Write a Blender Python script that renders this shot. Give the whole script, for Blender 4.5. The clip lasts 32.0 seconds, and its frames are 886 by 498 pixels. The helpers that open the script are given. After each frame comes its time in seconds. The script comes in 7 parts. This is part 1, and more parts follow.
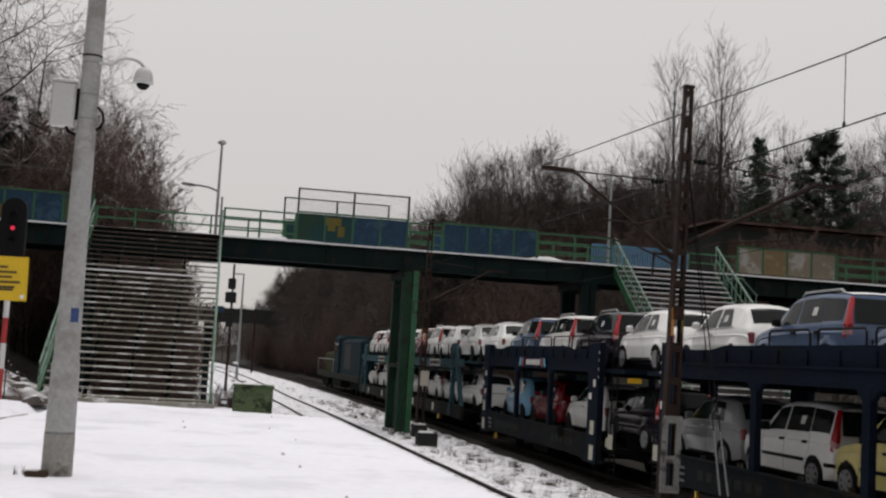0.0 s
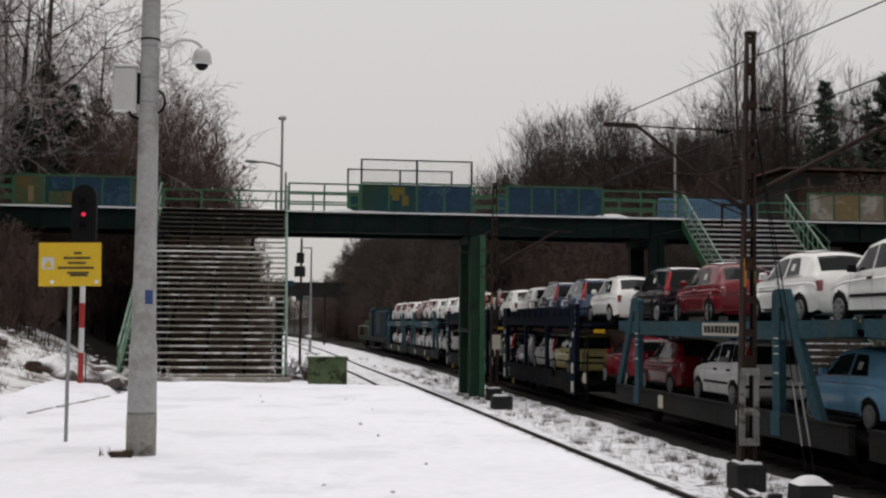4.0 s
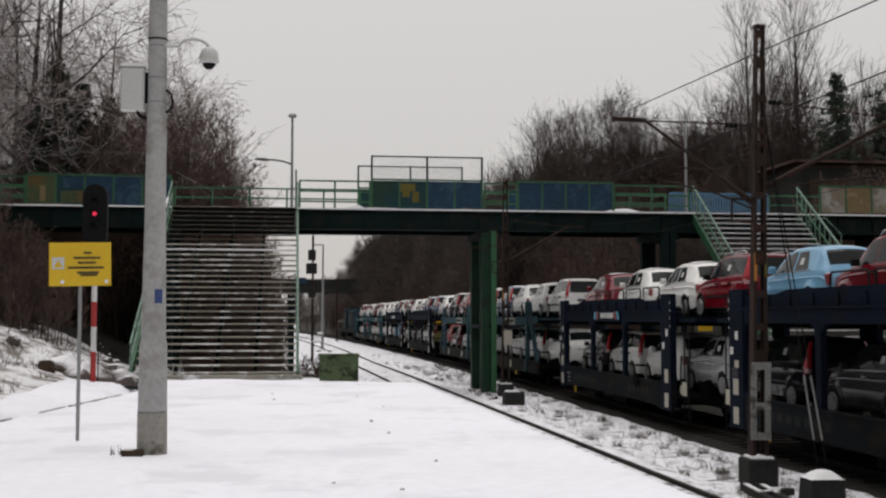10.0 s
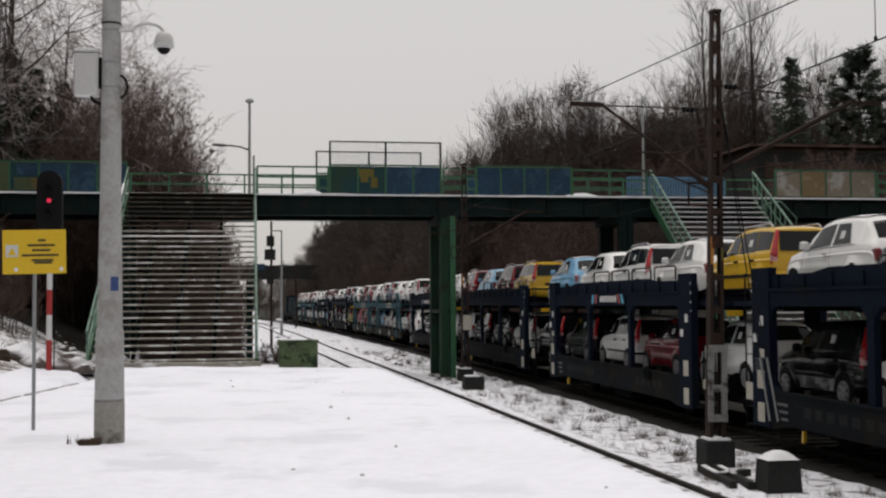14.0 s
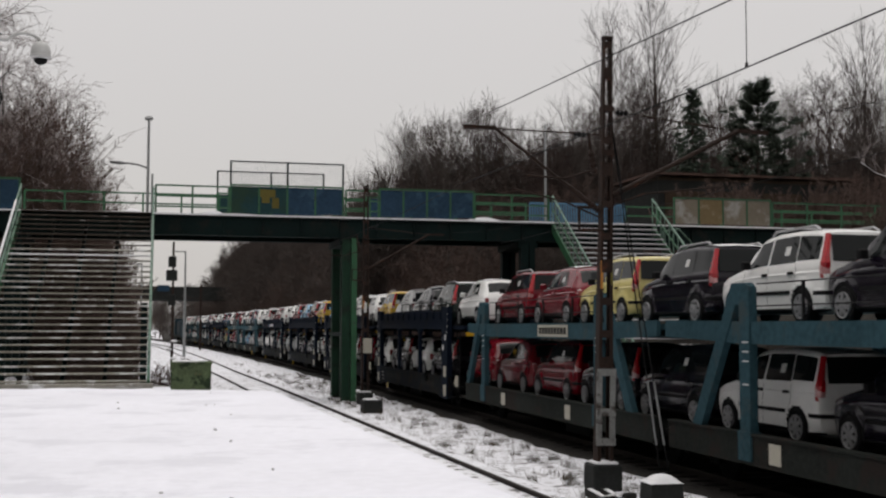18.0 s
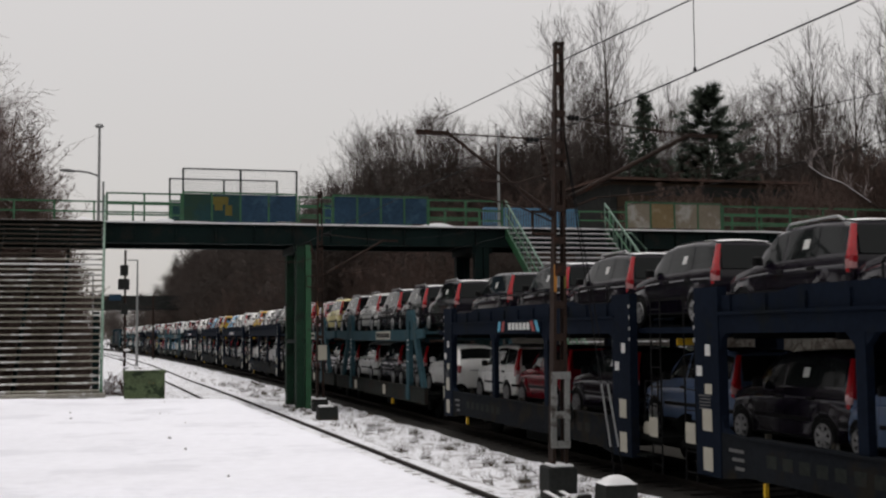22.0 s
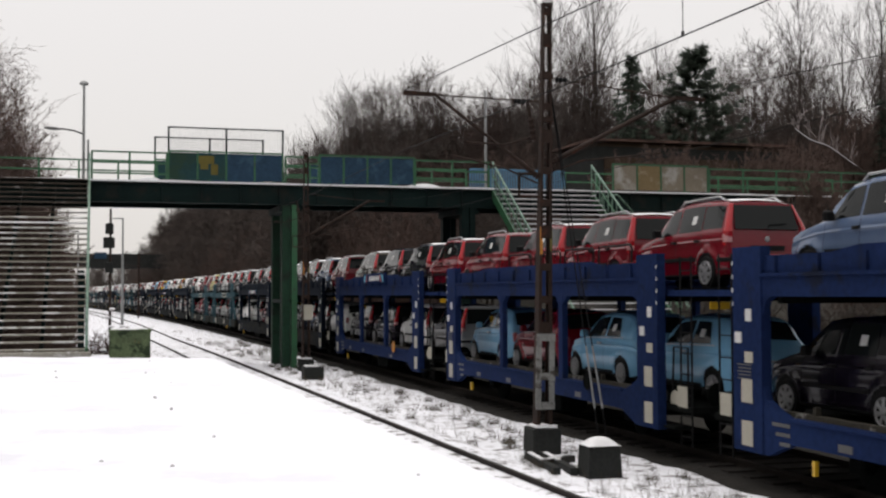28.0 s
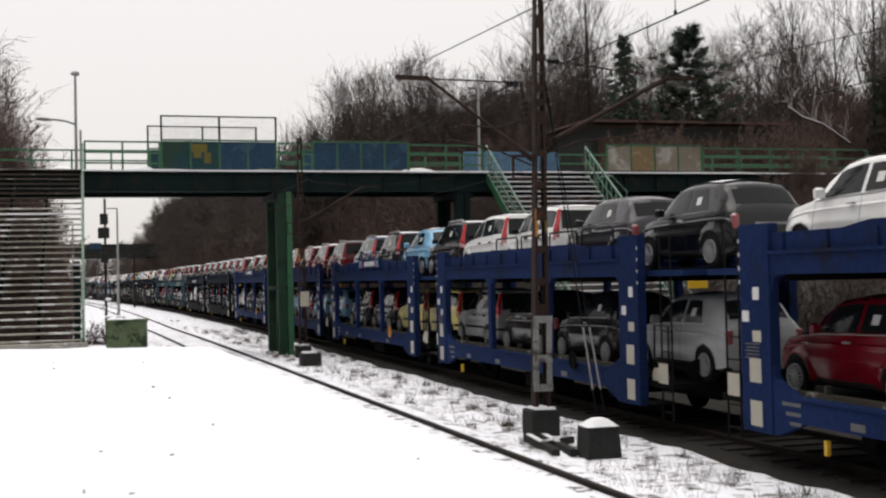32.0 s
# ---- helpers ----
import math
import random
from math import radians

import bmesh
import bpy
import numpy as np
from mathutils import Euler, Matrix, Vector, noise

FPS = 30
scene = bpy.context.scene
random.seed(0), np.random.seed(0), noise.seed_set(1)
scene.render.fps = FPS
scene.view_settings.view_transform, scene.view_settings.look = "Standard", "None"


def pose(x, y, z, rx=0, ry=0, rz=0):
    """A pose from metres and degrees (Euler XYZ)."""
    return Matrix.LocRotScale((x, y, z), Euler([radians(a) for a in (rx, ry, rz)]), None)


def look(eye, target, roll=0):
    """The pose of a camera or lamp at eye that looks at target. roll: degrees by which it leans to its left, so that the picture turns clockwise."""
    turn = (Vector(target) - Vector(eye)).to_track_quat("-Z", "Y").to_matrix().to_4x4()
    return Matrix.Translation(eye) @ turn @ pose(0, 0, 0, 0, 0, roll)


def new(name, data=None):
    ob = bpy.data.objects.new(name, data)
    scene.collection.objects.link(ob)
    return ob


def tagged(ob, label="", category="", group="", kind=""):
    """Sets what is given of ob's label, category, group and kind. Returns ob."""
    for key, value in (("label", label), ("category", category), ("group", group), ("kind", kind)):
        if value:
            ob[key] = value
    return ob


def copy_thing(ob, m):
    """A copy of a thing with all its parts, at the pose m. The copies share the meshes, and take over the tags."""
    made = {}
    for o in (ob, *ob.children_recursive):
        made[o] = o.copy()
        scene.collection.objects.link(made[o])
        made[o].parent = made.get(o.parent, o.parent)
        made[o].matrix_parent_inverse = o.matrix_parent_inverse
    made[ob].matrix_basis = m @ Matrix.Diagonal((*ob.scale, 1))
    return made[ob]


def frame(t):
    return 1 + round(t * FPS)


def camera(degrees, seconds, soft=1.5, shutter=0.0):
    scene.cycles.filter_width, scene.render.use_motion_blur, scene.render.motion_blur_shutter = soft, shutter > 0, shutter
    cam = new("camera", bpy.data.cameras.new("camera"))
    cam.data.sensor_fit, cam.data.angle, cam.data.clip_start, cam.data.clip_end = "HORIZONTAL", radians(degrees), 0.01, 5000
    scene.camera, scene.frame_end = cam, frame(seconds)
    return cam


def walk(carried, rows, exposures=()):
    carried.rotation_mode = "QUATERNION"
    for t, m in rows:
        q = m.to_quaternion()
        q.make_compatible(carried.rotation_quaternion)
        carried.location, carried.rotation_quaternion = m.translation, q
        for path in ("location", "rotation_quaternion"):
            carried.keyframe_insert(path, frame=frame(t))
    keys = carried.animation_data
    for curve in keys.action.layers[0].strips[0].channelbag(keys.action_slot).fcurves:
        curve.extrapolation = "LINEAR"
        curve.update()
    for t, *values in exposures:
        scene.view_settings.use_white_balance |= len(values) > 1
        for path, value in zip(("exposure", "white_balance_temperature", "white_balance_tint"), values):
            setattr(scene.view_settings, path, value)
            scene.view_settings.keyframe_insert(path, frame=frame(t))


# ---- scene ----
cam = camera(40.67, 32.0, soft=2.3, shutter=0.12)
# seconds, the eye's place, the turn: held by hand, the camera leans across by half a metre half-way
HELD = [
    (0.0, -0.190, -0.071, 1.720, 95.330, -3.333, -11.157), (0.5, -0.190, -0.045, 1.737, 94.282, -3.898, -9.738), (1.0, -0.183, -0.049, 1.739, 93.406, -3.193, -9.348),
    (1.5, -0.192, -0.057, 1.746, 94.107, -2.280, -8.979), (2.0, -0.191, -0.054, 1.743, 93.555, -3.073, -8.153), (2.5, -0.201, -0.064, 1.729, 93.333, -2.476, -7.512),
    (3.0, -0.209, -0.047, 1.725, 93.589, -0.885, -7.414), (3.5, -0.204, -0.033, 1.722, 93.698, -0.367, -7.945), (5.5, -0.179, 0.011, 1.753, 92.608, -1.091, -6.869),
    (6.0, -0.171, 0.031, 1.764, 92.886, -0.509, -7.123), (6.5, -0.178, 0.012, 1.748, 93.507, -0.561, -6.505), (7.0, -0.163, -0.000, 1.743, 93.566, -0.534, -6.598),
    (7.5, -0.166, 0.010, 1.757, 93.524, -0.347, -6.426), (8.0, -0.171, 0.000, 1.746, 93.991, -0.367, -6.384), (8.5, -0.173, -0.009, 1.747, 93.970, -0.499, -6.754),
    (9.0, -0.157, -0.017, 1.743, 93.851, -0.758, -6.685), (9.5, -0.178, -0.018, 1.735, 93.335, -0.609, -6.785), (10.0, -0.153, -0.028, 1.740, 93.322, -0.058, -7.189),
    (10.5, -0.150, -0.026, 1.740, 93.313, 0.468, -8.334), (11.0, -0.156, -0.005, 1.739, 92.852, 0.327, -8.115), (11.5, -0.150, -0.018, 1.736, 92.932, -0.165, -8.954),
    (12.0, -0.149, -0.002, 1.745, 92.896, 0.255, -9.282), (12.5, -0.148, -0.008, 1.752, 92.721, 0.740, -9.493), (13.0, -0.148, -0.010, 1.748, 92.745, 1.038, -9.329),
    (13.5, -0.146, -0.030, 1.737, 92.599, 1.053, -9.221), (14.0, -0.144, -0.014, 1.741, 92.608, 0.376, -9.124), (14.5, -0.132, -0.017, 1.750, 93.175, 0.465, -9.529),
    (16.5, 0.185, 0.031, 1.689, 93.508, 1.017, -10.589), (17.0, 0.197, 0.019, 1.661, 93.326, 0.152, -11.586), (17.5, 0.204, 0.035, 1.673, 93.252, 0.173, -12.126),
    (18.0, 0.229, 0.067, 1.700, 93.761, -0.153, -13.431), (18.5, 0.235, 0.062, 1.707, 94.405, 0.091, -14.095), (19.0, 0.217, 0.029, 1.691, 94.831, 0.313, -15.070),
    (19.5, 0.216, 0.004, 1.688, 94.685, -0.048, -15.154), (20.0, 0.210, 0.023, 1.700, 94.117, 0.154, -15.184), (20.5, 0.223, 0.029, 1.695, 93.878, 0.792, -15.086),
    (21.0, 0.244, 0.039, 1.699, 93.528, 0.662, -15.518), (21.5, 0.236, 0.020, 1.691, 93.900, 0.566, -15.442), (22.0, 0.214, 0.004, 1.675, 94.053, 0.503, -15.583),
    (22.5, 0.240, 0.007, 1.687, 94.015, 0.608, -15.631), (23.0, 0.242, 0.017, 1.698, 94.068, 0.767, -15.651), (23.5, 0.246, 0.037, 1.712, 93.088, 0.429, -15.032),
    (24.0, 0.236, 0.023, 1.700, 92.603, 0.135, -14.844), (24.5, 0.241, 0.023, 1.703, 92.543, -0.013, -14.736), (25.0, 0.227, 0.008, 1.679, 92.094, -0.192, -14.240),
    (25.5, 0.245, 0.021, 1.702, 92.164, -0.079, -14.774), (27.5, 0.226, 0.014, 1.700, 92.055, 0.146, -15.319), (28.0, 0.219, 0.005, 1.704, 92.135, 0.166, -16.255),
    (28.5, 0.214, -0.013, 1.685, 92.053, -0.071, -16.470), (29.0, 0.221, -0.034, 1.677, 92.347, 0.263, -16.825), (29.5, 0.238, -0.036, 1.688, 91.899, 0.914, -17.054),
    (30.0, 0.240, -0.016, 1.712, 91.370, 0.828, -17.261), (30.5, 0.251, -0.030, 1.699, 91.201, 0.828, -17.083), (31.0, 0.257, -0.011, 1.720, 91.129, 0.715, -16.979),
    (31.5, 0.246, 0.001, 1.717, 91.772, 0.804, -17.080), (32.0, 0.218, 0.022, 1.702, 91.371, 1.237, -16.452)]
walk(cam, [(t, pose(*place)) for t, *place in HELD],
     exposures=[(0.0, 0.0), (16.0, 0.0), (25.0, 0.05), (28.0, 0.40), (30.0, 0.46), (32.0, 0.50)])

# ---------------------------------------------------------------- light
world = bpy.data.worlds.new("overcast")
scene.world = world
world.use_nodes = True
wn, wl = world.node_tree.nodes, world.node_tree.links
wn.clear()
sky = wn.new("ShaderNodeTexSky")
sky.sky_type, sky.sun_disc = "NISHITA", False
sky.sun_elevation, sky.sun_rotation = radians(75), radians(-27)
sky.dust_density, sky.air_density = 4.0, 1.0
coord = wn.new("ShaderNodeTexCoord")
split = wn.new("ShaderNodeSeparateXYZ")
ramp = wn.new("ShaderNodeMapRange")
ramp.inputs["From Min"].default_value, ramp.inputs["From Max"].default_value = 0.05, 0.40
ramp.inputs["To Min"].default_value, ramp.inputs["To Max"].default_value = 0.555, 0.665
cloud = wn.new("ShaderNodeMix")
cloud.data_type, cloud.blend_type = "RGBA", "MULTIPLY"
cloud.inputs[0].default_value = 1.0
cloud.inputs[6].default_value = (1.01, 0.960, 0.925, 1)
both = wn.new("ShaderNodeMix")
both.data_type = "RGBA"
both.inputs[0].default_value = 0.985
back = wn.new("ShaderNodeBackground")
back.inputs["Strength"].default_value = 1.0
wout = wn.new("ShaderNodeOutputWorld")
wl.new(coord.outputs["Generated"], split.inputs[0])
wl.new(split.outputs["Z"], ramp.inputs["Value"])
wl.new(ramp.outputs["Result"], cloud.inputs[7])
wl.new(sky.outputs["Color"], both.inputs[6])
wl.new(cloud.outputs[2], both.inputs[7])
wl.new(both.outputs[2], back.inputs["Color"])
wl.new(back.outputs[0], wout.inputs["Surface"])
sun = new("sun", bpy.data.lights.new("sun", "SUN"))
sun.data.energy, sun.data.angle, sun.data.color = 1.36, radians(60), (1.0, 0.97, 0.94)
sun.matrix_world = look((-6, 12, 60), (0, 0, 0))

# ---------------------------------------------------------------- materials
def deepen(colour):
    """Picture contrast put into the base colours: dark ones lose more than pale ones."""
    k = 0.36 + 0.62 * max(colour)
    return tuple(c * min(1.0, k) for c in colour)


def material(name, colour, rough=0.6, metal=0.0, vary=0.15, scale=6.0, bump=0.0, second=None, amount=0.5, spots=1.5, coat=0.0, island=0.0):
    """A procedural surface: fine grain and broad patches over a base colour, with an optional second colour in noisy spots."""
    m = bpy.data.materials.new(name)
    m.use_nodes = True
    n, l = m.node_tree.nodes, m.node_tree.links
    b = n["Principled BSDF"]
    colour, second = deepen(colour), second and deepen(second)
    tc = n.new("ShaderNodeTexCoord")
    fine, broad = n.new("ShaderNodeTexNoise"), n.new("ShaderNodeTexNoise")
    fine.inputs["Scale"].default_value, fine.inputs["Detail"].default_value = scale * 6, 6
    broad.inputs["Scale"].default_value, broad.inputs["Detail"].default_value = scale * 0.35, 4
    for t in (fine, broad):
        l.new(tc.outputs["Object"], t.inputs["Vector"])
    add = n.new("ShaderNodeMath")
    add.operation = "ADD"
    l.new(fine.outputs["Fac"], add.inputs[0])
    l.new(broad.outputs["Fac"], add.inputs[1])
    rng = n.new("ShaderNodeMapRange")
    rng.inputs["From Min"].default_value, rng.inputs["From Max"].default_value = 0.7, 1.3
    rng.inputs["To Min"].default_value, rng.inputs["To Max"].default_value = 1 - vary, 1 + vary
    l.new(add.outputs[0], rng.inputs["Value"])
    hue = n.new("ShaderNodeHueSaturation")
    hue.inputs["Color"].default_value = (*colour, 1)
    l.new(rng.outputs["Result"], hue.inputs["Value"])
    last = hue.outputs["Color"]
    if second:
        patch = n.new("ShaderNodeTexNoise")
        patch.inputs["Scale"].default_value, patch.inputs["Detail"].default_value = spots, 8
        patch.inputs["Roughness"].default_value = 0.65
        l.new(tc.outputs["Object"], patch.inputs["Vector"])
        cut = n.new("ShaderNodeMapRange")
        mid = 0.5 + (0.5 - amount) * 0.5
        cut.inputs["From Min"].default_value, cut.inputs["From Max"].default_value = mid - 0.04, mid + 0.05
        l.new(patch.outputs["Fac"], cut.inputs["Value"])
        mix = n.new("ShaderNodeMix")
        mix.data_type = "RGBA"
        l.new(cut.outputs["Result"], mix.inputs[0])
        l.new(last, mix.inputs[6])
        mix.inputs[7].default_value = (*second, 1)
        last = mix.outputs[2]
    l.new(last, b.inputs["Base Color"])
    b.inputs["Roughness"].default_value, b.inputs["Metallic"].default_value = rough, metal
    b.inputs["Coat Weight"].default_value = coat
    b.inputs["Specular IOR Level"].default_value = 0.5 if rough < 0.7 else 0.18
    if bump:
        bp = n.new("ShaderNodeBump")
        bp.inputs["Strength"].default_value, bp.inputs["Distance"].default_value = bump, 0.03
        l.new(add.outputs[0], bp.inputs["Height"])
        l.new(bp.outputs["Normal"], b.inputs["Normal"])
    return m


SNOW = material("snow", (0.865, 0.87, 0.935), 0.7, vary=0.05, scale=0.8, bump=0.8, second=(0.80, 0.805, 0.87), amount=0.38, spots=0.5)
SNOW_WEEDS = material("thin_snow_on_ballast", (0.84, 0.845, 0.89), 0.8, vary=0.08, scale=1.5, bump=0.6, second=(0.22, 0.20, 0.19), amount=0.36, spots=3.4)
SNOW_CAP = material("snow_cap", (0.82, 0.82, 0.84), 0.7, vary=0.04, scale=4, bump=0.3)
TRAMPLED = material("trampled_snow", (0.62, 0.61, 0.63), 0.8, vary=0.12, scale=6, bump=0.4)
SNOW_BANK = material("snow_on_bank", (0.78, 0.78, 0.80), 0.8, vary=0.10, scale=1.2, bump=0.5, second=(0.34, 0.31, 0.29), amount=0.46, spots=1.3)
LITTER = material("forest_floor", (0.060, 0.055, 0.046), 0.95, vary=0.4, scale=1.5, bump=0.6, second=(0.16, 0.15, 0.15), amount=0.12, spots=1.0)
BALLAST = material("dark_ballast", (0.055, 0.05, 0.045), 0.95, vary=0.5, scale=5, bump=0.8, second=(0.2, 0.19, 0.19), amount=0.10, spots=2.5)
CONCRETE = material("concrete", (0.52, 0.515, 0.505), 0.85, vary=0.16, scale=2.5, bump=0.3, second=(0.42, 0.41, 0.385), amount=0.4, spots=2)
FOOT_CONCRETE = material("weathered_foot_concrete", (0.43, 0.42, 0.385), 0.9, vary=0.22, scale=3, bump=0.35, second=(0.22, 0.20, 0.165), amount=0.34, spots=2.4)
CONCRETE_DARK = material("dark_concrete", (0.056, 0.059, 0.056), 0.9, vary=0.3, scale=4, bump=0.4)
RUST = material("rusty_steel", (0.062, 0.037, 0.028), 0.75, vary=0.4, scale=5, bump=0.3, second=(0.15, 0.055, 0.03), amount=0.25, spots=4)
RAIL = material("rail_steel", (0.045, 0.034, 0.028), 0.72, 0.0, vary=0.3, scale=4)
FOOT_GREY = material("dirty_grey_mast_paint", (0.36, 0.365, 0.35), 0.75, vary=0.3, scale=4, second=(0.12, 0.10, 0.085), amount=0.35, spots=4)
SLEEPER = material("sleeper", (0.06, 0.053, 0.048), 0.9, vary=0.3, scale=4, bump=0.4)
STEEL = material("dull_grey_steel", (0.20, 0.20, 0.20), 0.6, 0.2, vary=0.2, scale=5)
GALV = material("galvanised_steel", (0.42, 0.43, 0.43), 0.55, 0.3, vary=0.12, scale=6)
GREEN = material("green_paint", (0.035, 0.19, 0.075), 0.55, vary=0.25, scale=3, second=(0.05, 0.08, 0.05), amount=0.3, spots=2)
PIER = material("dark_green_pier_paint", (0.028, 0.090, 0.050), 0.72, vary=0.3, scale=2, second=(0.03, 0.05, 0.035), amount=0.35, spots=1.5)
LOCO_BLUE = material("locomotive_blue_paint", (0.020, 0.045, 0.060), 0.72, vary=0.2, scale=1)
LOCO_GREEN = material("locomotive_olive_paint", (0.060, 0.065, 0.025), 0.72, vary=0.25, scale=1)
GREEN_PALE = material("worn_pale_green_paint", (0.22, 0.36, 0.28), 0.6, vary=0.2, scale=4, second=(0.10, 0.20, 0.13), amount=0.4, spots=5)
GREEN_DARK = material("dark_green_girder_paint", (0.007, 0.030, 0.028), 0.75, vary=0.3, scale=1.5, second=(0.03, 0.035, 0.03), amount=0.35, spots=1.2)
PANEL_BLUE = material("blue_panel_paint", (0.042, 0.098, 0.170), 0.75, vary=0.25, scale=1.5, second=(0.07, 0.15, 0.23), amount=0.30, spots=1.4)
BAR_BLUE = material("faded_blue_rail_paint", (0.12, 0.26, 0.40), 0.75, vary=0.2, scale=2)
PANEL_TEAL = material("teal_panel_paint", (0.035, 0.105, 0.115), 0.75, vary=0.2, scale=1.5, second=(0.05, 0.11, 0.075), amount=0.4, spots=0.9)
PANEL_MOSS = material("mossy_panel_paint", (0.13, 0.17, 0.085), 0.75, vary=0.25, scale=1.5, second=(0.22, 0.16, 0.06), amount=0.4, spots=1.6)
PANEL_BEIGE = material("beige_panel_paint", (0.35, 0.30, 0.23), 0.7, vary=0.12, scale=1.5, second=(0.52, 0.50, 0.46), amount=0.4, spots=0.8)
PANEL_OCHRE = material("ochre_panel_paint", (0.34, 0.25, 0.13), 0.7, vary=0.12, scale=1.5, second=(0.5, 0.42, 0.3), amount=0.3, spots=1.2)
GRAFFITI = material("yellow_spray_paint", (0.24, 0.20, 0.05), 0.75, vary=0.2, scale=4)
TREAD = material("stair_tread_concrete", (0.40, 0.38, 0.325), 0.85, vary=0.25, scale=3, bump=0.2, second=(0.74, 0.74, 0.74), amount=0.40, spots=1.6)
# upper treads: bare of snow, with the shade of their undersides in the colour
TREAD_DARK = material("bare_shaded_tread", (0.15, 0.12, 0.095), 0.9, vary=0.3, scale=3, second=(0.45, 0.44, 0.43), amount=0.26, spots=2.2)
BARK = material("bark", (0.12, 0.095, 0.082), 0.95, vary=0.35, scale=4)
TWIG = material("brown_twigs", (0.125, 0.088, 0.077), 0.95, vary=0.3, scale=3)
TWIG_RED = material("reddish_brush_twigs", (0.205, 0.142, 0.121), 0.95, vary=0.35, scale=2)
TWIG_DARK = material("dark_grey_brown_twigs", (0.150, 0.122, 0.108), 0.95, vary=0.35, scale=2)
TWIG_FROST = material("frosted_twigs", (0.54, 0.475, 0.465), 0.95, vary=0.3, scale=2, second=(0.15, 0.115, 0.105), amount=0.34, spots=3)
TWIG_GREY = material("grey_brown_poplar_twigs", (0.165, 0.138, 0.125), 0.95, vary=0.3, scale=2)
BIRCH = material("birch_bark", (0.30, 0.28, 0.26), 0.9, vary=0.3, scale=3, second=(0.07, 0.06, 0.05), amount=0.35, spots=4)
NEEDLE = material("pine_needles", (0.088, 0.118, 0.086), 0.9, vary=0.35, scale=3)
GRASS = material("dry_weeds", (0.13, 0.10, 0.06), 0.95, vary=0.4, scale=3)
WHITE_BOX = material("white_enclosure_paint", (0.66, 0.66, 0.64), 0.45, vary=0.05, scale=4)
YELLOW_SIGN = material("yellow_sign_sheet", (0.80, 0.53, 0.015), 0.45, vary=0.06, scale=3)
SIGN_INK = material("dark_sign_print", (0.16, 0.11, 0.02), 0.6, vary=0.1, scale=3)
WHITE = material("white_print", (0.70, 0.70, 0.68), 0.6, vary=0.06, scale=5)
CREAM = material("cream_label", (0.54, 0.51, 0.42), 0.6, vary=0.10, scale=5)
BLACK = material("black_plastic", (0.012, 0.012, 0.013), 0.72, vary=0.2, scale=6)
TYRE = material("tyre_rubber", (0.016, 0.016, 0.017), 0.85, vary=0.2, scale=8)
RIM = material("alloy_rim", (0.46, 0.46, 0.47), 0.35, 0.4, vary=0.1, scale=8)
RED_PAINT = material("red_paint", (0.50, 0.035, 0.03), 0.5, vary=0.15, scale=4)
WHITE_PAINT = material("white_paint", (0.75, 0.75, 0.74), 0.5, vary=0.08, scale=4)
BLUE_MARK = material("blue_sticker", (0.04, 0.09, 0.30), 0.6, vary=0.2, scale=12, second=(0.45, 0.50, 0.58), amount=0.30, spots=9)
WOOD = material("weathered_wood", (0.11, 0.075, 0.05), 0.9, vary=0.3, scale=4, bump=0.3)
GREEN_BLOCK = material("mossy_green_painted_concrete", (0.16, 0.215, 0.11), 0.85, vary=0.3, scale=3, bump=0.3, second=(0.05, 0.08, 0.04), amount=0.4, spots=3)
BRICK = material("rusty_brown_cladding", (0.20, 0.12, 0.10), 0.9, vary=0.25, scale=1.5, second=(0.09, 0.06, 0.05), amount=0.4, spots=0.5)
WAG_GREY = material("slate_blue_wagon_paint", (0.016, 0.025, 0.046), 0.72, vary=0.25, scale=1.6, second=(0.022, 0.028, 0.034), amount=0.3, spots=1.5)
WAG_BLUE = material("blue_wagon_paint", (0.023, 0.045, 0.145), 0.72, vary=0.25, scale=1.6, second=(0.030, 0.038, 0.070), amount=0.28, spots=1.5)
WAG_TEAL = material("teal_wagon_paint", (0.062, 0.135, 0.165), 0.72, vary=0.25, scale=1.6, second=(0.10, 0.14, 0.15), amount=0.3, spots=1.5)
WAG_DIRT = material("grimy_wagon_frame", (0.050, 0.056, 0.051), 0.85, vary=0.3, scale=2, second=(0.06, 0.05, 0.045), amount=0.4, spots=1.5)
WAG_SILL = material("grimy_slate_sill_paint", (0.026, 0.030, 0.036), 0.85, vary=0.3, scale=1.8, second=(0.042, 0.037, 0.030), amount=0.42, spots=1.4)
# near-black for running gear, decks and deck ribs alike
WAG_UNDER = material("near_black_wagon_parts", (0.015, 0.017, 0.016), 0.9, vary=0.4, scale=3)
TROUGH = material("dirty_trough_steel", (0.11, 0.10, 0.08), 0.85, vary=0.3, scale=3, second=(0.45, 0.44, 0.42), amount=0.22, spots=2.5)
for dull in (WAG_GREY, WAG_BLUE, WAG_TEAL, WAG_DIRT, WAG_SILL, WAG_UNDER, LOCO_BLUE, LOCO_GREEN):
    dull.node_tree.nodes["Principled BSDF"].inputs["Specular IOR Level"].default_value = 0.03
LOGO_BLUE = material("light_blue_logo", (0.10, 0.42, 0.62), 0.5, vary=0.08, scale=4)
LOGO_RED = material("red_logo", (0.42, 0.07, 0.07), 0.5, vary=0.08, scale=4)
ORANGE = material("orange_handwheel", (0.55, 0.22, 0.02), 0.5, vary=0.1, scale=5)
TAIL = material("red_tail_lens", (0.50, 0.010, 0.018), 0.25, vary=0.05, scale=6)
LENS_FADED = material("faded_red_lens", (0.40, 0.075, 0.085), 0.25, vary=0.2, scale=14, coat=0.5)
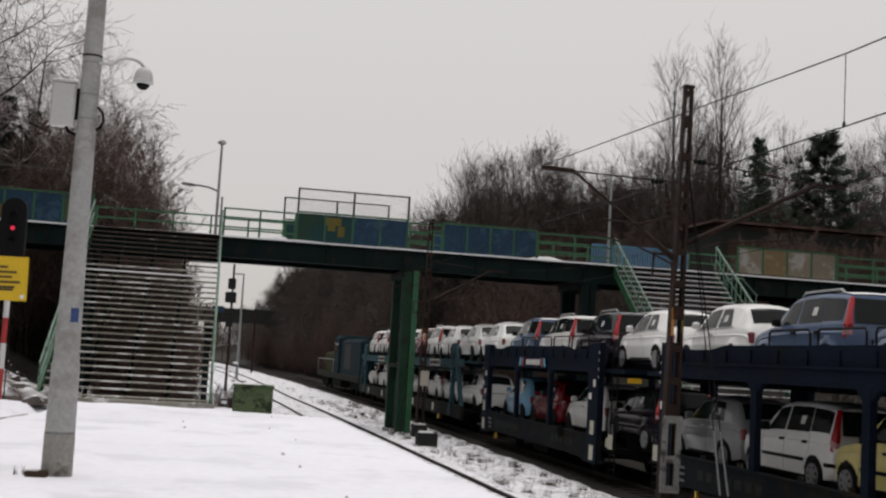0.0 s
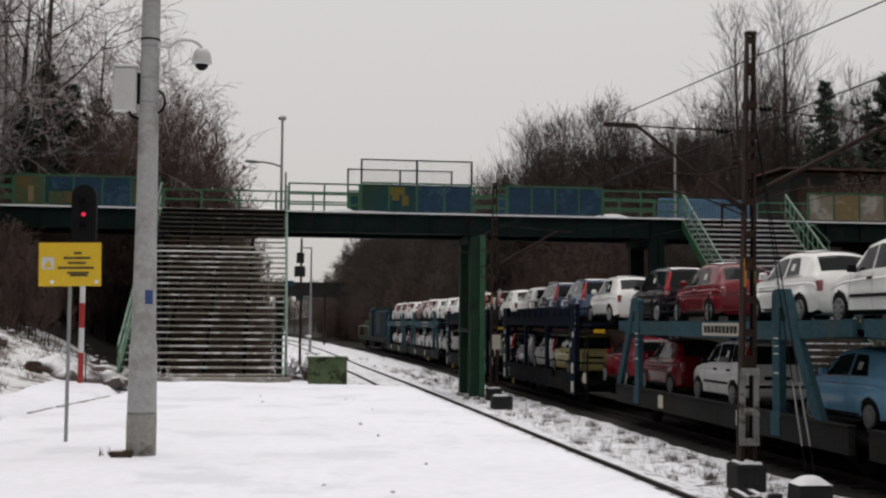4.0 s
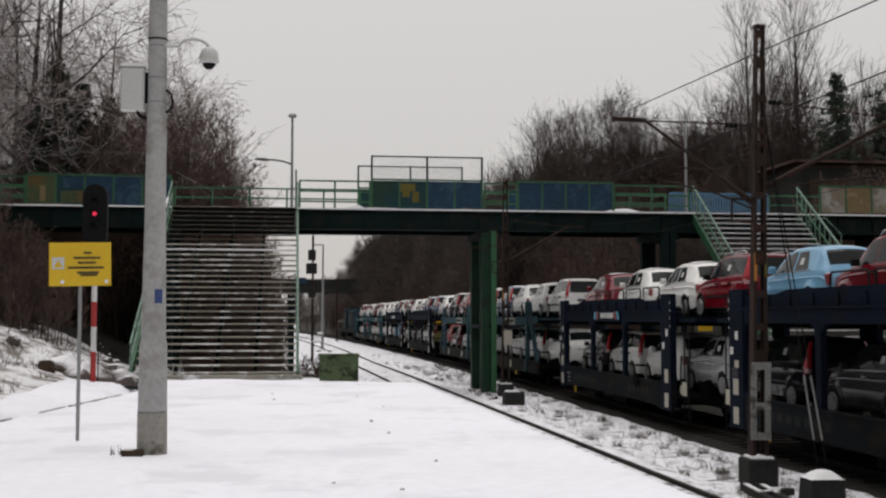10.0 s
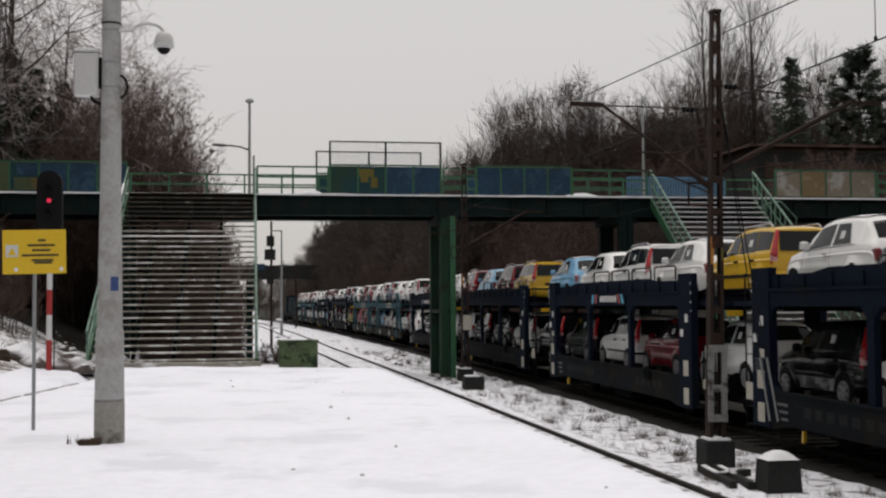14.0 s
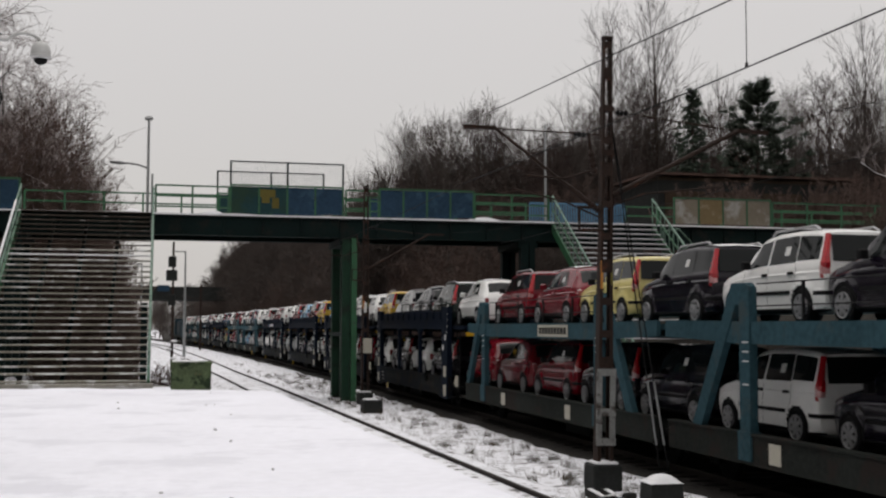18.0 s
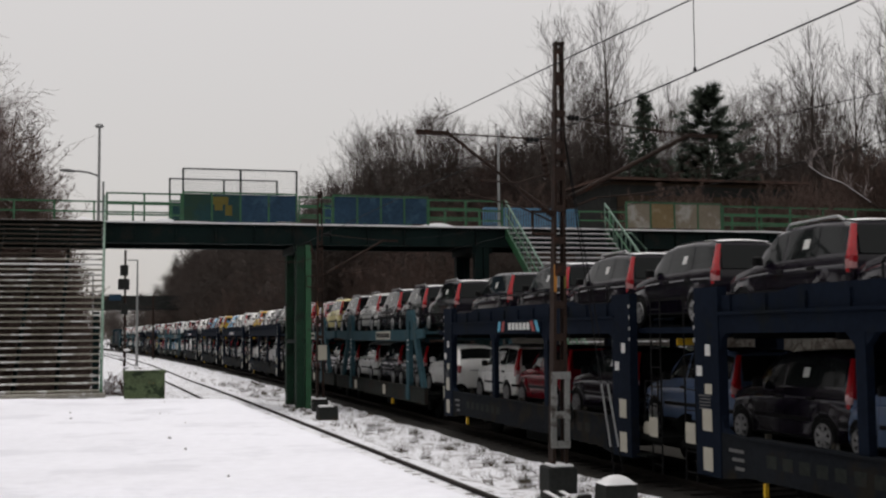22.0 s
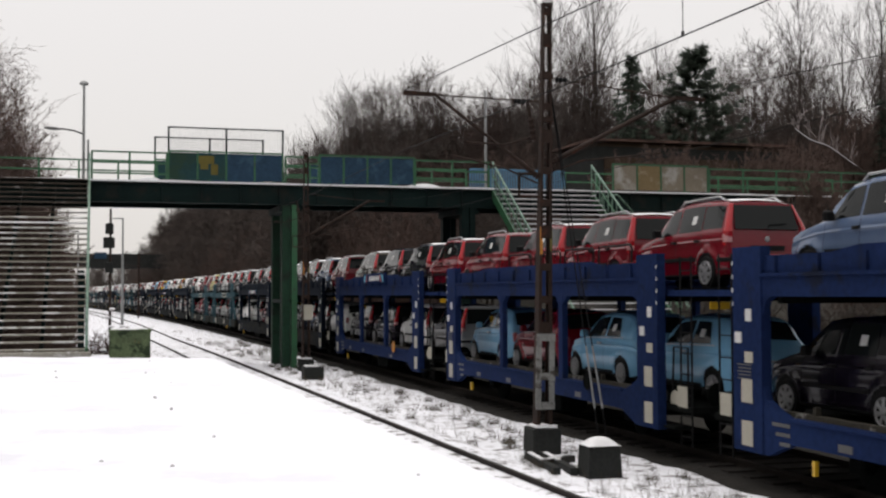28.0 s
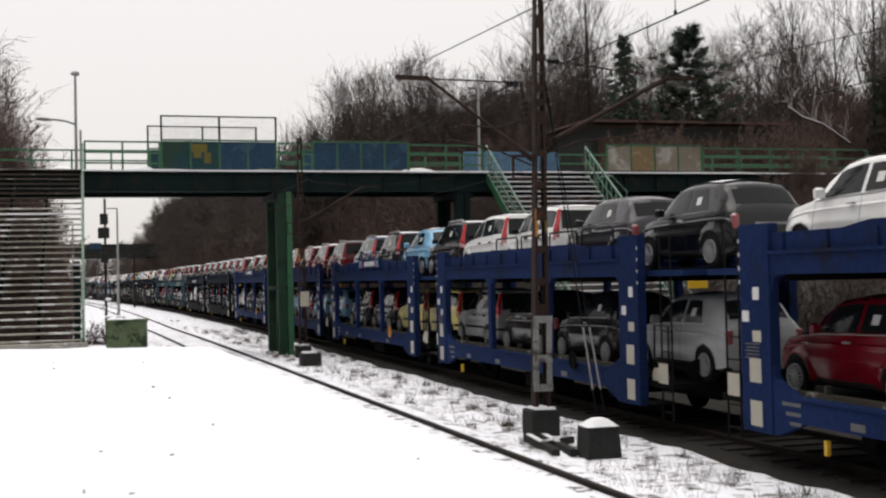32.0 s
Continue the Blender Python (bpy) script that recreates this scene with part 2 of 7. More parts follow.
TAIL_PALE = material("pale_lens", (0.62, 0.30, 0.30), 0.2, vary=0.05, scale=6, coat=0.5)


def snowy_rock():
    """Brown clods and stones with snow lying on whatever faces up."""
    m = material("snowy_clods", (0.23, 0.195, 0.18), 0.95, vary=0.4, scale=4, bump=0.6)
    n, l = m.node_tree.nodes, m.node_tree.links
    b = n["Principled BSDF"]
    under = b.inputs["Base Color"].links[0].from_socket
    geo, split, grain, add = n.new("ShaderNodeNewGeometry"), n.new("ShaderNodeSeparateXYZ"), n.new("ShaderNodeTexNoise"), n.new("ShaderNodeMath")
    grain.inputs["Scale"].default_value, grain.inputs["Detail"].default_value = 5.0, 6
    cut, mix = n.new("ShaderNodeMapRange"), n.new("ShaderNodeMix")
    cut.inputs["From Min"].default_value, cut.inputs["From Max"].default_value = 1.02, 1.40
    mix.data_type = "RGBA"
    mix.inputs[7].default_value = (0.76, 0.76, 0.79, 1)
    add.operation = "ADD"
    l.new(geo.outputs["Normal"], split.inputs[0])
    l.new(split.outputs["Z"], add.inputs[0])
    l.new(grain.outputs["Fac"], add.inputs[1])
    l.new(add.outputs[0], cut.inputs["Value"])
    l.new(cut.outputs["Result"], mix.inputs[0])
    l.new(under, mix.inputs[6])
    l.new(mix.outputs[2], b.inputs["Base Color"])
    return m


CLODS = snowy_rock()


def glass_material():
    m = bpy.data.materials.new("tinted_car_glass")
    m.use_nodes = True
    b = m.node_tree.nodes["Principled BSDF"]
    b.inputs["Base Color"].default_value = (0.010, 0.012, 0.012, 1)
    b.inputs["Roughness"].default_value = 0.05
    b.inputs["Specular IOR Level"].default_value = 0.15
    return m


GLASS = glass_material()


def lamp_glow(name, colour, strength):
    m = bpy.data.materials.new(name)
    m.use_nodes = True
    b = m.node_tree.nodes["Principled BSDF"]
    b.inputs["Base Color"].default_value = (*colour, 1)
    b.inputs["Emission Color"].default_value = (*colour, 1)
    b.inputs["Emission Strength"].default_value = strength
    return m


RED_GLOW = lamp_glow("red_signal_lens", (0.75, 0.03, 0.08), 0.7)


def car_paint(name, colour):
    m = material(name, colour, 0.22, 0.0, vary=0.05, scale=1.2, coat=0.28)
    m.node_tree.nodes["Principled BSDF"].inputs["Specular IOR Level"].default_value = 0.22
    m.node_tree.nodes["Principled BSDF"].inputs["Coat Roughness"].default_value = 0.04
    return m


PAINTS = {
    "white": car_paint("white_car_paint", (0.84, 0.84, 0.82)), "dark": car_paint("aubergine_car_paint", (0.013, 0.008, 0.021)),
    "black": car_paint("black_car_paint", (0.010, 0.011, 0.013)), "blue": car_paint("steel_blue_car_paint", (0.14, 0.205, 0.345)),
    "sky": car_paint("light_blue_car_paint", (0.20, 0.44, 0.66)), "red": car_paint("crimson_car_paint", (0.26, 0.004, 0.017)),
    "yellow": car_paint("yellow_car_paint", (0.70, 0.43, 0.03)), "cream": car_paint("pale_yellow_car_paint", (0.72, 0.62, 0.24)),
    "olive": car_paint("olive_beige_car_paint", (0.17, 0.155, 0.12)), "silver": car_paint("silver_car_paint", (0.42, 0.43, 0.44)),
    "grey": car_paint("graphite_car_paint", (0.055, 0.052, 0.066)), "green": car_paint("dark_green_car_paint", (0.018, 0.035, 0.03)),
}
WORDS = {"white": "white", "dark": "dark aubergine", "black": "black", "blue": "steel blue", "sky": "light blue", "red": "crimson red",
         "yellow": "bright yellow", "cream": "pale yellow", "olive": "olive beige", "silver": "silver", "grey": "graphite grey", "green": "dark green"}


# ---------------------------------------------------------------- mesh tools
class Shape:
    """Collects vertices and faces of one mesh."""

    def __init__(self):
        self.v, self.f = [], []

    def add(self, verts, faces):
        k = len(self.v)
        self.v += [tuple(p) for p in verts]
        self.f += [tuple(i + k for i in f) for f in faces]
        return self

    def box(self, x0, x1, y0, y1, z0, z1, m=None):
        p = [(x, y, z) for z in (z0, z1) for y in (y0, y1) for x in (x0, x1)]
        if m is not None:
            p = [m @ Vector(q) for q in p]
        return self.add(p, [(0, 2, 3, 1), (4, 5, 7, 6), (0, 1, 5, 4), (2, 6, 7, 3), (0, 4, 6, 2), (1, 3, 7, 5)])

    def block(self, x0, x1, y0, y1, z0, z1, c=0.02):
        """A box with its upright edges and top edges cut off."""
        def ring(z, d):
            return [(x0 + d + c, y0 + d, z), (x1 - d - c, y0 + d, z), (x1 - d, y0 + d + c, z), (x1 - d, y1 - d - c, z),
                    (x1 - d - c, y1 - d, z), (x0 + d + c, y1 - d, z), (x0 + d, y1 - d - c, z), (x0 + d, y0 + d + c, z)]
        p = ring(z0, 0) + ring(z1 - c, 0) + ring(z1, c)
        f = [tuple(range(7, -1, -1)), tuple(range(16, 24))]
        for r in (0, 8):
            f += [(r + i, r + (i + 1) % 8, r + 8 + (i + 1) % 8, r + 8 + i) for i in range(8)]
        return self.add(p, f)

    def tube(self, a, b, r0, r1=None, n=6, caps=True):
        a, b = Vector(a), Vector(b)
        r1 = r0 if r1 is None else r1
        d = (b - a).normalized()
        u = d.orthogonal().normalized()
        w = d.cross(u)
        p = []
        for c, r in ((a, r0), (b, r1)):
            p += [c + r * (math.cos(2 * math.pi * i / n) * u + math.sin(2 * math.pi * i / n) * w) for i in range(n)]
        f = [(i, (i + 1) % n, n + (i + 1) % n, n + i) for i in range(n)]
        if caps:
            f += [tuple(range(n - 1, -1, -1)), tuple(range(n, 2 * n))]
        return self.add(p, f)

    def path(self, pts, r, n=6):
        pts = [Vector(p) for p in pts]
        v, u = [], None
        for i, p in enumerate(pts):
            d = (pts[min(i + 1, len(pts) - 1)] - pts[max(i - 1, 0)]).normalized()
            u = d.orthogonal().normalized() if u is None else (u - d * u.dot(d)).normalized()
            w = d.cross(u)
            v += [p + r * (math.cos(2 * math.pi * k / n) * u + math.sin(2 * math.pi * k / n) * w) for k in range(n)]
        m = len(pts)
        f = [(j * n + k, j * n + (k + 1) % n, (j + 1) * n + (k + 1) % n, (j + 1) * n + k) for j in range(m - 1) for k in range(n)]
        return self.add(v, f + [tuple(range(n - 1, -1, -1)), tuple(range((m - 1) * n, m * n))])

    def lathe(self, profile, centre, axis="z", n=16):
        """Turns (radius, along) pairs round an axis."""
        p, f = [], []
        for r, h in profile:
            for i in range(n):
                c, s = r * math.cos(2 * math.pi * i / n), r * math.sin(2 * math.pi * i / n)
                q = (c, s, h) if axis == "z" else (h, c, s)
                p.append((q[0] + centre[0], q[1] + centre[1], q[2] + centre[2]))
        m = len(profile)
        for k in range(m - 1):
            f += [(k * n + i, k * n + (i + 1) % n, (k + 1) * n + (i + 1) % n, (k + 1) * n + i) for i in range(n)]
        f += [tuple(range(n - 1, -1, -1)), tuple(range((m - 1) * n, m * n))]
        return self.add(p, f)

    def prism(self, poly, x0, x1):
        """A (y, z) outline pushed out from x0 to x1."""
        k = len(poly)
        p = [(x0, y, z) for y, z in poly] + [(x1, y, z) for y, z in poly]
        f = [tuple(range(k)), tuple(range(2 * k - 1, k - 1, -1))] + [(i, k + i, k + (i + 1) % k, (i + 1) % k) for i in range(k)]
        return self.add(p, f)

    def grid(self, rows):
        """A sheet through rows of points."""
        m = len(rows[0])
        return self.add([q for r in rows for q in r],
                        [(a * m + b, a * m + b + 1, (a + 1) * m + b + 1, (a + 1) * m + b) for a in range(len(rows) - 1) for b in range(m - 1)])

    def mesh(self, name, mat, smooth=False):
        me = bpy.data.meshes.new(name)
        me.from_pydata(self.v, [], self.f)
        me.materials.append(mat)
        if smooth:
            me.polygons.foreach_set("use_smooth", [True] * len(me.polygons))
        me.update()
        return me


def fixed(shape):
    """Turns all faces outward."""
    bm = bmesh.new()
    vs = [bm.verts.new(p) for p in shape.v]
    for f in shape.f:
        if len(set(f)) > 2:
            try:
                bm.faces.new([vs[i] for i in f])
            except ValueError:
                pass
    bmesh.ops.recalc_face_normals(bm, faces=bm.faces)
    return bm


def part(name, shape, mat, parent=None, label="", smooth=False, clean=True):
    """One mesh object, under a thing or a part where one is given."""
    if clean and len(shape.f) < 4000:
        bm = fixed(shape)
        me = bpy.data.meshes.new(name)
        bm.to_mesh(me)
        bm.free()
        me.materials.append(mat)
    else:
        me = shape.mesh(name, mat)
    if smooth:
        me.polygons.foreach_set("use_smooth", [True] * len(me.polygons))
        me.set_sharp_from_angle(angle=radians(38))
    ob = new(name, me)
    if parent is not None:
        ob.parent = parent
    if label:
        ob["label"] = label
    return ob


def thing(name, m, label, category, group="", kind=""):
    ob = new(name)
    ob.empty_display_size = 0.2
    ob.matrix_world = m
    return tagged(ob, label, category, group, kind)


def share(name, source, parent, m):
    """Another part on the same mesh."""
    ob = new(name, source.data)
    ob.parent = parent
    ob.matrix_basis = m
    return ob


RAIL_Z = -0.95
GROUND_Z = -1.15


def bend(y):
    """Sideways shift of the tracks, which curve gently to the left beyond the bridge."""
    return -max(0.0, y - 40.0) ** 2 / 4700.0


def heading(y):
    return math.degrees(math.atan2(2 * max(0.0, y - 40.0) / 4700.0, 1.0))


# ---------------------------------------------------------------- ground, tracks, platform
def ease(a, b, t):
    t = min(1.0, max(0.0, (t - a) / (b - a)))
    return t * t * (3 - 2 * t)


def left_edge(y):
    return -9.0 + 0.0 * y if y < 8 else -9.0 + (y - 8) * 0.30 if y < 21 else max(-5.1 + (y - 21) * 0.155, -5.1) if y < 29 else -3.95


def land(x, y):
    """Height of the ground: a shallow cutting with a flat floor for the tracks."""
    s = x - bend(min(y, 260.0))
    h = GROUND_Z
    h += 5.6 * ease(15.0, 30.0, s) + 3.0 * ease(30.0, 90.0, s)
    e = left_edge(min(y, 34.0))
    h += 1.06 * ease(e + 0.3, e - 0.5, x) + (1.55 * ease(-4.6, -9.5, s) if y > 40 else 1.55 * ease(24.0, 40.0, y) * ease(-4.4, -9.5, s))
    h += 3.6 * ease(-9.5, -26.0, s) * ease(10.0, 38.0, y) + 2.5 * ease(-26.0, -90.0, s)
    rough = ease(13.0, 16.0, s) + ease(-4.6, -6.5, s)
    h += rough * (0.30 * noise.noise(Vector((x * 0.23, y * 0.23, 3))) + 0.12 * noise.noise(Vector((x * 0.7, y * 0.5, 7))))
    h += (1 - min(1, rough)) * 0.05 * noise.noise(Vector((x * 0.8, y * 0.8, 1)))
    return h


def build_ground():
    xs = [-900, -500, -250, -150, -100, -70, -50, -40] + [-34 + 1.0 * i for i in range(22)] + [-12 + 0.45 * i for i in range(16)] + \
         [-4.8 + 0.8 * i for i in range(26)] + [16 + 1.2 * i for i in range(20)] + [42, 48, 56, 70, 95, 150, 260, 500, 900]
    ys = [-400, -150, -60, -20, -8] + [0.9 * i for i in range(80)] + [72 + 3 * i for i in range(30)] + [165, 180, 200, 230, 260, 320, 420, 700, 1500]
    s = Shape()
    s.grid([[(x, y, land(x, y)) for x in xs] for y in ys])
    me = s.mesh("ground", SNOW_WEEDS)
    for m in (SNOW_BANK, LITTER, SNOW):
        me.materials.append(m)
    for p in me.polygons:
        c = p.center
        side = c.x - bend(min(c.y, 260.0))
        p.material_index = 3 if -6.2 < c.x < -3.4 and c.y < 37 else 0 if -5.0 < side < 11.6 else 1 if -13.0 < side < 0 and c.y < 44 else 2
        p.use_smooth = True
    tagged(new("ground", me), "snow-dusted trackside ground with brown wooded cutting slopes", "ground", kind="structure")


def build_track(x0, y0, y1, name, label, bedding, drift=0.0):
    def bend(y):
        return -max(0.0, y - 40.0) ** 2 / 4700.0 + drift * (min(max(y, 0.0), 75.0) - 20.0)

    deep = 0.08 if drift else 0.13
    track = thing(name, pose(0, 0, 0), label, "railway track", kind="structure")
    ys = [y0] + [y for y in range(int(y0) + 2, int(y1), 6)] + [y1]
    bed = Shape().grid([[(x0 + bend(y) + dx, y, dz) for dx, dz in ((-1.75, GROUND_Z - 0.02), (-1.25, RAIL_Z - deep), (1.25, RAIL_Z - deep), (1.75, GROUND_Z - 0.02))] for y in ys])
    part("ballast_bed", bed, bedding, track, "stone ballast with snow", clean=False)
    for side in (-0.755, 0.755):
        s = Shape()
        prof = ((-0.07, 0), (-0.07, 0.02), (-0.012, 0.035), (-0.012, 0.12), (-0.036, 0.13), (-0.036, 0.16), (0.036, 0.16), (0.036, 0.13), (0.012, 0.12), (0.012, 0.035), (0.07, 0.02), (0.07, 0))
        s.grid([[(x0 + side + bend(y) + a, y, RAIL_Z - 0.16 + b) for a, b in prof] for y in ys])
        part("rail", s, RAIL, track)
    s = Shape()
    y = y0 + 0.3
    while y < min(y1, 130):
        s.box(x0 + bend(y) - 1.25, x0 + bend(y) + 1.25, y - 0.12, y + 0.12, RAIL_Z - 0.26, RAIL_Z - (0.14 if x0 < 8 else 0.10))
        y += 0.62
    tagged(part("sleepers", s, SLEEPER, track, clean=False), kind="stuff")
    return track


build_ground()
build_track(5.46, -30, 420, "track_1", "empty snowy railway track beside the platform", SNOW_WEEDS, -0.020)
build_track(10.90, -40, 420, "track_2", "railway track carrying the car transporter train", BALLAST)


def slab(poly, z0, z1):
    s = Shape()
    k = len(poly)
    s.add([(x, y, z0) for x, y in poly] + [(x, y, z1) for x, y in poly],
          [tuple(range(k - 1, -1, -1)), tuple(range(k, 2 * k))] + [(i, (i + 1) % k, k + (i + 1) % k, k + i) for i in range(k)])
    return s


def build_platform():
    p = thing("platform", pose(0, 0, 0), "railway platform under a smooth blanket of fresh snow", "platform", kind="structure")
    ys = [-12 + 0.5 * i for i in range(41)] + [9 + 0.16 * i for i in range(163)]
    right = [3.92 - 0.024 * (y - 11) if y < 32.5 else 3.40 - 3.1 * (y - 32.5) if y < 33.0 else 1.85 - 0.65 * (y - 33.0) for y in ys]
    left = [left_edge(y) for y in ys]
    edge = [(r, y) for r, y in zip(right, ys)][::6] + [(right[-1], ys[-1])]
    back = [(q, y) for q, y in zip(left, ys)][::-6]
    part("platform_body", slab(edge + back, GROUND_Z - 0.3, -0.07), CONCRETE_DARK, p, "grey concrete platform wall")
    s = Shape()
    rows = []
    for y, a, b in zip(ys, left, right):
        row = []
        for i in range(61):
            u = i / 60
            x = a + (b - a) * u
            lip = -0.07 if i in (0, 60) else 0.0
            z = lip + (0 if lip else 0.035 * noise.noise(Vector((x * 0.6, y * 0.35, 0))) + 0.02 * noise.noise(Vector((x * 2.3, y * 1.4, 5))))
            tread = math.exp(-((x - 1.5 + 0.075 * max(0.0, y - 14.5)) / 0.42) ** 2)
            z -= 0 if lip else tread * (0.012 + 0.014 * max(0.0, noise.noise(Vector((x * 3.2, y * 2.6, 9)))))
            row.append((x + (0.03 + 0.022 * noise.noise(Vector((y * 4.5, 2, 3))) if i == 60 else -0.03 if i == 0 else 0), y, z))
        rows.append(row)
    s.grid(rows)
    tagged(part("snow_cover", s, SNOW, p, "smooth trampled snow", clean=False), kind="stuff").data.polygons.foreach_set("use_smooth", [True] * len(s.f))
    rng = random.Random(71)
    y = 13.0
    # broken grey strip in place of the shade along the snow lip
    while y < 30.0:
        n = rng.uniform(0.5, 1.4)
        if rng.random() < 0.6:
            k = Shape()
            k.grid([[(left_edge(v) + 0.06 + dx + rng.uniform(-0.02, 0.02), v, dz) for dx, dz in ((0.0, -0.03), (-0.01, 0.004 + rng.uniform(0, 0.010)), (-0.05, 0.010), (-0.08, -0.03))] for v in [y + n * i / 4 for i in range(5)]])
            part("kerb_stone", k, CONCRETE, p, "grey strip for the shaded lip of snow along the platform edge", clean=False)
        y += n + rng.uniform(0.02, 0.5)
    foot = Shape().box(-4.2, 0.5, 34.6, 36.2, GROUND_Z - 0.2, -0.02)
    part("stair_footing", foot, CONCRETE, p)


build_platform()


# ---------------------------------------------------------------- footbridge
DECK = 5.95


def railing(parent, x0, x1, y, z, mat, gap=1.55, rails=(1.08, 0.68, 0.28), r=0.03):
    n = max(1, round((x1 - x0) / gap))
    for i in range(n + 1):
        x = x0 + (x1 - x0) * i / n
        part("rail_post", Shape().box(x - 0.035, x + 0.035, y - 0.035, y + 0.035, z, z + 1.1), mat, parent)
    for h in rails:
        part("handrail", Shape().box(x0 - 0.02, x1 + 0.02, y - r, y + r, z + h - r, z + h + r), mat, parent)


def build_bridge():
    b = thing("footbridge", pose(0, 0, 0), "dark green steel footbridge with snowy deck and painted railings", "footbridge")
    y0, y1 = 46.0, 49.2
    for y in (y0, y1 - 0.3):
        s = Shape()
        s.box(-26, 34, y + 0.12, y + 0.16, DECK - 0.74, DECK - 0.06)
        s.box(-26, 34, y, y + 0.3, DECK - 0.79, DECK - 0.74)
        s.box(-26, 34, y, y + 0.3, DECK - 0.10, DECK - 0.055)
        for i in range(41):
            s.box(-25.5 + i * 1.48, -25.47 + i * 1.48, y + 0.01, y + 0.12, DECK - 0.74, DECK - 0.1)
        part("girder", s, GREEN_DARK, b, "dark green riveted girder")
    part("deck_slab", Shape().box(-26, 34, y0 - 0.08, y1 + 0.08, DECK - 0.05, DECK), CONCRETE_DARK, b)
    s = Shape()
    random.seed(3)
    rows = []
    for i in range(121):
        x = -26 + i * 0.5
        h = 0.025 + 0.05 * max(0, noise.noise(Vector((x * 0.5, 0, 9)))) 
        rows.append([(x, y0 - 0.1, DECK - 0.035), (x, y0 - 0.09, DECK + h), (x, y0 + 0.5, DECK + h), (x, y1 - 0.4, DECK + h), (x, y1, DECK)])
    s.grid(rows)
    part("deck_snow", s, SNOW_CAP, b, "thin snow lying along the deck edge", clean=False)
    for x, w in ((2.2, 1.0), (12.9, 1.6), (-0.75, 0.9)):
        s = Shape()
        s.grid([[(x + w * (u / 8 - 0.5) , y0 - 0.06 + v * 0.12, DECK + 0.02 + 0.16 * math.sin(math.pi * u / 8) * math.sin(math.pi * v / 5) * (1 + 0.4 * noise.noise(Vector((u, v, x))))) for u in range(9)] for v in range(6)])
        part("snow_mound", s, SNOW_CAP, b, clean=False, smooth=True)
    # open railings
    for x0, x1 in ((0.1, 2.8), (7.3, 8.6), (12.5, 15.6), (25.6, 33.8), (-26.0, -10.1)):
        railing(b, x0, x1, y0 + 0.06, DECK, GREEN)
    for x0, x1 in ((-4.9, 2.6), (7.3, 8.8), (12.5, 15.6), (20.2, 33.8), (-26.0, -10.1)):
        railing(b, x0, x1, y1 - 0.06, DECK, GREEN)
    # panelled railings
    for x0, x1, mats in ((2.87, 7.19, (PANEL_TEAL, PANEL_TEAL, PANEL_BLUE, PANEL_BLUE)), (8.64, 12.45, (PANEL_BLUE,) * 4),
                         (-10.03, -4.76, (PANEL_MOSS, PANEL_TEAL, PANEL_BLUE, PANEL_BLUE, PANEL_BLUE)),
                         (21.1, 25.5, (PANEL_BEIGE, PANEL_OCHRE, PANEL_BEIGE, PANEL_BEIGE))):
        for y, near in ((y0 + 0.05, True), (y1 - 0.05, False)) if x0 < 20 else ((y0 + 0.05, True),):
            shift = 0 if near else (-0.35 if x0 < 8 else 0.0)
            n = len(mats)
            w = (x1 - x0) / n
            for i, m in enumerate(mats):
                a = x0 + i * w + shift
                part("panel", Shape().box(a + 0.03, a + w - 0.03, y - 0.012, y + 0.012, DECK + 0.10, DECK + 1.12), m, b, "faded painted sheet panel")
            for i in range(n + 1):
                a = x0 + i * w + shift
                part("rail_post", Shape().box(a - 0.035, a + 0.035, y - 0.03, y + 0.03, DECK, DECK + 1.2), GREEN, b)
            part("handrail", Shape().box(x0 + shift, x1 + shift, y - 0.04, y + 0.04, DECK + 1.14, DECK + 1.2), GREEN, b)
    s = Shape()
    for i, (x, z, w, h) in enumerate(((3.95, 0.72, 0.62, 0.30), (4.05, 0.50, 0.30, 0.26), (4.45, 0.30, 0.26, 0.4))):
        part("graffiti", Shape().box(x, x + w, y0 + 0.03 - 0.001 * i, y0 + 0.034, DECK + z, DECK + z + h), GRAFFITI, b, "patch of yellow spray paint")
    for x, z, w, h in ((-9.95, 0.12, 0.5, 0.42), (-9.3, 0.5, 0.3, 0.5), (-8.8, 0.12, 1.05, 0.44), (-5.75, 0.14, 0.3, 0.9)):
        part("graffiti", Shape().box(x, x + w, y0 + 0.031, y0 + 0.035, DECK + z, DECK + z + h), PANEL_MOSS, b, "faded mossy paint patch")
    part("graffiti", Shape().box(-8.7, -7.95, y0 + 0.029, y0 + 0.033, DECK + 0.66, DECK + 1.08), PANEL_BLUE, b, "blue paint patch")
    part("graffiti", Shape().box(-9.55, -9.35, y0 + 0.027, y0 + 0.03, DECK + 0.16, DECK + 0.75), PANEL_OCHRE, b, "ochre paint patch")
    # mesh screens above the panels
    for y, shift in ((y0 + 0.05, 0.0), (y1 - 0.05, -0.35)):
        x0, x1, za, zb = 2.87 + shift, 7.19 + shift, DECK + 1.2, DECK + 2.1
        sc = Shape()
        for x in (x0, (x0 + x1) / 2, x1):
            sc.box(x - 0.035, x + 0.035, y - 0.03, y + 0.03, za, zb)
        sc.box(x0, x1, y - 0.03, y + 0.03, zb - 0.05, zb)
        part("screen_frame", sc, GREEN_DARK, b, "steel frame of a wire mesh screen")
        wires = Shape()
        for i in range(1, 43):
            x = x0 + (x1 - x0) * i / 43
            wires.box(x - 0.003, x + 0.003, y - 0.003, y + 0.003, za, zb - 0.05)
        for i in range(1, 9):
            z = za + (zb - za) * i / 9
            wires.box(x0, x1, y - 0.003, y + 0.003, z - 0.003, z + 0.003)
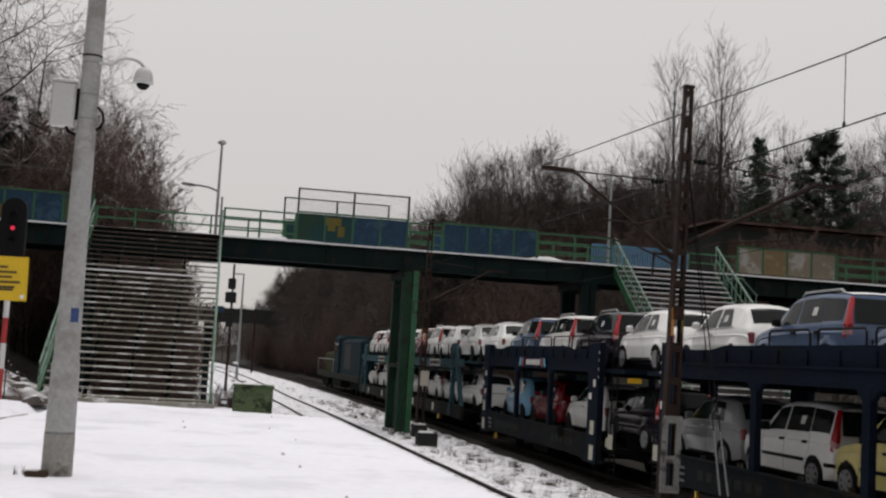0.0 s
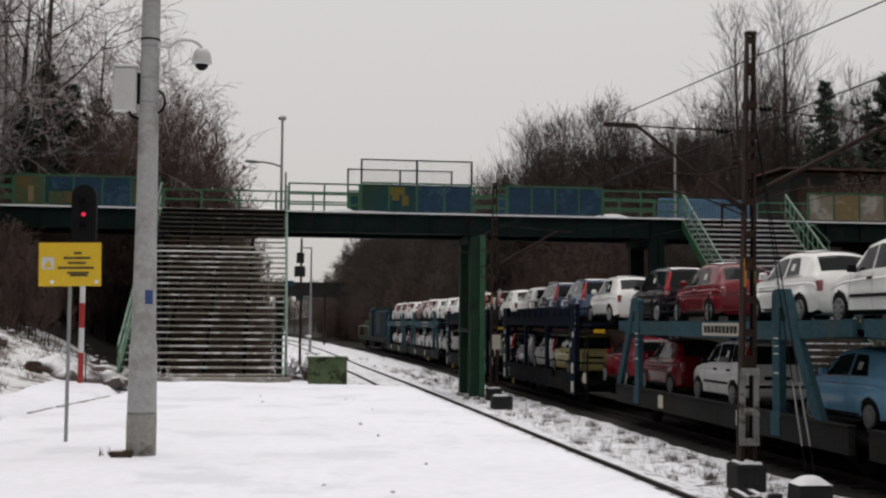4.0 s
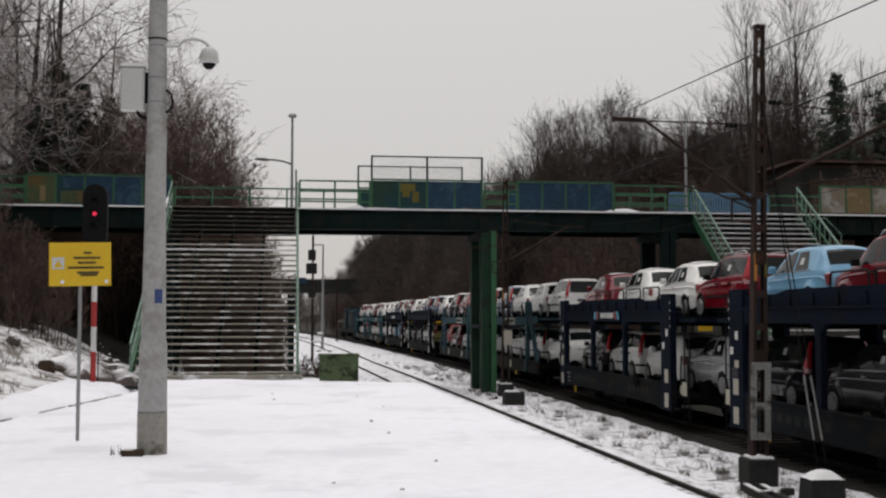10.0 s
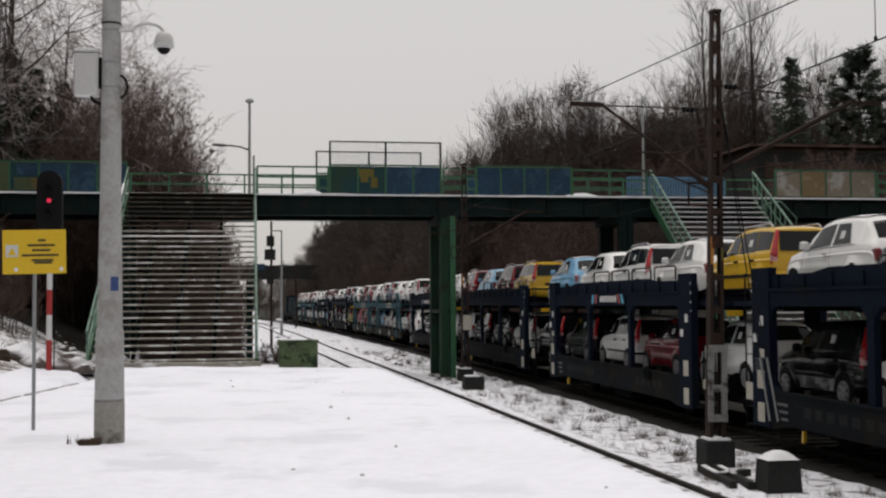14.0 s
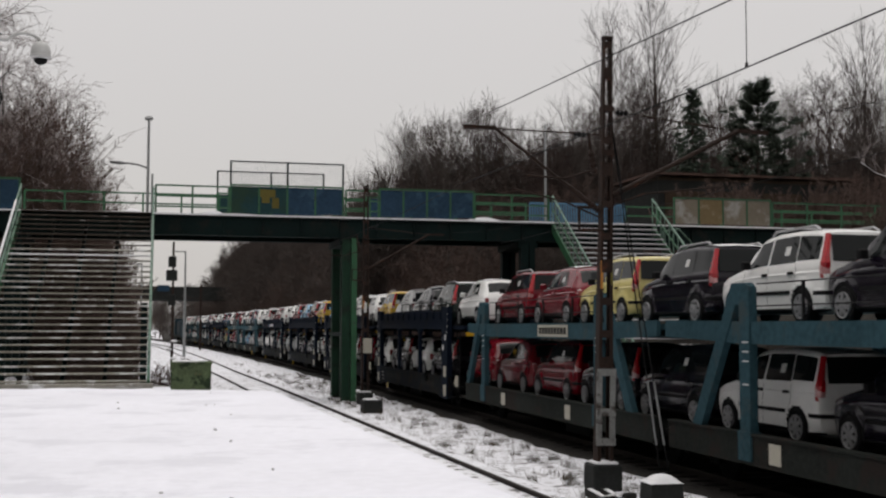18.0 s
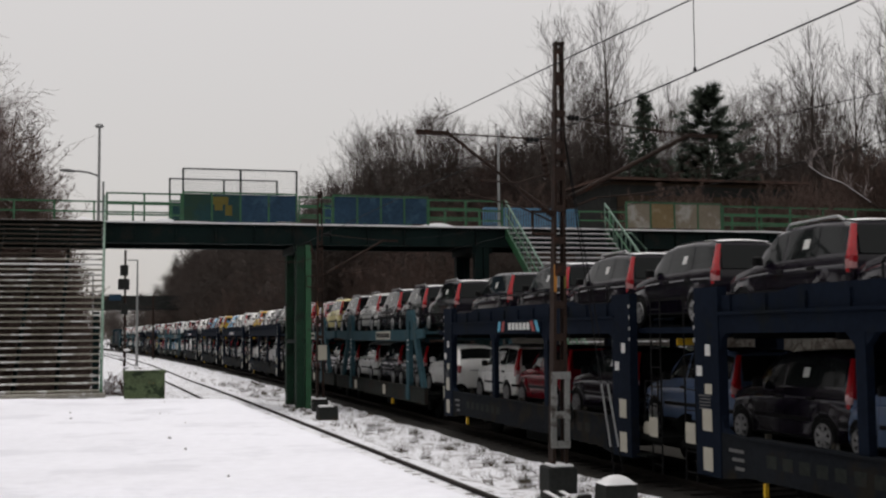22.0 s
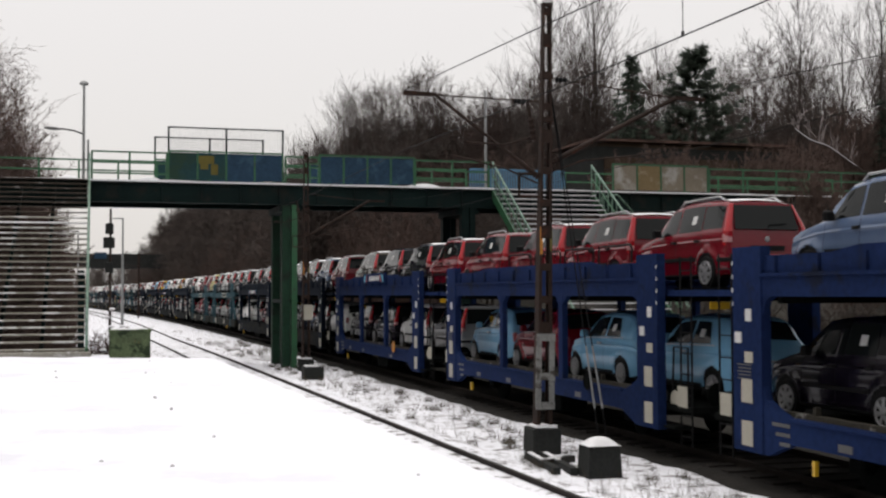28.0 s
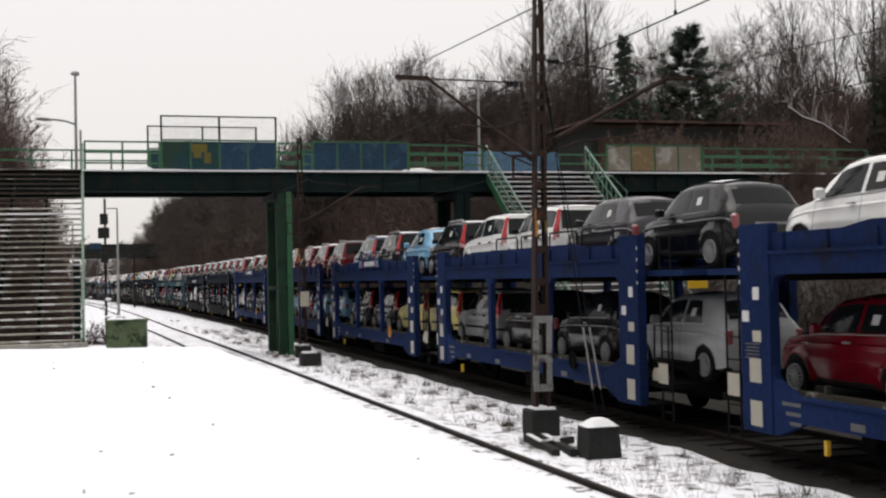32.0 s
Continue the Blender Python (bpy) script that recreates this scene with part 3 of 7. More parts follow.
        tagged(part("wire_mesh", wires, GALV, b, clean=False), kind="stuff")
    # piers
    for x, side in ((7.5, 1), (14.75, 0), (-4.9, 0)):
        for y in (y0 + 0.05, y1 - 0.45):
            s = Shape()
            s.box(x - 0.31, x + 0.0, y, y + 0.36, GROUND_Z - 0.1, DECK - 0.79)
            part("pier_column", s, PIER if side else GREEN_DARK, b, "dark steel pier column")
            part("pier_flange", Shape().box(x + 0.04, x + 0.26, y - 0.04, y + 0.40, GROUND_Z - 0.1, DECK - 0.79), GREEN if side else GREEN_DARK, b)
        part("pier_beam", Shape().box(x - 0.42, x + 0.42, y0 + 0.1, y1 - 0.1, DECK - 1.05, DECK - 0.79), GREEN_DARK, b)
        part("pier_brace", Shape().box(x - 0.3, x + 0.32, y0 + 0.1, y1 - 0.2, 1.35, 1.5), GREEN_DARK, b)
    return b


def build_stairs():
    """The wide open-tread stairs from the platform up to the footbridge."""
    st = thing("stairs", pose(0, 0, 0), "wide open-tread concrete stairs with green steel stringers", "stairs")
    x0, x1, ya, yb, n = -4.70, 0.02, 34.9, 46.0, 30
    for i in range(n):
        f = (i + 0.0) / n
        y, z = ya + (yb - ya) * f, DECK * (i + 1) / n
        s = Shape().block(x0 + 0.05, x1 - 0.05, y, y + 0.35, z - (0.052 if i < 22 else 0.036), z - 0.005, 0.012)
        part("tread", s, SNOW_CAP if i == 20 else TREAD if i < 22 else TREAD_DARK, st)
    part("bottom_step", Shape().block(x0 - 0.1, x1 + 0.12, ya - 0.28, ya + 0.1, -0.08, 0.12, 0.02), TREAD, st, "snow-edged bottom step")
    slope = DECK / (yb - ya)
    for x in (x0, x1):
        poly = [(ya - 0.15, -0.05), (ya + 0.25, -0.05), (yb, DECK - 0.42), (yb, DECK + 0.02), (ya - 0.15, 0.2)]
        part("stringer", Shape().prism(poly, x - 0.04, x + 0.04), GREEN, st, "green painted stringer")
        if x < -1:
            part("rail_snow", Shape().tube((x, ya + 3.4, 0.95 + 0.09 + DECK * 3.4 / 11.1), (x, ya + 9.6, 0.95 + 0.06 + DECK * 9.6 / 11.1), 0.04, n=6), SNOW_CAP, st, "snow lying on the handrail")
        for h in (0.95, 0.5):
            part("handrail", Shape().tube((x, ya - 0.1, h + 0.05), (x, yb, DECK + h), 0.035, n=6), GREEN_PALE, st, "worn pale green handrail")
        for i in range(9):
            y = ya + (yb - ya) * i / 8
            z = slope * (y - ya)
            part("baluster", Shape().box(x - 0.025, x + 0.025, y - 0.025, y + 0.025, z, z + 1.0), GREEN_PALE, st)
    for x in (x0 + 1.2, x0 + 2.35, x0 + 3.5):
        poly = [(ya, -0.05), (ya + 0.4, -0.05), (yb, DECK - 0.5), (yb, DECK - 0.25)]
        part("carrier_beam", Shape().prism(poly, x - 0.05, x + 0.05), GREEN_DARK, st)
    for f in (0.45,):
        y = ya + (yb - ya) * f
        for x in (x0 + 0.2, x1 - 0.2):
            part("stair_column", Shape().box(x - 0.1, x + 0.1, y, y + 0.2, GROUND_Z, slope * (y - ya) - 0.2), GREEN_DARK, st)
    return st


def build_far_stairs():
    """Stairs from the footbridge down to the far side of the second track."""
    st = thing("stairs", pose(0, 0, 0), "snow-covered steel stairs with green railings beyond the train", "stairs")
    x0, x1, ya, yb, n = 15.75, 20.1, 36.5, 46.0, 30
    for i in range(n):
        y, z = yb - (yb - ya) * i / n, DECK - (DECK + 0.6) * i / n
        part("tread", Shape().block(x0 + 0.05, x1 - 0.05, y - 0.30, y, z - 0.045, z, 0.01), TRAMPLED, st, "snow-covered tread")
    slope = (DECK + 0.6) / (yb - ya)
    for x in (x0, x1):
        part("stringer", Shape().prism([(yb, DECK), (yb, DECK - 0.4), (ya, -1.0), (ya, -0.6)], x - 0.04, x + 0.04), GREEN, st)
        part("handrail", Shape().tube((x, yb, DECK + 1.08), (x, ya, -0.6 + 1.08), 0.04), GREEN_PALE, st, "worn pale green handrail")
        part("handrail", Shape().tube((x, yb, DECK + 0.55), (x, ya, -0.6 + 0.55), 0.03), GREEN, st)
        for i in range(24):
            y = yb - (yb - ya) * i / 23
            z = DECK - slope * (yb - y)
            part("baluster", Shape().box(x - 0.018, x + 0.018, y - 0.018, y + 0.018, z - 0.1, z + 1.08), GREEN_PALE, st)
    g = thing("railing", pose(0, 0, 0), "blue steel railing with upright bars at the stair head", "railing")
    for i in range(38):
        x = x0 + (x1 - x0) * i / 37
        part("bar", Shape().box(x - 0.028, x + 0.028, 49.0, 49.04, DECK, DECK + 1.12), BAR_BLUE, g)
    for z in (DECK + 0.1, DECK + 1.12):
        part("rail", Shape().box(x0, x1, 48.97, 49.05, z - 0.03, z + 0.03), BAR_BLUE, g)
    r = thing("railing", pose(0, 0, 0), "short green steel railing beside the far stairs", "railing")
    for k in range(4):
        a = (20.2 + 0.45 * k, 45.2, DECK - 0.25 - 0.22 * k)
        part("post", Shape().tube((a[0], a[1], a[2] - 1.4), a, 0.03), GREEN_PALE, r)
    part("rail", Shape().path([(20.2, 45.2, DECK - 0.3), (20.9, 45.2, DECK - 0.2), (21.6, 45.2, DECK - 0.9)], 0.035), GREEN_PALE, r)


build_bridge()
build_stairs()
build_far_stairs()


def build_bridge_lamp():
    l = thing("street_lamp", pose(-0.2, 46.1, DECK), "slim galvanised lamp post with a side arm on the footbridge", "street lamp")
    part("pole", Shape().tube((0, 0, 0), (0, 0, 3.55), 0.06, 0.045, 10), GALV, l, smooth=True)
    part("cap_lamp", Shape().lathe([(0.02, 3.5), (0.13, 3.53), (0.17, 3.58), (0.12, 3.66), (0.02, 3.69)], (0, 0, 0)), GALV, l, smooth=True)
    part("arm", Shape().path([(0, 0, 1.7), (-0.35, 0, 1.82), (-0.8, 0, 1.88)], 0.035), STEEL, l)
    head = Shape().lathe([(0.02, 0.0), (0.08, 0.08), (0.11, 0.35), (0.06, 0.6), (0.01, 0.66)], (0, 0, 0), "x", 10)
    h = part("lamp_head", head, STEEL, l, "pale flat luminaire", smooth=True)
    h.matrix_basis = pose(-1.42, 0, 1.90, 0, 4, 0) @ Matrix.Diagonal((1, 1, 0.6, 1))
    c = part("conduit", Shape().box(0.12, 0.2, -0.02, 0.06, -0.9, 1.5), GALV, l)
    return l


build_bridge_lamp()
pole = thing("street_lamp", pose(15.55, 46.3, DECK), "slim galvanised pole at the head of the far stairs", "pole")
part("shaft", Shape().tube((0, 0, 0), (0, 0, 4.0), 0.055, 0.045, 8), GALV, pole)
part("cap", Shape().tube((0, 0, 4.0), (0, 0, 4.08), 0.07, 0.03, 8), GALV, pole)


# ---------------------------------------------------------------- platform things
def build_post():
    p = thing("lamp_post", pose(-1.93, 15.84, 0), "tall grey concrete pole with steel bands standing in platform snow", "pole")
    s = Shape()
    prof = [(0.190, 0.0), (0.186, 0.58), (0.177, 1.42), (0.160, 1.52), (0.137, 3.0), (0.118, 5.8), (0.10, 8.6)]
    s.lathe(prof, (0, 0, -0.05), n=24)
    part("shaft", s, CONCRETE, p, smooth=True)
    part("sleeve", Shape().lathe([(0.1925, -0.04), (0.1905, 0.50), (0.186, 0.52)], (0, 0, 0), n=24), FOOT_CONCRETE, p, "weathered brownish concrete foot", smooth=True)
    part("seam", Shape().lathe([(0.186, 0.52), (0.1885, 0.535), (0.186, 0.55)], (0, 0, 0), n=24), FOOT_GREY, p, "grey joint round the base")
    for z, r in ((5.39, 0.125), (5.30, 0.125), (4.88, 0.128), (4.56, 0.13)):
        part("band", Shape().lathe([(r, z - 0.012), (r + 0.004, z), (r, z + 0.012)], (0, 0, 0), n=24), GALV if z < 5.35 else BLACK, p)
    part("sticker", Shape().grid([[(0.158 * math.cos(a), 0.158 * math.sin(a), z) for a in [radians(-82 + 8 * i) for i in range(6)]] for z in (1.93, 2.11)]), BLUE_MARK, p, "small blue pictogram sticker", clean=False)
    cable = Shape().path([(0.12, -0.05, 4.72), (0.19, -0.06, 4.66), (0.21, -0.06, 4.55), (0.18, -0.06, 4.46), (0.12, -0.05, 4.42)], 0.018)
    part("cable_loop", cable, BLACK, p)
    c = thing("cctv_cabinet", pose(-2.23, 15.82, 4.44), "white wall-mounted camera cabinet strapped to a pole", "cabinet")
    part("body", Shape().block(-0.155, 0.145, -0.10, 0.10, 0, 0.56, 0.02), WHITE_BOX, c)
    part("lid", Shape().block(-0.165, 0.155, -0.11, 0.11, 0.56, 0.60, 0.015), WHITE_BOX, c)
    part("bracket", Shape().box(0.145, 0.19, -0.04, 0.04, 0.1, 0.5), BLACK, c)
    part("cable_gland", Shape().path([(0.05, 0, 0), (0.08, 0, -0.06), (0.18, 0, -0.1)], 0.02), BLACK, c)
    d = thing("dome_camera", pose(-1.93, 15.75, 5.1), "white dome security camera on a curved arm", "camera")
    pts = [(0.10, 0, 0.19)] + [(0.47 + 0.20 * math.cos(radians(a)) , 0, 0.16 + 0.13 * math.sin(radians(a))) for a in range(165, -1, -15)]
    part("arm", Shape().path(pts, 0.022, 8), WHITE_BOX, d, smooth=True)
    part("housing", Shape().lathe([(0.03, 0.17), (0.075, 0.155), (0.112, 0.10), (0.124, 0.03), (0.124, 0.0), (0.132, -0.01), (0.132, -0.03), (0.09, -0.05)], (0.67, 0, 0.02), n=20), WHITE_BOX, d, smooth=True)
    part("dome", Shape().lathe([(0.088, -0.045), (0.078, -0.08), (0.045, -0.115), (0.01, -0.125)], (0.67, 0, 0.02), n=20), BLACK, d, "dark glossy dome", smooth=True)
    t = thing("wooden_block", pose(-2.14, 15.6, 0), "small weathered wooden block in the snow beside the pole", "block")
    part("block", Shape().block(-0.13, 0.13, -0.1, 0.1, -0.02, 0.075, 0.01), WOOD, t)
    part("snow", Shape().block(-0.1, 0.02, -0.08, 0.07, 0.075, 0.095, 0.009), SNOW_CAP, t)


def build_sign():
    s = thing("warning_sign", pose(-3.15, 17.5, 0), "yellow rectangular warning sign on a thin grey post", "sign")
    part("post", Shape().tube((0, 0.02, -0.05), (0.0, 0.02, 2.4), 0.026, n=10), GALV, s, smooth=True)
    board = part("board", Shape().block(-0.43, 0.43, -0.008, 0.008, -0.31, 0.31, 0.007), YELLOW_SIGN, s, "yellow sheet metal board")
    board.matrix_basis = pose(0.0, -0.02, 2.505, 0, -1.0, 0)
    pic = part("pictogram_field", Shape().box(-0.385, -0.215, -0.013, -0.009, -0.07, 0.10), WHITE, board)
    tri = Shape().add([(-0.36, -0.016, -0.045), (-0.24, -0.016, -0.045), (-0.30, -0.016, 0.06)], [(0, 1, 2)])
    part("pictogram", tri, YELLOW_SIGN, pic, "small warning triangle", clean=False)
    for z, a, b in ((0.16, 0.05, 0.16), (0.09, -0.09, 0.28), (0.02, -0.03, 0.22), (-0.05, -0.17, 0.33), (-0.12, -0.04, 0.26), (-0.155, 0.0, 0.24)):
        part("text_line", Shape().box(a, b, -0.013, -0.009, z - 0.016, z + 0.016), SIGN_INK, board, "unreadable line of small dark print")
    for x in (-0.24, 0.37):
        part("snow_patch", Shape().lathe([(0.03, -0.02), (0.022, -0.012)], (0, 0, 0), "x", 8), SNOW_CAP, board).matrix_basis = pose(x, -0.02, -0.25, 0, 0, 90)


def build_signal():
    s = thing("railway_signal", pose(-5.55, 33.8, 0.2), "railway light signal showing red on a red and white mast", "signal")
    part("mast_section", Shape().tube((0, 0, -0.6), (0, 0, 0.62), 0.075, n=12), RED_PAINT, s, smooth=True)
    for i in range(5):
        a = 0.62 + i * 0.68
        part("mast_section", Shape().tube((0, 0, a), (0, 0, a + 0.68), 0.075, n=12), WHITE_PAINT if i % 2 == 0 else RED_PAINT, s, smooth=True)
    sh = Shape()
    k = 14
    poly = []
    for i in range(k):
        a = math.pi * i / (k - 1)
        poly.append((0.33 * math.cos(a), 1.27 + 0.33 * math.sin(a)))
    poly += [(-0.33, 0.08), (-0.24, 0.0), (0.24, 0.0), (0.33, 0.08)]
    n = len(poly)
    sh.add([(x, -0.16, z) for x, z in poly] + [(x, 0.10, z) for x, z in poly],
           [tuple(range(n)), tuple(range(2 * n - 1, n - 1, -1))] + [(i, n + i, n + (i + 1) % n, (i + 1) % n) for i in range(n)])
    head = part("signal_head", sh, BLACK, s, "black signal head")
    head.matrix_basis = pose(0, -0.02, 3.62)
    for z, m in ((1.12, BLACK), (0.78, RED_GLOW), (0.42, BLACK)):
        hood = part("hood", Shape().grid([[(0.10 * math.cos(a), y, z + 0.10 * math.sin(a)) for a in [math.pi * i / 8 for i in range(9)]] for y in (-0.17, -0.34)]), BLACK, head, clean=False)
        part("lens", Shape().lathe([(0.06, -0.01), (0.05, 0.0)], (0, 0, 0), "x", 14), m, head, "lit red lens" if m is RED_GLOW else "unlit lens").matrix_basis = pose(0, -0.175, z, 0, 0, 90)
    part("ladder", Shape().box(0.10, 0.13, 0.1, 0.13, -0.4, 3.6), BLACK, s)


def build_block():
    b = thing("concrete_box", pose(1.15, 33.45, 0.05), "mossy green painted concrete box with snow on top", "box")
    part("body", Shape().block(-0.53, 0.53, -0.35, 0.35, -0.1, 0.66, 0.03), GREEN_BLOCK, b)
    part("rim", Shape().block(-0.56, 0.56, -0.38, 0.38, 0.64, 0.71, 0.02), GREEN_BLOCK, b)
    part("snow", Shape().block(-0.5, 0.2, -0.33, 0.3, 0.71, 0.735, 0.012), SNOW_CAP, b)
    for i in range(5):
        part("text_bar", Shape().box(-0.36 + i * 0.14, -0.27 + i * 0.14, -0.356, -0.352, 0.36, 0.50), PANEL_MOSS, b)


build_post()
build_sign()
build_signal()
build_block()


# ---------------------------------------------------------------- catenary
def build_mast(x, y, board=False, guys=(), arms=((-1, 2.67, -0.02), (1, 3.2, 0.20))):
    m = thing("catenary_mast", pose(x, y, GROUND_Z, 0, 0.95 if not board else 0, 0), "rusty lattice catenary mast with arms over both tracks", "mast", "catenary masts between the tracks")
    def slim(z):
        return 1 - 0.46 * (z - 0.35) / 7.75

    for side in (-1, 1):
        a, i = side * 0.150, side * 0.085
        poly = [(a, -0.115), (a, 0.115), (i, 0.115), (i, 0.095), (a - side * 0.02, 0.095), (a - side * 0.02, -0.095), (i, -0.095), (i, -0.115)]
        leg = slab(poly, 0.35, 8.1)
        leg.v = [(p[0] * slim(p[2]), p[1] * slim(p[2]), p[2]) for p in leg.v]
        part("channel", leg, RUST, m, "rusty steel channel")
    for i in range(11):
        z = 2.1 + i * 0.58
        k = slim(z)
        if z < 8:
            part("batten", Shape().box(-0.13 * k, 0.13 * k, -0.13 * k, -0.112 * k, z, z + (0.13 if i % 3 else 0.24)), RUST, m)
    part("cap", Shape().box(-0.095, 0.095, -0.085, 0.085, 8.08, 8.13), RUST, m)
    for side in (-1, 1) if not board else ():
        part("painted_foot", Shape().box(side * 0.125 - 0.05, side * 0.125 + 0.05, -0.125, -0.09, 0.78, 2.1), FOOT_GREY, m, "grey painted lower leg")
    for z in (0.78, 1.30, 2.0) if not board else ():
        part("foot_batten", Shape().box(-0.175, 0.175, -0.15, -0.126, z, z + 0.13), FOOT_GREY, m)
    part("orange_mark", Shape().box(-0.118, -0.068, -0.102, -0.086, 3.55, 4.05), ORANGE, m, "faded orange marking")
    part("ochre_mark", Shape().box(0.072, 0.112, -0.102, -0.086, 3.62, 3.98), GRAFFITI, m, "faded ochre marking")
    part("collar", Shape().box(-0.118, 0.118, -0.10, 0.10, 5.95, 6.05), RUST, m)
    part("collar", Shape().box(-0.11, 0.11, -0.095, 0.095, 6.75, 6.85), RUST, m)
    f = part("foundation", Shape().block(-0.27, 0.27, -0.27, 0.27, -0.3, 0.46, 0.03), CONCRETE_DARK, m, "dark concrete foundation")
    part("foundation_snow", Shape().block(-0.2, 0.2, -0.24, 0.2, 0.46, 0.50, 0.015), SNOW_CAP, m)
    for side, reach, lift in arms:
        tip = 6.35 + lift
        root = Vector((side * 0.12, 0, tip - (1.38 if side < 0 else 1.32)))
        knee = Vector((side * (reach - 0.6), 0, tip))
        s = Shape().tube(root, root.lerp(knee, 0.3), 0.05, n=8).tube(root.lerp(knee, 0.3), knee, 0.026 if side < 0 else 0.042, n=8)
        arm = part("strut", s, RUST, m, "inclined cantilever strut", smooth=True)
        part("insulator", Shape().lathe([(0.03, 0), (0.07, 0.02), (0.035, 0.05), (0.07, 0.08), (0.035, 0.11), (0.07, 0.14), (0.035, 0.17), (0.07, 0.2), (0.03, 0.23)], (0, 0, 0), "z", 10), RUST, arm).matrix_basis = Matrix.Translation(root) @ (knee - root).to_track_quat("Z", "Y").to_matrix().to_4x4()
        part("tip_bar", Shape().box(min(knee.x, side * reach), max(knee.x, side * reach), -0.04, 0.04, tip - 0.03, tip + 0.04), RUST, m)
        part("tie_rod", Shape().tube((side * 0.09, 0, tip + (0.0 if side < 0 else 0.22)), (knee.x, 0, tip), 0.013), RUST, m)
        ins = Shape().lathe([(0.02, 0), (0.06, 0.03), (0.03, 0.07), (0.06, 0.11), (0.03, 0.15), (0.06, 0.19), (0.02, 0.24)], (0, 0, 0), "x", 10)
        part("tie_insulator", ins, BLACK, m).matrix_basis = pose(side * 0.18 if side > 0 else -0.62, 0, tip + (0.2 if side > 0 else -0.02))
        part("steady_arm", Shape().path([(side * 0.11, 0, tip - 1.50), (side * 0.75, 0, tip - 1.25), (side * (reach - 0.9), 0, tip - 1.05)], 0.016), RUST, m)
    ins = Shape().lathe([(0.03, 0), (0.075, 0.05), (0.04, 0.1), (0.075, 0.15), (0.04, 0.2), (0.075, 0.25), (0.04, 0.3), (0.075, 0.35), (0.03, 0.42), (0.02, 0.7)], (0, 0, 0), "z", 10)
    part("hanging_insulator", ins, RUST, m, "dark ribbed insulator").matrix_basis = pose(-0.24, -0.05, 5.62, 0, -10, 0)
    part("pull_off_arm", Shape().path([(-0.30, -0.05, 5.66), (-0.81, -0.05, 5.50), (-1.50, -0.05, 5.52)], 0.018), RUST, m)
    part("bracket", Shape().path([(-0.10, -0.02, 4.6), (-0.5, -0.02, 4.6), (-0.5, -0.02, 5.0), (-0.10, -0.02, 5.0)], 0.03), RUST, m)
    for k, (gx, gy) in enumerate(guys):
        a, b = Vector((0.09, 0.05, 6.7)), Vector((gx, gy, 0.02))
        g = part("guy_cable", Shape().tube(a, b, 0.012, n=5), BLACK, m, "dark guy cable")
        part("guard_tube", Shape().tube(b.lerp(a, 0.12), b.lerp(a, 0.285), 0.019, n=8), GALV, g, "pale guard tube")
    if board:
        part("notice_board", Shape().box(-0.1, 0.22, -0.20, -0.16, 1.9, 2.45), CREAM, m, "small cream board")
    return m


build_mast(7.96, 20.22, guys=((0.90, -0.55), (1.04, -0.62)))
build_mast(7.75, 44.0, True, arms=((1, 3.0, 0.0),))


def wire(name, pts, r, label):
    w = thing(name, pose(0, 0, 0), label, "cable")
    part("strand", Shape().path(pts, r, 5), BLACK, w)
    return w


def sag(x, y0, z0, y1, z1, drop, n=14):
    return [(x + bend(y0 + (y1 - y0) * i / n), y0 + (y1 - y0) * i / n, z0 + (z1 - z0) * i / n - 4 * drop * (i / n) * (1 - i / n)) for i in range(n + 1)]


def build_wires():
    contact = [(5.50, -34, 4.05), (5.55, -12, 4.08), (5.56, 7.8, 4.12), (5.56, 11.5, 4.15), (5.42, 20.22, 4.22)]
    wire("contact_wire", contact, 0.008, "dark contact wire above the near track")
    wire("messenger_wire", [(5.50, -34, 5.2), (5.52, -12, 4.62), (5.53, 4, 4.68), (5.53, 10.1, 4.83), (5.48, 14, 5.0), (5.42, 20.22, 5.27)], 0.008, "thin messenger wire above the near track")
    wire("contact_wire", sag(5.42, 20.22, 4.22, 44.0, 4.3, 0.05) + sag(4.9, 44.5, 4.3, 104.0, 4.4, 0.1), 0.005, "thin contact wire running on under the footbridge")
    wire("messenger_wire", [(11.05, -34, 5.0), (11.0, 0, 4.65), (10.75, 14.2, 5.02), (10.85, 17.6, 5.24), (11.1, 20.22, 5.42)], 0.007, "thin messenger wire above the train")
    wire("contact_wire", [(10.9, -34, 4.3), (10.9, 20.22, 4.38), (10.9, 44, 4.4)], 0.006, "thin contact wire above the train")
    wire("messenger_wire", sag(11.1, 20.22, 5.42, 44.0, 5.3, 0.5), 0.005, "thin messenger wire running on to the next mast")
    for y, low, high in ((10.15, 4.15, 4.83), (2.0, 4.11, 4.66)):
        dr = thing("dropper", pose(5.55, y, 0), "thin vertical dropper wire with a clamp", "cable", "droppers of the catenary")
        part("strand", Shape().tube((0, 0, low), (0, 0, high), 0.005, n=5), BLACK, dr)
        part("clamp", Shape().box(-0.010, 0.010, -0.014, 0.014, low - 0.015, low + 0.03), BLACK, dr)


build_wires()
line = thing("cable", pose(0, 0, 0), "thin grey cable strung above the footbridge railing", "cable")
part("strand", Shape().path([(-30, 45.9, 8.2), (-16, 45.9, 8.0), (-5.2, 45.9, 7.96)], 0.014, 5), STEEL, line)


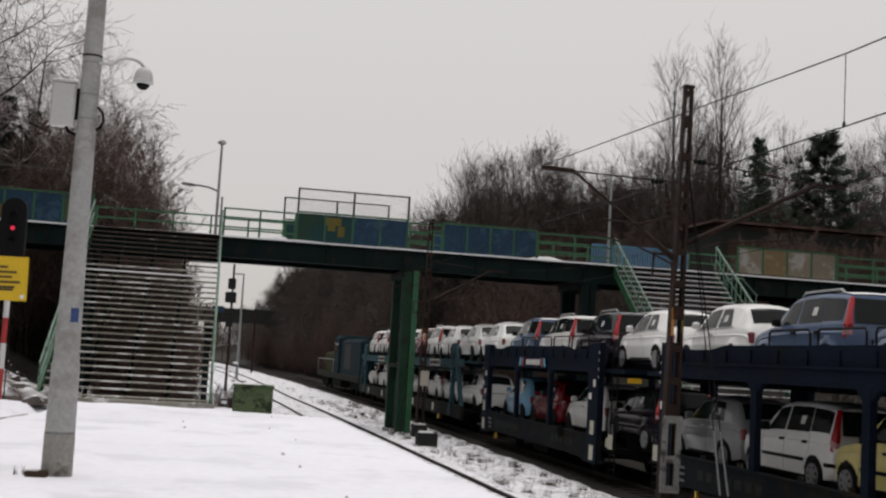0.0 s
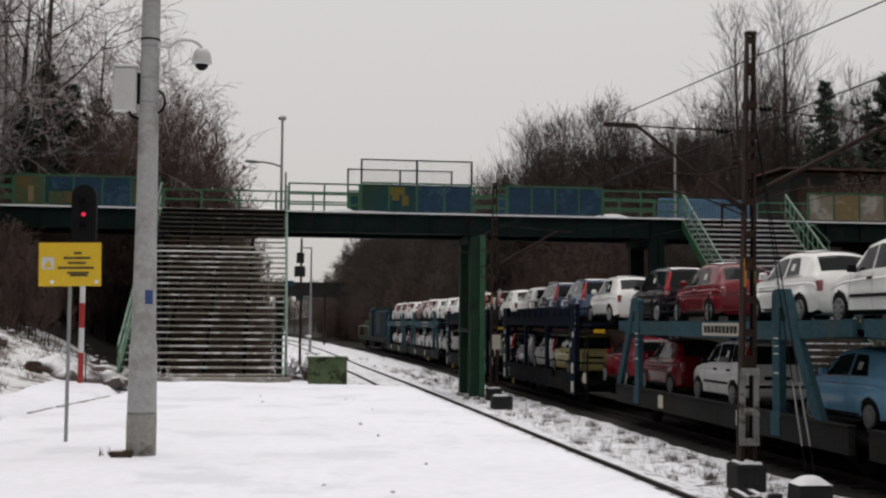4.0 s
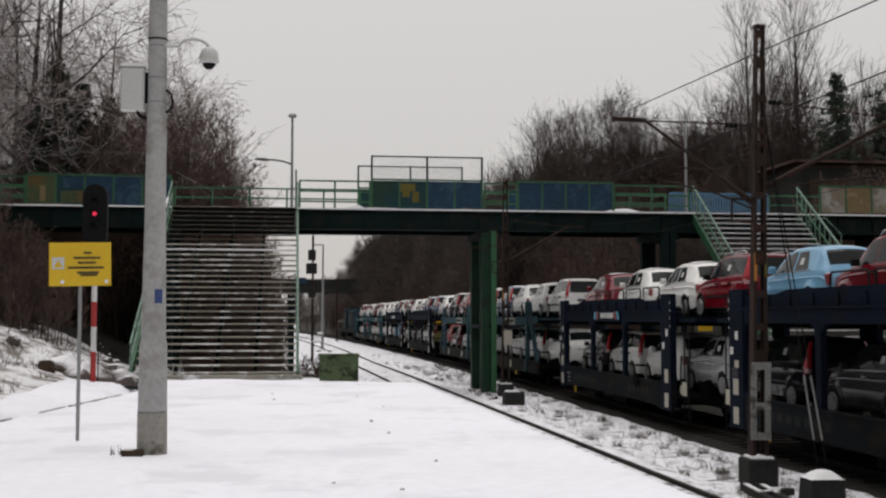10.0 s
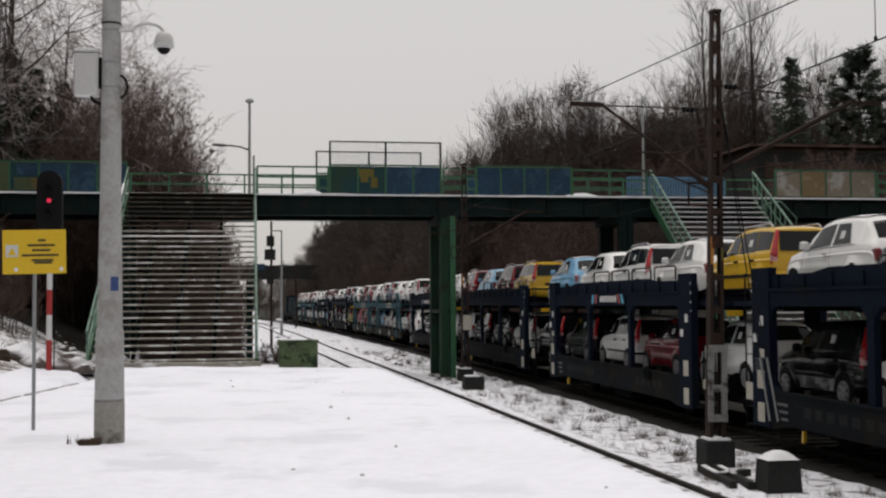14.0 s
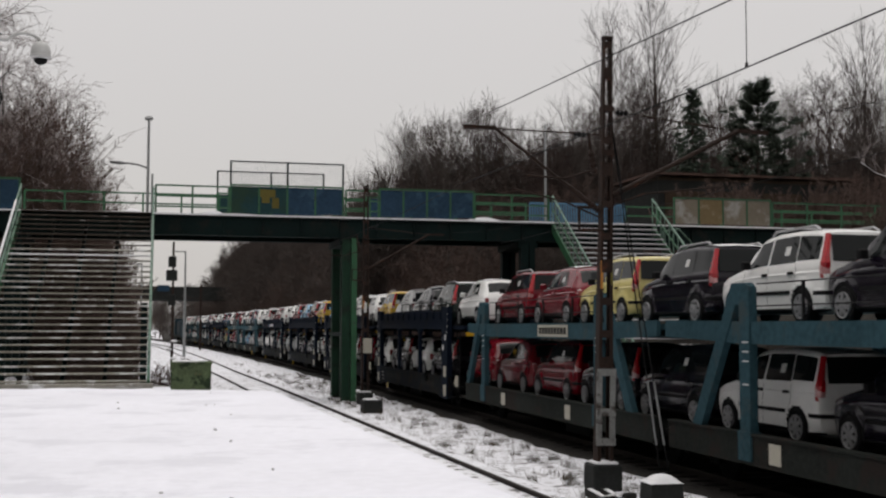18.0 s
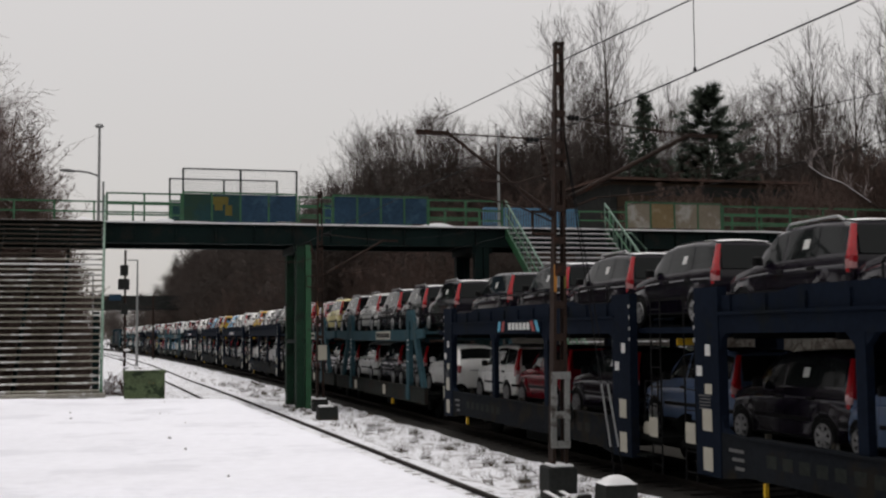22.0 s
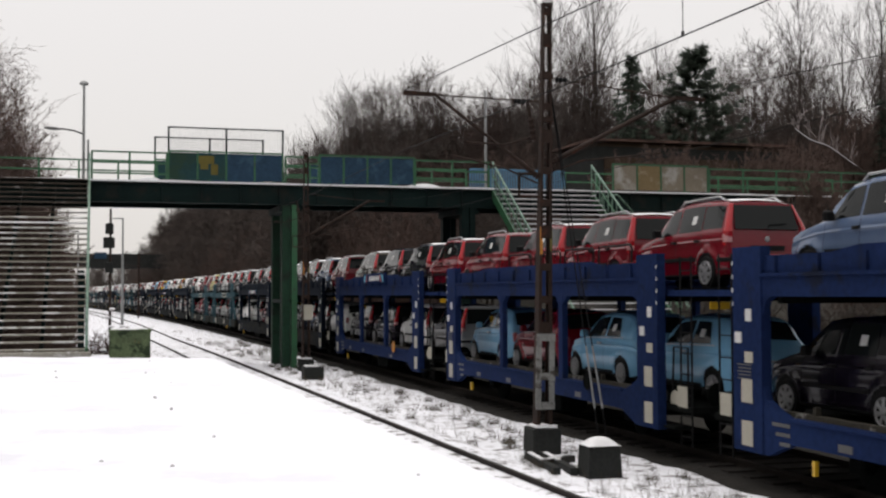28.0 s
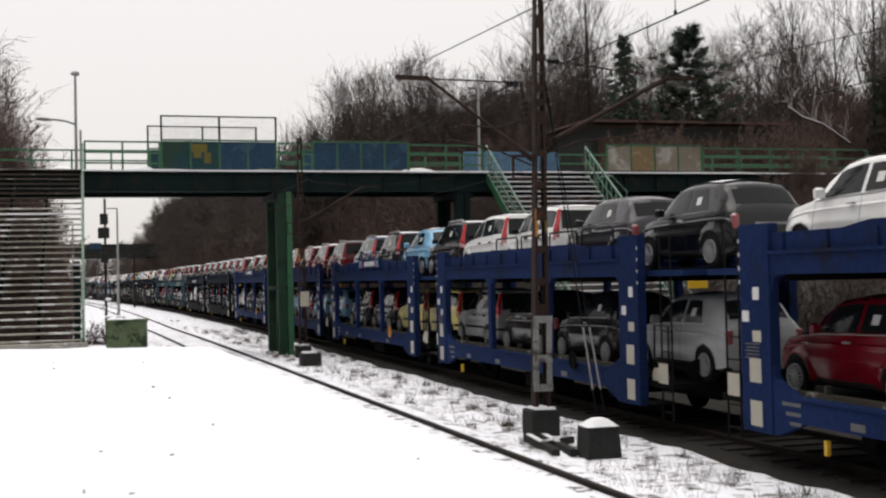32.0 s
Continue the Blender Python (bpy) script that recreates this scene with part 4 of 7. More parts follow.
def build_trackside():
    b = thing("concrete_block", pose(7.82, 17.36, GROUND_Z), "dark concrete block capped with snow beside the track", "block")
    b.scale = (0.82, 0.82, 1.08)
    part("body", Shape().add(*[( [(-0.36, -0.3, -0.2), (0.36, -0.3, -0.2), (0.36, 0.3, -0.2), (-0.36, 0.3, -0.2), (-0.31, -0.26, 0.45), (0.31, -0.26, 0.45), (0.31, 0.26, 0.45), (-0.31, 0.26, 0.45)]),
         [(3, 2, 1, 0), (4, 5, 6, 7), (0, 1, 5, 4), (1, 2, 6, 5), (2, 3, 7, 6), (3, 0, 4, 7)]]), CONCRETE_DARK, b)
    cap = Shape().grid([[(0.33 * (u / 4 - 1), 0.28 * (v / 4 - 1), 0.45 + 0.12 * (1 - abs(u / 4 - 1) ** 2.5) * (1 - abs(v / 4 - 1) ** 2.5)) for u in range(9)] for v in range(9)])
    part("snow_cap", cap, SNOW_CAP, b, clean=False, smooth=True)
    for a, c in (((7.45, 19.6), (7.2, 17.6)), ((7.7, 19.5), (7.45, 17.5)), ((7.3, 18.5), (8.0, 18.9))):
        p = thing("concrete_beam", pose(0, 0, GROUND_Z), "old snow-dusted concrete beam lying by the mast", "beam", "beams lying between the tracks")
        d = Vector((c[0] - a[0], c[1] - a[1], 0))
        m = Matrix.Translation((a[0], a[1], 0.02)) @ d.to_track_quat("Y", "Z").to_matrix().to_4x4()
        part("beam", Shape().box(-0.06, 0.06, 0, d.length, -0.05, 0.1, m), CONCRETE_DARK, p)
        part("snow", Shape().box(-0.03, 0.05, 0.1 * d.length, d.length * 0.55, 0.1, 0.118, m), SNOW_CAP, p)
    s = thing("concrete_block", pose(7.30, 40.0, GROUND_Z), "small dark concrete block with snow between the tracks", "block")
    part("body", Shape().block(-0.34, 0.34, -0.3, 0.3, -0.1, 0.42, 0.04), CONCRETE_DARK, s)
    part("snow_cap", Shape().block(-0.27, 0.2, -0.25, 0.2, 0.42, 0.46, 0.02), SNOW_CAP, s)


build_trackside()


# ---------------------------------------------------------------- distance
def build_far():
    b = thing("road_bridge", pose(0, 0, 0), "low dark road bridge crossing the tracks far away", "bridge")
    part("deck", Shape().box(-40, 60, 180, 188, 5.6, 6.7), CONCRETE_DARK, b)
    part("parapet", Shape().box(-40, 60, 180, 180.2, 6.7, 7.6), CONCRETE_DARK, b)
    part("sign", Shape().box(0.2, 1.9, 179.9, 179.96, 6.9, 7.8), PANEL_BLUE, b, "small blue board")
    for x in (-8, 12):
        part("pier", Shape().box(x, x + 1.2, 182, 186, -1.3, 5.6), CONCRETE_DARK, b)
    for x, y, h in ((2.6, 109, 9.6), (-1.3, 120, 9.0)):
        p = thing("lamp_post", pose(x, y, GROUND_Z), "distant slim grey lamp post", "pole")
        part("shaft", Shape().tube((0, 0, 0), (0, 0, h), 0.13, 0.07, 8), GALV, p)
        part("head", Shape().box(-0.9, 0.0, -0.1, 0.1, h - 0.1, h), GALV, p)
    g = thing("garage_row", pose(0, 0, 0), "long low rusty brown shed behind the footbridge", "shed")
    part("wall", Shape().box(25.6, 37, 58, 63, 4.0, 9.45), CONCRETE_DARK, g)
    part("fascia", Shape().box(25.6, 37.0, 58.02, 62.9, 9.45, 9.65), WOOD, g)
    part("roof", Shape().box(25.1, 37.4, 57.6, 63.4, 9.70, 9.82), BRICK, g, "rusty flat roof edge")
    for i in range(4):
        part("door", Shape().box(26.0 + i * 2.8, 28.3 + i * 2.8, 57.93, 57.99, 6.2, 8.9), WOOD, g)
    p = thing("retaining_wall", pose(0, 0, 0), "dark abutment wall under the end of the footbridge", "wall", kind="structure")
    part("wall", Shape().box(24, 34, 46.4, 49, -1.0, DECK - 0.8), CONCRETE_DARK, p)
    m = thing("signal_mast", pose(1.2, 80, GROUND_Z), "distant dark signal mast with boxes beside the track", "signal")
    part("shaft", Shape().tube((0, 0, 0), (0, 0, 8.4), 0.09, 0.07, 8), RUST, m)
    for z, w in ((7.1, 0.32), (6.2, 0.45), (4.6, 0.3)):
        part("box", Shape().block(-w, w * 0.6, -0.2, 0.2, z - 0.35, z + 0.35, 0.05), CONCRETE_DARK, m)
    for x in (-0.6, 5.4):
        c = thing("catenary_mast", pose(x, 150, GROUND_Z), "distant thin catenary mast", "mast")
        part("shaft", Shape().box(-0.12, 0.12, -0.12, 0.12, 0, 8.0), RUST, c)
        part("arm", Shape().tube((0, 0, 6.3), (-2.5, 0, 6.5), 0.04), RUST, c)


build_far()


# ---------------------------------------------------------------- trees
def grow(s, rng, base, way, length, radius, depth, spread, up, kids, n=4, wander=0.16, seg=3, ratio=0.54, fine=0.008, into=None):
    """A branching limb; deeper limbs are shorter, thinner and more upright or drooping."""
    p, d, r = Vector(base), Vector(way).normalized(), radius
    pts = [(p.copy(), r)]
    for i in range(seg):
        d = (d + Vector((rng.uniform(-1, 1), rng.uniform(-1, 1), rng.uniform(-1, 1))) * wander + Vector((0, 0, up))).normalized()
        q = p + d * (length / seg)
        r2 = radius * (1 - 0.85 * (i + 1) / seg)
        s.tube(p, q, max(r, fine), max(r2, fine * 0.6), n, caps=False)
        p, r = q, r2
        pts.append((p.copy(), r))
    if depth <= 0:
        return
    for k in range(kids[0]):
        f = rng.uniform(0.25, 1.0)
        j = min(seg - 1, int(f * seg))
        a = pts[j][0].lerp(pts[j + 1][0], f * seg - j)
        side = d.orthogonal().normalized()
        side = Matrix.Rotation(rng.uniform(0, 2 * math.pi), 3, d) @ side
        w = d * rng.uniform(0.5, 0.9) + side * spread
        grow(into or s, rng, a, w, length * ratio * rng.uniform(0.7, 1.25), max(radius * 0.45, fine), depth - 1, spread, up, kids[1:] or kids, 3, wander * 1.5, 3 if depth > 1 else 2, ratio, fine, into)


def bare_tree(seed, height, mat_trunk, mat_crown, spread=0.75, slim=1.0, kids=(8, 7), limbs=30, lowest=0.25, label="", category="tree", up=0.06, fine=0.008, fork=0.75, reach=1.0):
    rng = random.Random(seed)
    t = thing("tree", pose(0, 0, -50), label, category)
    trunk, crown = Shape(), Shape()
    p, pts = Vector((0, 0, -0.4)), []
    n = 8
    for i in range(n + 1):
        pts.append(p.copy())
        p = p + Vector((rng.uniform(-0.12, 0.12), rng.uniform(-0.12, 0.12), height / n))
    r0 = 0.014 * height * slim
    for i in range(n):
        trunk.tube(pts[i], pts[i + 1], r0 * (1 - i / n) ** 0.8 + 0.01, r0 * (1 - (i + 1) / n) ** 0.8 + 0.008, 7, caps=False)
    for k in range(limbs):
        f = lowest + (0.98 - lowest) * (k + rng.random()) / limbs
        j = min(n - 1, int(f * n))
        a = pts[j].lerp(pts[j + 1], f * n - j)
        ang = k * 2.4 + rng.uniform(-0.4, 0.4)
        w = Vector((math.cos(ang) * spread, math.sin(ang) * spread, rng.uniform(0.5, 0.9)))
        grow(crown, rng, a, w, reach * height * (0.36 - 0.24 * f) * rng.uniform(0.8, 1.15) + 0.5, r0 * 0.34 * (1 - 0.75 * f) + 0.008, 2, fork, up, kids[:2], fine=fine)
    part("trunk", trunk, mat_trunk, t, clean=False)
    part("crown", crown, mat_crown, t, "bare winter twigs", clean=False)
    return t


def brush(seed, height, mat, stems=26, label="", fine=0.0095):
    rng = random.Random(seed)
    b = thing("bush", pose(0, 0, -50), label, "bush")
    s, twigs = Shape(), Shape()
    for k in range(stems):
        a = rng.uniform(0, 2 * math.pi)
        r = 1.7 * math.sqrt(rng.random())
        w = Vector((math.cos(a) * 0.10 * r, math.sin(a) * 0.10 * r, 1.0))
        full = height * (1.0 - 0.17 * r * r) * rng.uniform(0.76, 1.0)
        grow(s, rng, (r * math.cos(a), r * math.sin(a), -0.3), w, full, 0.026, 2, 0.70, 0.10, (28, 13), 3, 0.10, 3, 0.175, fine, twigs)
    tagged(part("stem_clump", s, BARK, b, "thin bare stems", clean=False), kind="stuff")
    tagged(part("twig_crown", twigs, mat, b, "fine leafless twigs", clean=False), kind="stuff")
    return b


def conifer(seed, height, pine, label):
    rng = random.Random(seed)
    t = thing("conifer", pose(0, 0, -50), label, "conifer")
    part("trunk", Shape().tube((0, 0, -0.4), (0, 0, height * 0.97), 0.016 * height, 0.02, 7, caps=False), BARK, t, clean=False)
    s, top = Shape(), Shape()

    def tuft(c, way, size, n, snow):
        for q in range(n):
            d = (way + Vector((rng.uniform(-1, 1), rng.uniform(-1, 1), rng.uniform(-0.7, 1.0)))).normalized() * size * rng.uniform(0.6, 1.1)
            e = d.orthogonal().normalized() * 0.055
            s.add([c - e, c + e, c + d], [(0, 1, 2)])
        if snow:
            e = Vector((rng.uniform(-1, 1), rng.uniform(-1, 1), 0)).normalized() * 0.12
            h = Vector((0, 0, size * 0.45))
            top.add([c + h - e, c + h + e, c + h + Vector((-e.y, e.x, 0.02)) * 1.6], [(0, 1, 2)])

    if pine:
        for i in range(58):
            f = (i + rng.random()) / 58
            z = height * (0.14 + 0.81 * f)
            a = i * 2.4 + rng.uniform(-0.5, 0.5)
            L = height * (0.035 + 0.31 * (1 - f) ** 0.82) * rng.uniform(0.6, 1.12)
            p = Vector((0, 0, z))
            way = Vector((math.cos(a), math.sin(a), 0.12 + 0.25 * f))
            pts = [p + way * L * g + Vector((0, 0, 0.22 * L * g * g)) for g in (0, 0.33, 0.66, 1.0)]
            for a0, b0 in zip(pts, pts[1:]):
                s.tube(a0, b0, 0.035, 0.02, 3, caps=False)
            for k in range(8):
                g = rng.uniform(0.35, 1.0)
                side = Vector((-way.y, way.x, 0.25)) * rng.uniform(-0.34, 0.34) * L
                c = p + way * L * g + Vector((0, 0, 0.22 * L * g * g)) + side * g
                s.tube(p + way * L * g * 0.75 + Vector((0, 0, 0.12 * L * g * g)), c, 0.018, 0.01, 3, caps=False)
                for m in range(2):
                    tuft(c + Vector((rng.uniform(-0.2, 0.2), rng.uniform(-0.2, 0.2), rng.uniform(-0.1, 0.15))), Vector((way.x * 0.5, way.y * 0.5, 0.55)), height * 0.048, 15, k == 0 and m == 0 and i % 3 == 0)
        for k in range(4):
            tuft(Vector((0, 0, height * (0.88 + 0.03 * k))), Vector((0, 0, 1)), height * 0.05, 14, False)
    else:
        tiers = 26
        for i in range(tiers):
            f = (i + 0.5) / tiers
            reach = height * (0.26 * (1 - f) ** 0.9 + 0.014)
            for k in range(9):
                a = 0.7 * i + 6.28 * k / 9 + rng.uniform(-0.3, 0.3)
                L = reach * rng.uniform(0.55, 1.15)
                b = Vector((0, 0, height * (0.06 + 0.92 * f) + rng.uniform(-0.2, 0.2)))
                tip = b + Vector((math.cos(a) * L, math.sin(a) * L, -0.28 * L))
                s.tube(b, tip, 0.03, 0.01, 3, caps=False)
                for m in range(max(2, int(7 * (1 - f)))):
                    tuft(b.lerp(tip, rng.uniform(0.25, 1.0)), Vector((math.cos(a) * 0.4, math.sin(a) * 0.4, -0.5)), height * 0.034, 10, m == 0 and k == 0)
    part("needle_crown", s, NEEDLE, t, "dark green needles", clean=False)
    tagged(part("snow", top, SNOW_CAP, t, "flecks of snow on the boughs", clean=False), kind="stuff")
    return t


def build_woods():
    trees = [bare_tree(11, 13, BARK, TWIG, kids=(8, 6), limbs=28, fine=0.013, label="bare deciduous tree with fine brown twigs on the wooded slope"),
             bare_tree(12, 11, BARK, TWIG, 0.9, kids=(8, 6), limbs=28, fine=0.013, label="bare spreading tree with brown twigs on the wooded slope"),
             bare_tree(13, 15, BARK, TWIG, 0.5, 0.9, kids=(8, 6), limbs=32, fine=0.013, label="tall bare tree with upright grey-brown branches")]
    deep = [bare_tree(14, 13, BARK, TWIG_DARK, 0.7, kids=(8, 7), limbs=30, lowest=0.08, fine=0.024, label="densely twigged brown tree in the wooded cutting"),
            bare_tree(15, 15, BARK, TWIG_DARK, 0.55, kids=(8, 7), limbs=34, lowest=0.08, fine=0.024, label="tall densely twigged brown tree in the wooded cutting")]
    tall = bare_tree(21, 18, BARK, TWIG_GREY, 0.30, 0.85, (7, 4), 28, 0.14, "tall slender poplar with bare upright branches", up=0.11, fine=0.0085, fork=0.36, reach=1.1)
    birch = bare_tree(22, 15, BIRCH, TWIG_FROST, 0.85, 0.8, (8, 8), 30, 0.34, "birch tree with pale frosted hanging twigs", up=-0.10, fine=0.010)
    mature = bare_tree(23, 18, BARK, TWIG_GREY, 0.95, 1.25, (5, 5), 17, 0.3, "tall dark-trunked tree with spreading bare limbs", up=0.03, fine=0.010)
    bushes = [brush(31, 6.5, TWIG_RED, 32, label="dense reddish-brown leafless brushwood"), brush(32, 4.5, TWIG_RED, 24, label="low reddish-brown leafless thicket"),
              brush(33, 9.0, TWIG_RED, 54, label="tall brown leafless thicket")]
    thicket = brush(34, 5.6, BARK, 30, label="dense dark brown leafless thicket behind the train")
    pine = conifer(41, 11, True, "dark green pine with an open uneven crown")
    spruce = conifer(42, 10, False, "dark green pointed spruce with a little snow")
    rng = random.Random(5)

    def put(src, x, y, scale=1.0, dz=-0.1):
        c = copy_thing(src, pose(x, y, land(x, y) + dz, 0, 0, rng.uniform(0, 360)))
        c.scale = (scale, scale, scale)
        return c

    def upto(src, full, x, y, top):
        return put(src, x, y, min(2.0, max(0.3, (top - land(x, y)) / full)))

    # singled-out trees on the skyline beyond the footbridge
    for x, y, s in ((32.9, 75, 1.0), (29.6, 75, 0.94), (31.3, 79, 0.74), (27.9, 78, 0.66), (34.3, 80, 0.66)):
        put(tall, x, y, s)
    put(spruce, 31.4, 66, 1.20)
    put(pine, 35.7, 66, 1.15)
    put(spruce, 47.8, 61, 1.25)
    put(pine, 49.6, 64, 0.95)
    for i in range(34):
        x = 28 + 42 * (i + rng.random()) / 34
        y = 84 - 0.2 * (x - 28) + rng.uniform(-3, 5)
        upto(deep[i % 2], (14.0, 16.0)[i % 2], x, y, 1.7 + (15.6 - 1.7) * y / 80 * rng.uniform(0.85, 1.0))
    put(spruce, 43.5, 78, 1.1)
    for i in range(16):
        x = 35.5 + 2.0 * i + rng.uniform(-0.6, 0.6)
        y = 74 - 0.25 * (x - 35) + rng.uniform(-2, 3)
        upto(deep[i % 2], (14.0, 16.0)[i % 2], x, y, 1.7 + math.hypot(x, y) * rng.uniform(0.115, 0.15))
    for x, y, s in ((40.5, 70, 0.62), (44.5, 68, 0.82), (46.8, 67, 0.74), (49.0, 66, 0.9), (53.0, 66, 0.8)):
        put(tall, x, y, s)
    # right slope: rows of trees one behind another, with brush between
    for row, (dy, k, size) in enumerate(((0, 24, 0.76), (7, 22, 0.90), (16, 18, 0.98), (28, 13, 1.08))):
        for i in range(k):
            f = (i + rng.random() * 0.6) / k
            x = 14.5 + 52 * f + rng.uniform(-0.8, 0.8) + row * 0.8
            y = 84 - 24 * f + dy + rng.uniform(-2.5, 2.5)
            h = 0.80 + 0.25 * min(1, f * 5)
            put(trees[(i + row) % 3] if (i + row) % 3 or f < 0.3 else tall, x, y, size * h * rng.uniform(0.80, 1.1) * (0.90 if f > 0.35 else 0.94))
    for i in range(14):
        put(bushes[1], 24.5 + i * 0.95 + rng.uniform(-0.4, 0.4), rng.uniform(52.5, 56.5), rng.uniform(0.95, 1.25))
    for x, y, top in ((13.9, 86, 13.4), (15.0, 85, 14.2), (16.2, 88, 15.2), (17.4, 85, 15.8), (18.6, 87, 16.8), (19.8, 84, 17.6), (21.4, 86, 18.4), (23.0, 84, 18.2), (24.6, 84, 18.2), (26.2, 84, 17.6), (28.2, 84, 17.6)):
        upto(deep[0], 14.5, x + 1.2, y, 1.7 + (top - 1.7) * 0.72)
        upto(tall, 18.2, x + 0.8, y + 3, top * rng.uniform(0.90, 1.0) * (0.91 + 0.016 * (x - 13.9) if x < 19 else 0.95))
        upto(tall, 18.2, x + 1.5, y + 6, top * rng.uniform(0.86, 1.0) * (0.93 + 0.016 * (x - 13.9) if x < 19 else 0.97))
        upto(deep[1], 16.5, x + 1.0, y + 8, top * 0.87)
    for i in range(46):
        x = 17 + 46 * (i + rng.random()) / 46
        put(bushes[i % 3], x, max(65.0, (82 - 0.5 * (x - 17)) + rng.uniform(-9, 3)), rng.uniform(0.75, 1.05))
    for i in range(16):
        put(bushes[1], rng.uniform(21.0, 31), rng.uniform(16, 44), rng.uniform(0.4, 0.7))
    for i in range(26):
        y = 4 + i * 1.65
        put(thicket, 15.3 + rng.uniform(0, 2.0), y, rng.uniform(0.55, 0.72) if y < 31 else rng.uniform(0.32, 0.42))
    # beside the train, a dark wood into the distance
    for i in range(34):
        y = 56 + 4.4 * i
        put(bushes[2 if i % 2 else 0], 15.6 + bend(y) + rng.uniform(0, 2.5), y, rng.uniform(0.85, 1.15))
        upto(deep[i % 2], 12.5 + 2 * (i % 2), 17.6 + bend(y) + rng.uniform(0, 4), y + 2, min(13.5, 1.7 + 0.088 * y) * rng.uniform(0.9, 1.05))
    for i in range(34):
        y = 92 + 3.6 * i
        put(bushes[0 if i % 3 else 2], 14.6 + bend(y) + rng.uniform(0, 1.5), y, rng.uniform(0.7, 1.0))
        upto(deep[(i + 1) % 2], 12.5 + 2 * ((i + 1) % 2), 16.4 + bend(y) + rng.uniform(0, 3), y, min(13.0, 1.7 + 0.075 * y) * rng.uniform(0.8, 1.0))
    # left slope: birches over dense brush
    for x, y, s in ((-6.6, 57, 0.92), (-5.6, 62, 0.90), (-8.6, 58, 1.0), (-10.0, 64, 0.92), (-12.6, 55, 1.05), (-16.0, 60, 1.1), (-20, 54, 1.0), (-24, 62, 1.1), (-14.4, 51, 0.9), (-18, 70, 1.1)):
        put(birch, x, y, s)
    for x, y, s in ((-10.6, 54, 1.0), (-12.0, 57, 0.95), (-14.8, 53, 1.05), (-19.0, 56, 1.0)):
        put(mature, x, y, s)
    for x, y, s in ((-8.6, 56, 1.1), (-9.8, 56, 1.15), (-10.7, 55, 1.22), (-12.0, 57, 1.05), (-11.6, 61, 1.05), (-14.0, 64, 1.1), (-22, 60, 1.1), (-17.5, 62, 1.0)):
        put(spruce, x, y, s)
    tops = ((-20.0, 9.5), (-14.0, 9.6), (-9.0, 11.0), (-7.4, 13.0), (-6.0, 12.9), (-5.0, 11.9), (-4.0, 9.6), (-2.8, 6.4), (-1.0, 3.6), (1.6, 1.9))
    for row in range(4):
        y = 54.0 + 4.0 * row
        for i in range(13):
            x = -17.0 + 1.42 * (i + rng.uniform(-0.3, 0.3)) + 0.4 * (row % 2)
            j = max(k for k in range(len(tops) - 1) if tops[k][0] <= x)
            (x0, t0), (x1, t1) = tops[j], tops[j + 1]
            top = t0 + (t1 - t0) * (x - x0) / (x1 - x0)
            top = 1.7 + (top * rng.uniform(0.90, 1.0) - 1.7) * y / 60
            if x * y / 60 > -2.0:
                continue
            which = 2 if top > 7.5 else 0 if top > 5.0 else 1
            upto(bushes[which], (6.3, 4.3, 8.7)[which], x * y / 60, y + rng.uniform(-1.2, 1.2), top)
    for i in range(20):
        y = 68 + 5.0 * i
        put(bushes[2 if i % 3 else 0], -9.0 + bend(y) - rng.uniform(0, 4), y, rng.uniform(0.75, 1.0))
    for i in range(6):
        put(bushes[i % 3], rng.uniform(-24, -12), rng.uniform(50, 60), rng.uniform(0.5, 0.75))
    for i in range(10):
        put(bushes[1 if i % 2 else 0], rng.uniform(-22, -8.0), rng.uniform(38, 46), rng.uniform(0.5, 0.8))
    for i in range(12):
        put(bushes[1], rng.uniform(-3.6, -1.9), rng.uniform(50.6, 53.5), rng.uniform(0.8, 1.1))
    for i in range(10):
        put(bushes[1], -3.4 + 0.3 * i + rng.uniform(-0.2, 0.2), rng.uniform(40, 45.5), rng.uniform(0.34, 0.5))
    for i in range(6):
        put(trees[i % 3], rng.uniform(-30, -9.5), rng.uniform(60, 84), rng.uniform(0.8, 1.05))
    # unseen woods added beside and behind the platform, to block low sky light
    for i in range(18):
        y = -34 + 4.4 * i
        upto(deep[i % 2], 14.5, min(-13.0, -0.32 * y - 5.5) - rng.uniform(0, 5), y, rng.uniform(13, 16))
    for i in range(14):
        put(deep[i % 2], -16 + 3.6 * i, -34 - rng.uniform(0, 6), rng.uniform(0.8, 1.1))
    # a low bush with lumps of snow beside the stairs
    for x, y in ((0.75, 41.2), (0.5, 42.0), (1.0, 43.0)):
        put(bushes[1], x, y, 0.42)
    for x, z in ((0.62, 1.45), (0.78, 1.72), (0.76, 1.15), (0.80, 0.80), (1.1, 1.15), (0.5, 0.4), (0.95, 0.5)):
        c = thing("snow_clump", pose(x, 40.6, z - 0.5), "clump of snow caught in a low bush beside the stairs", "snow", "snow clumps in the bush")
        part("clump", Shape().lathe([(0.02, -0.04), (0.09, -0.02), (0.12, 0.01), (0.07, 0.05), (0.02, 0.06)], (0, 0, 0), n=7), SNOW_CAP, c, clean=False, smooth=True)
    # far woods closing the cutting
    for i in range(24):
        x, y = -70 + 6.2 * i + rng.uniform(-1.5, 1.5), 205 + rng.uniform(0, 45)
        if not -3.5 < x - 5.2 - bend(y) < 9.5:
            put(deep[i % 2], x, y, rng.uniform(0.9, 1.3) if x > 14 or x < -12 else rng.uniform(0.42, 0.55))
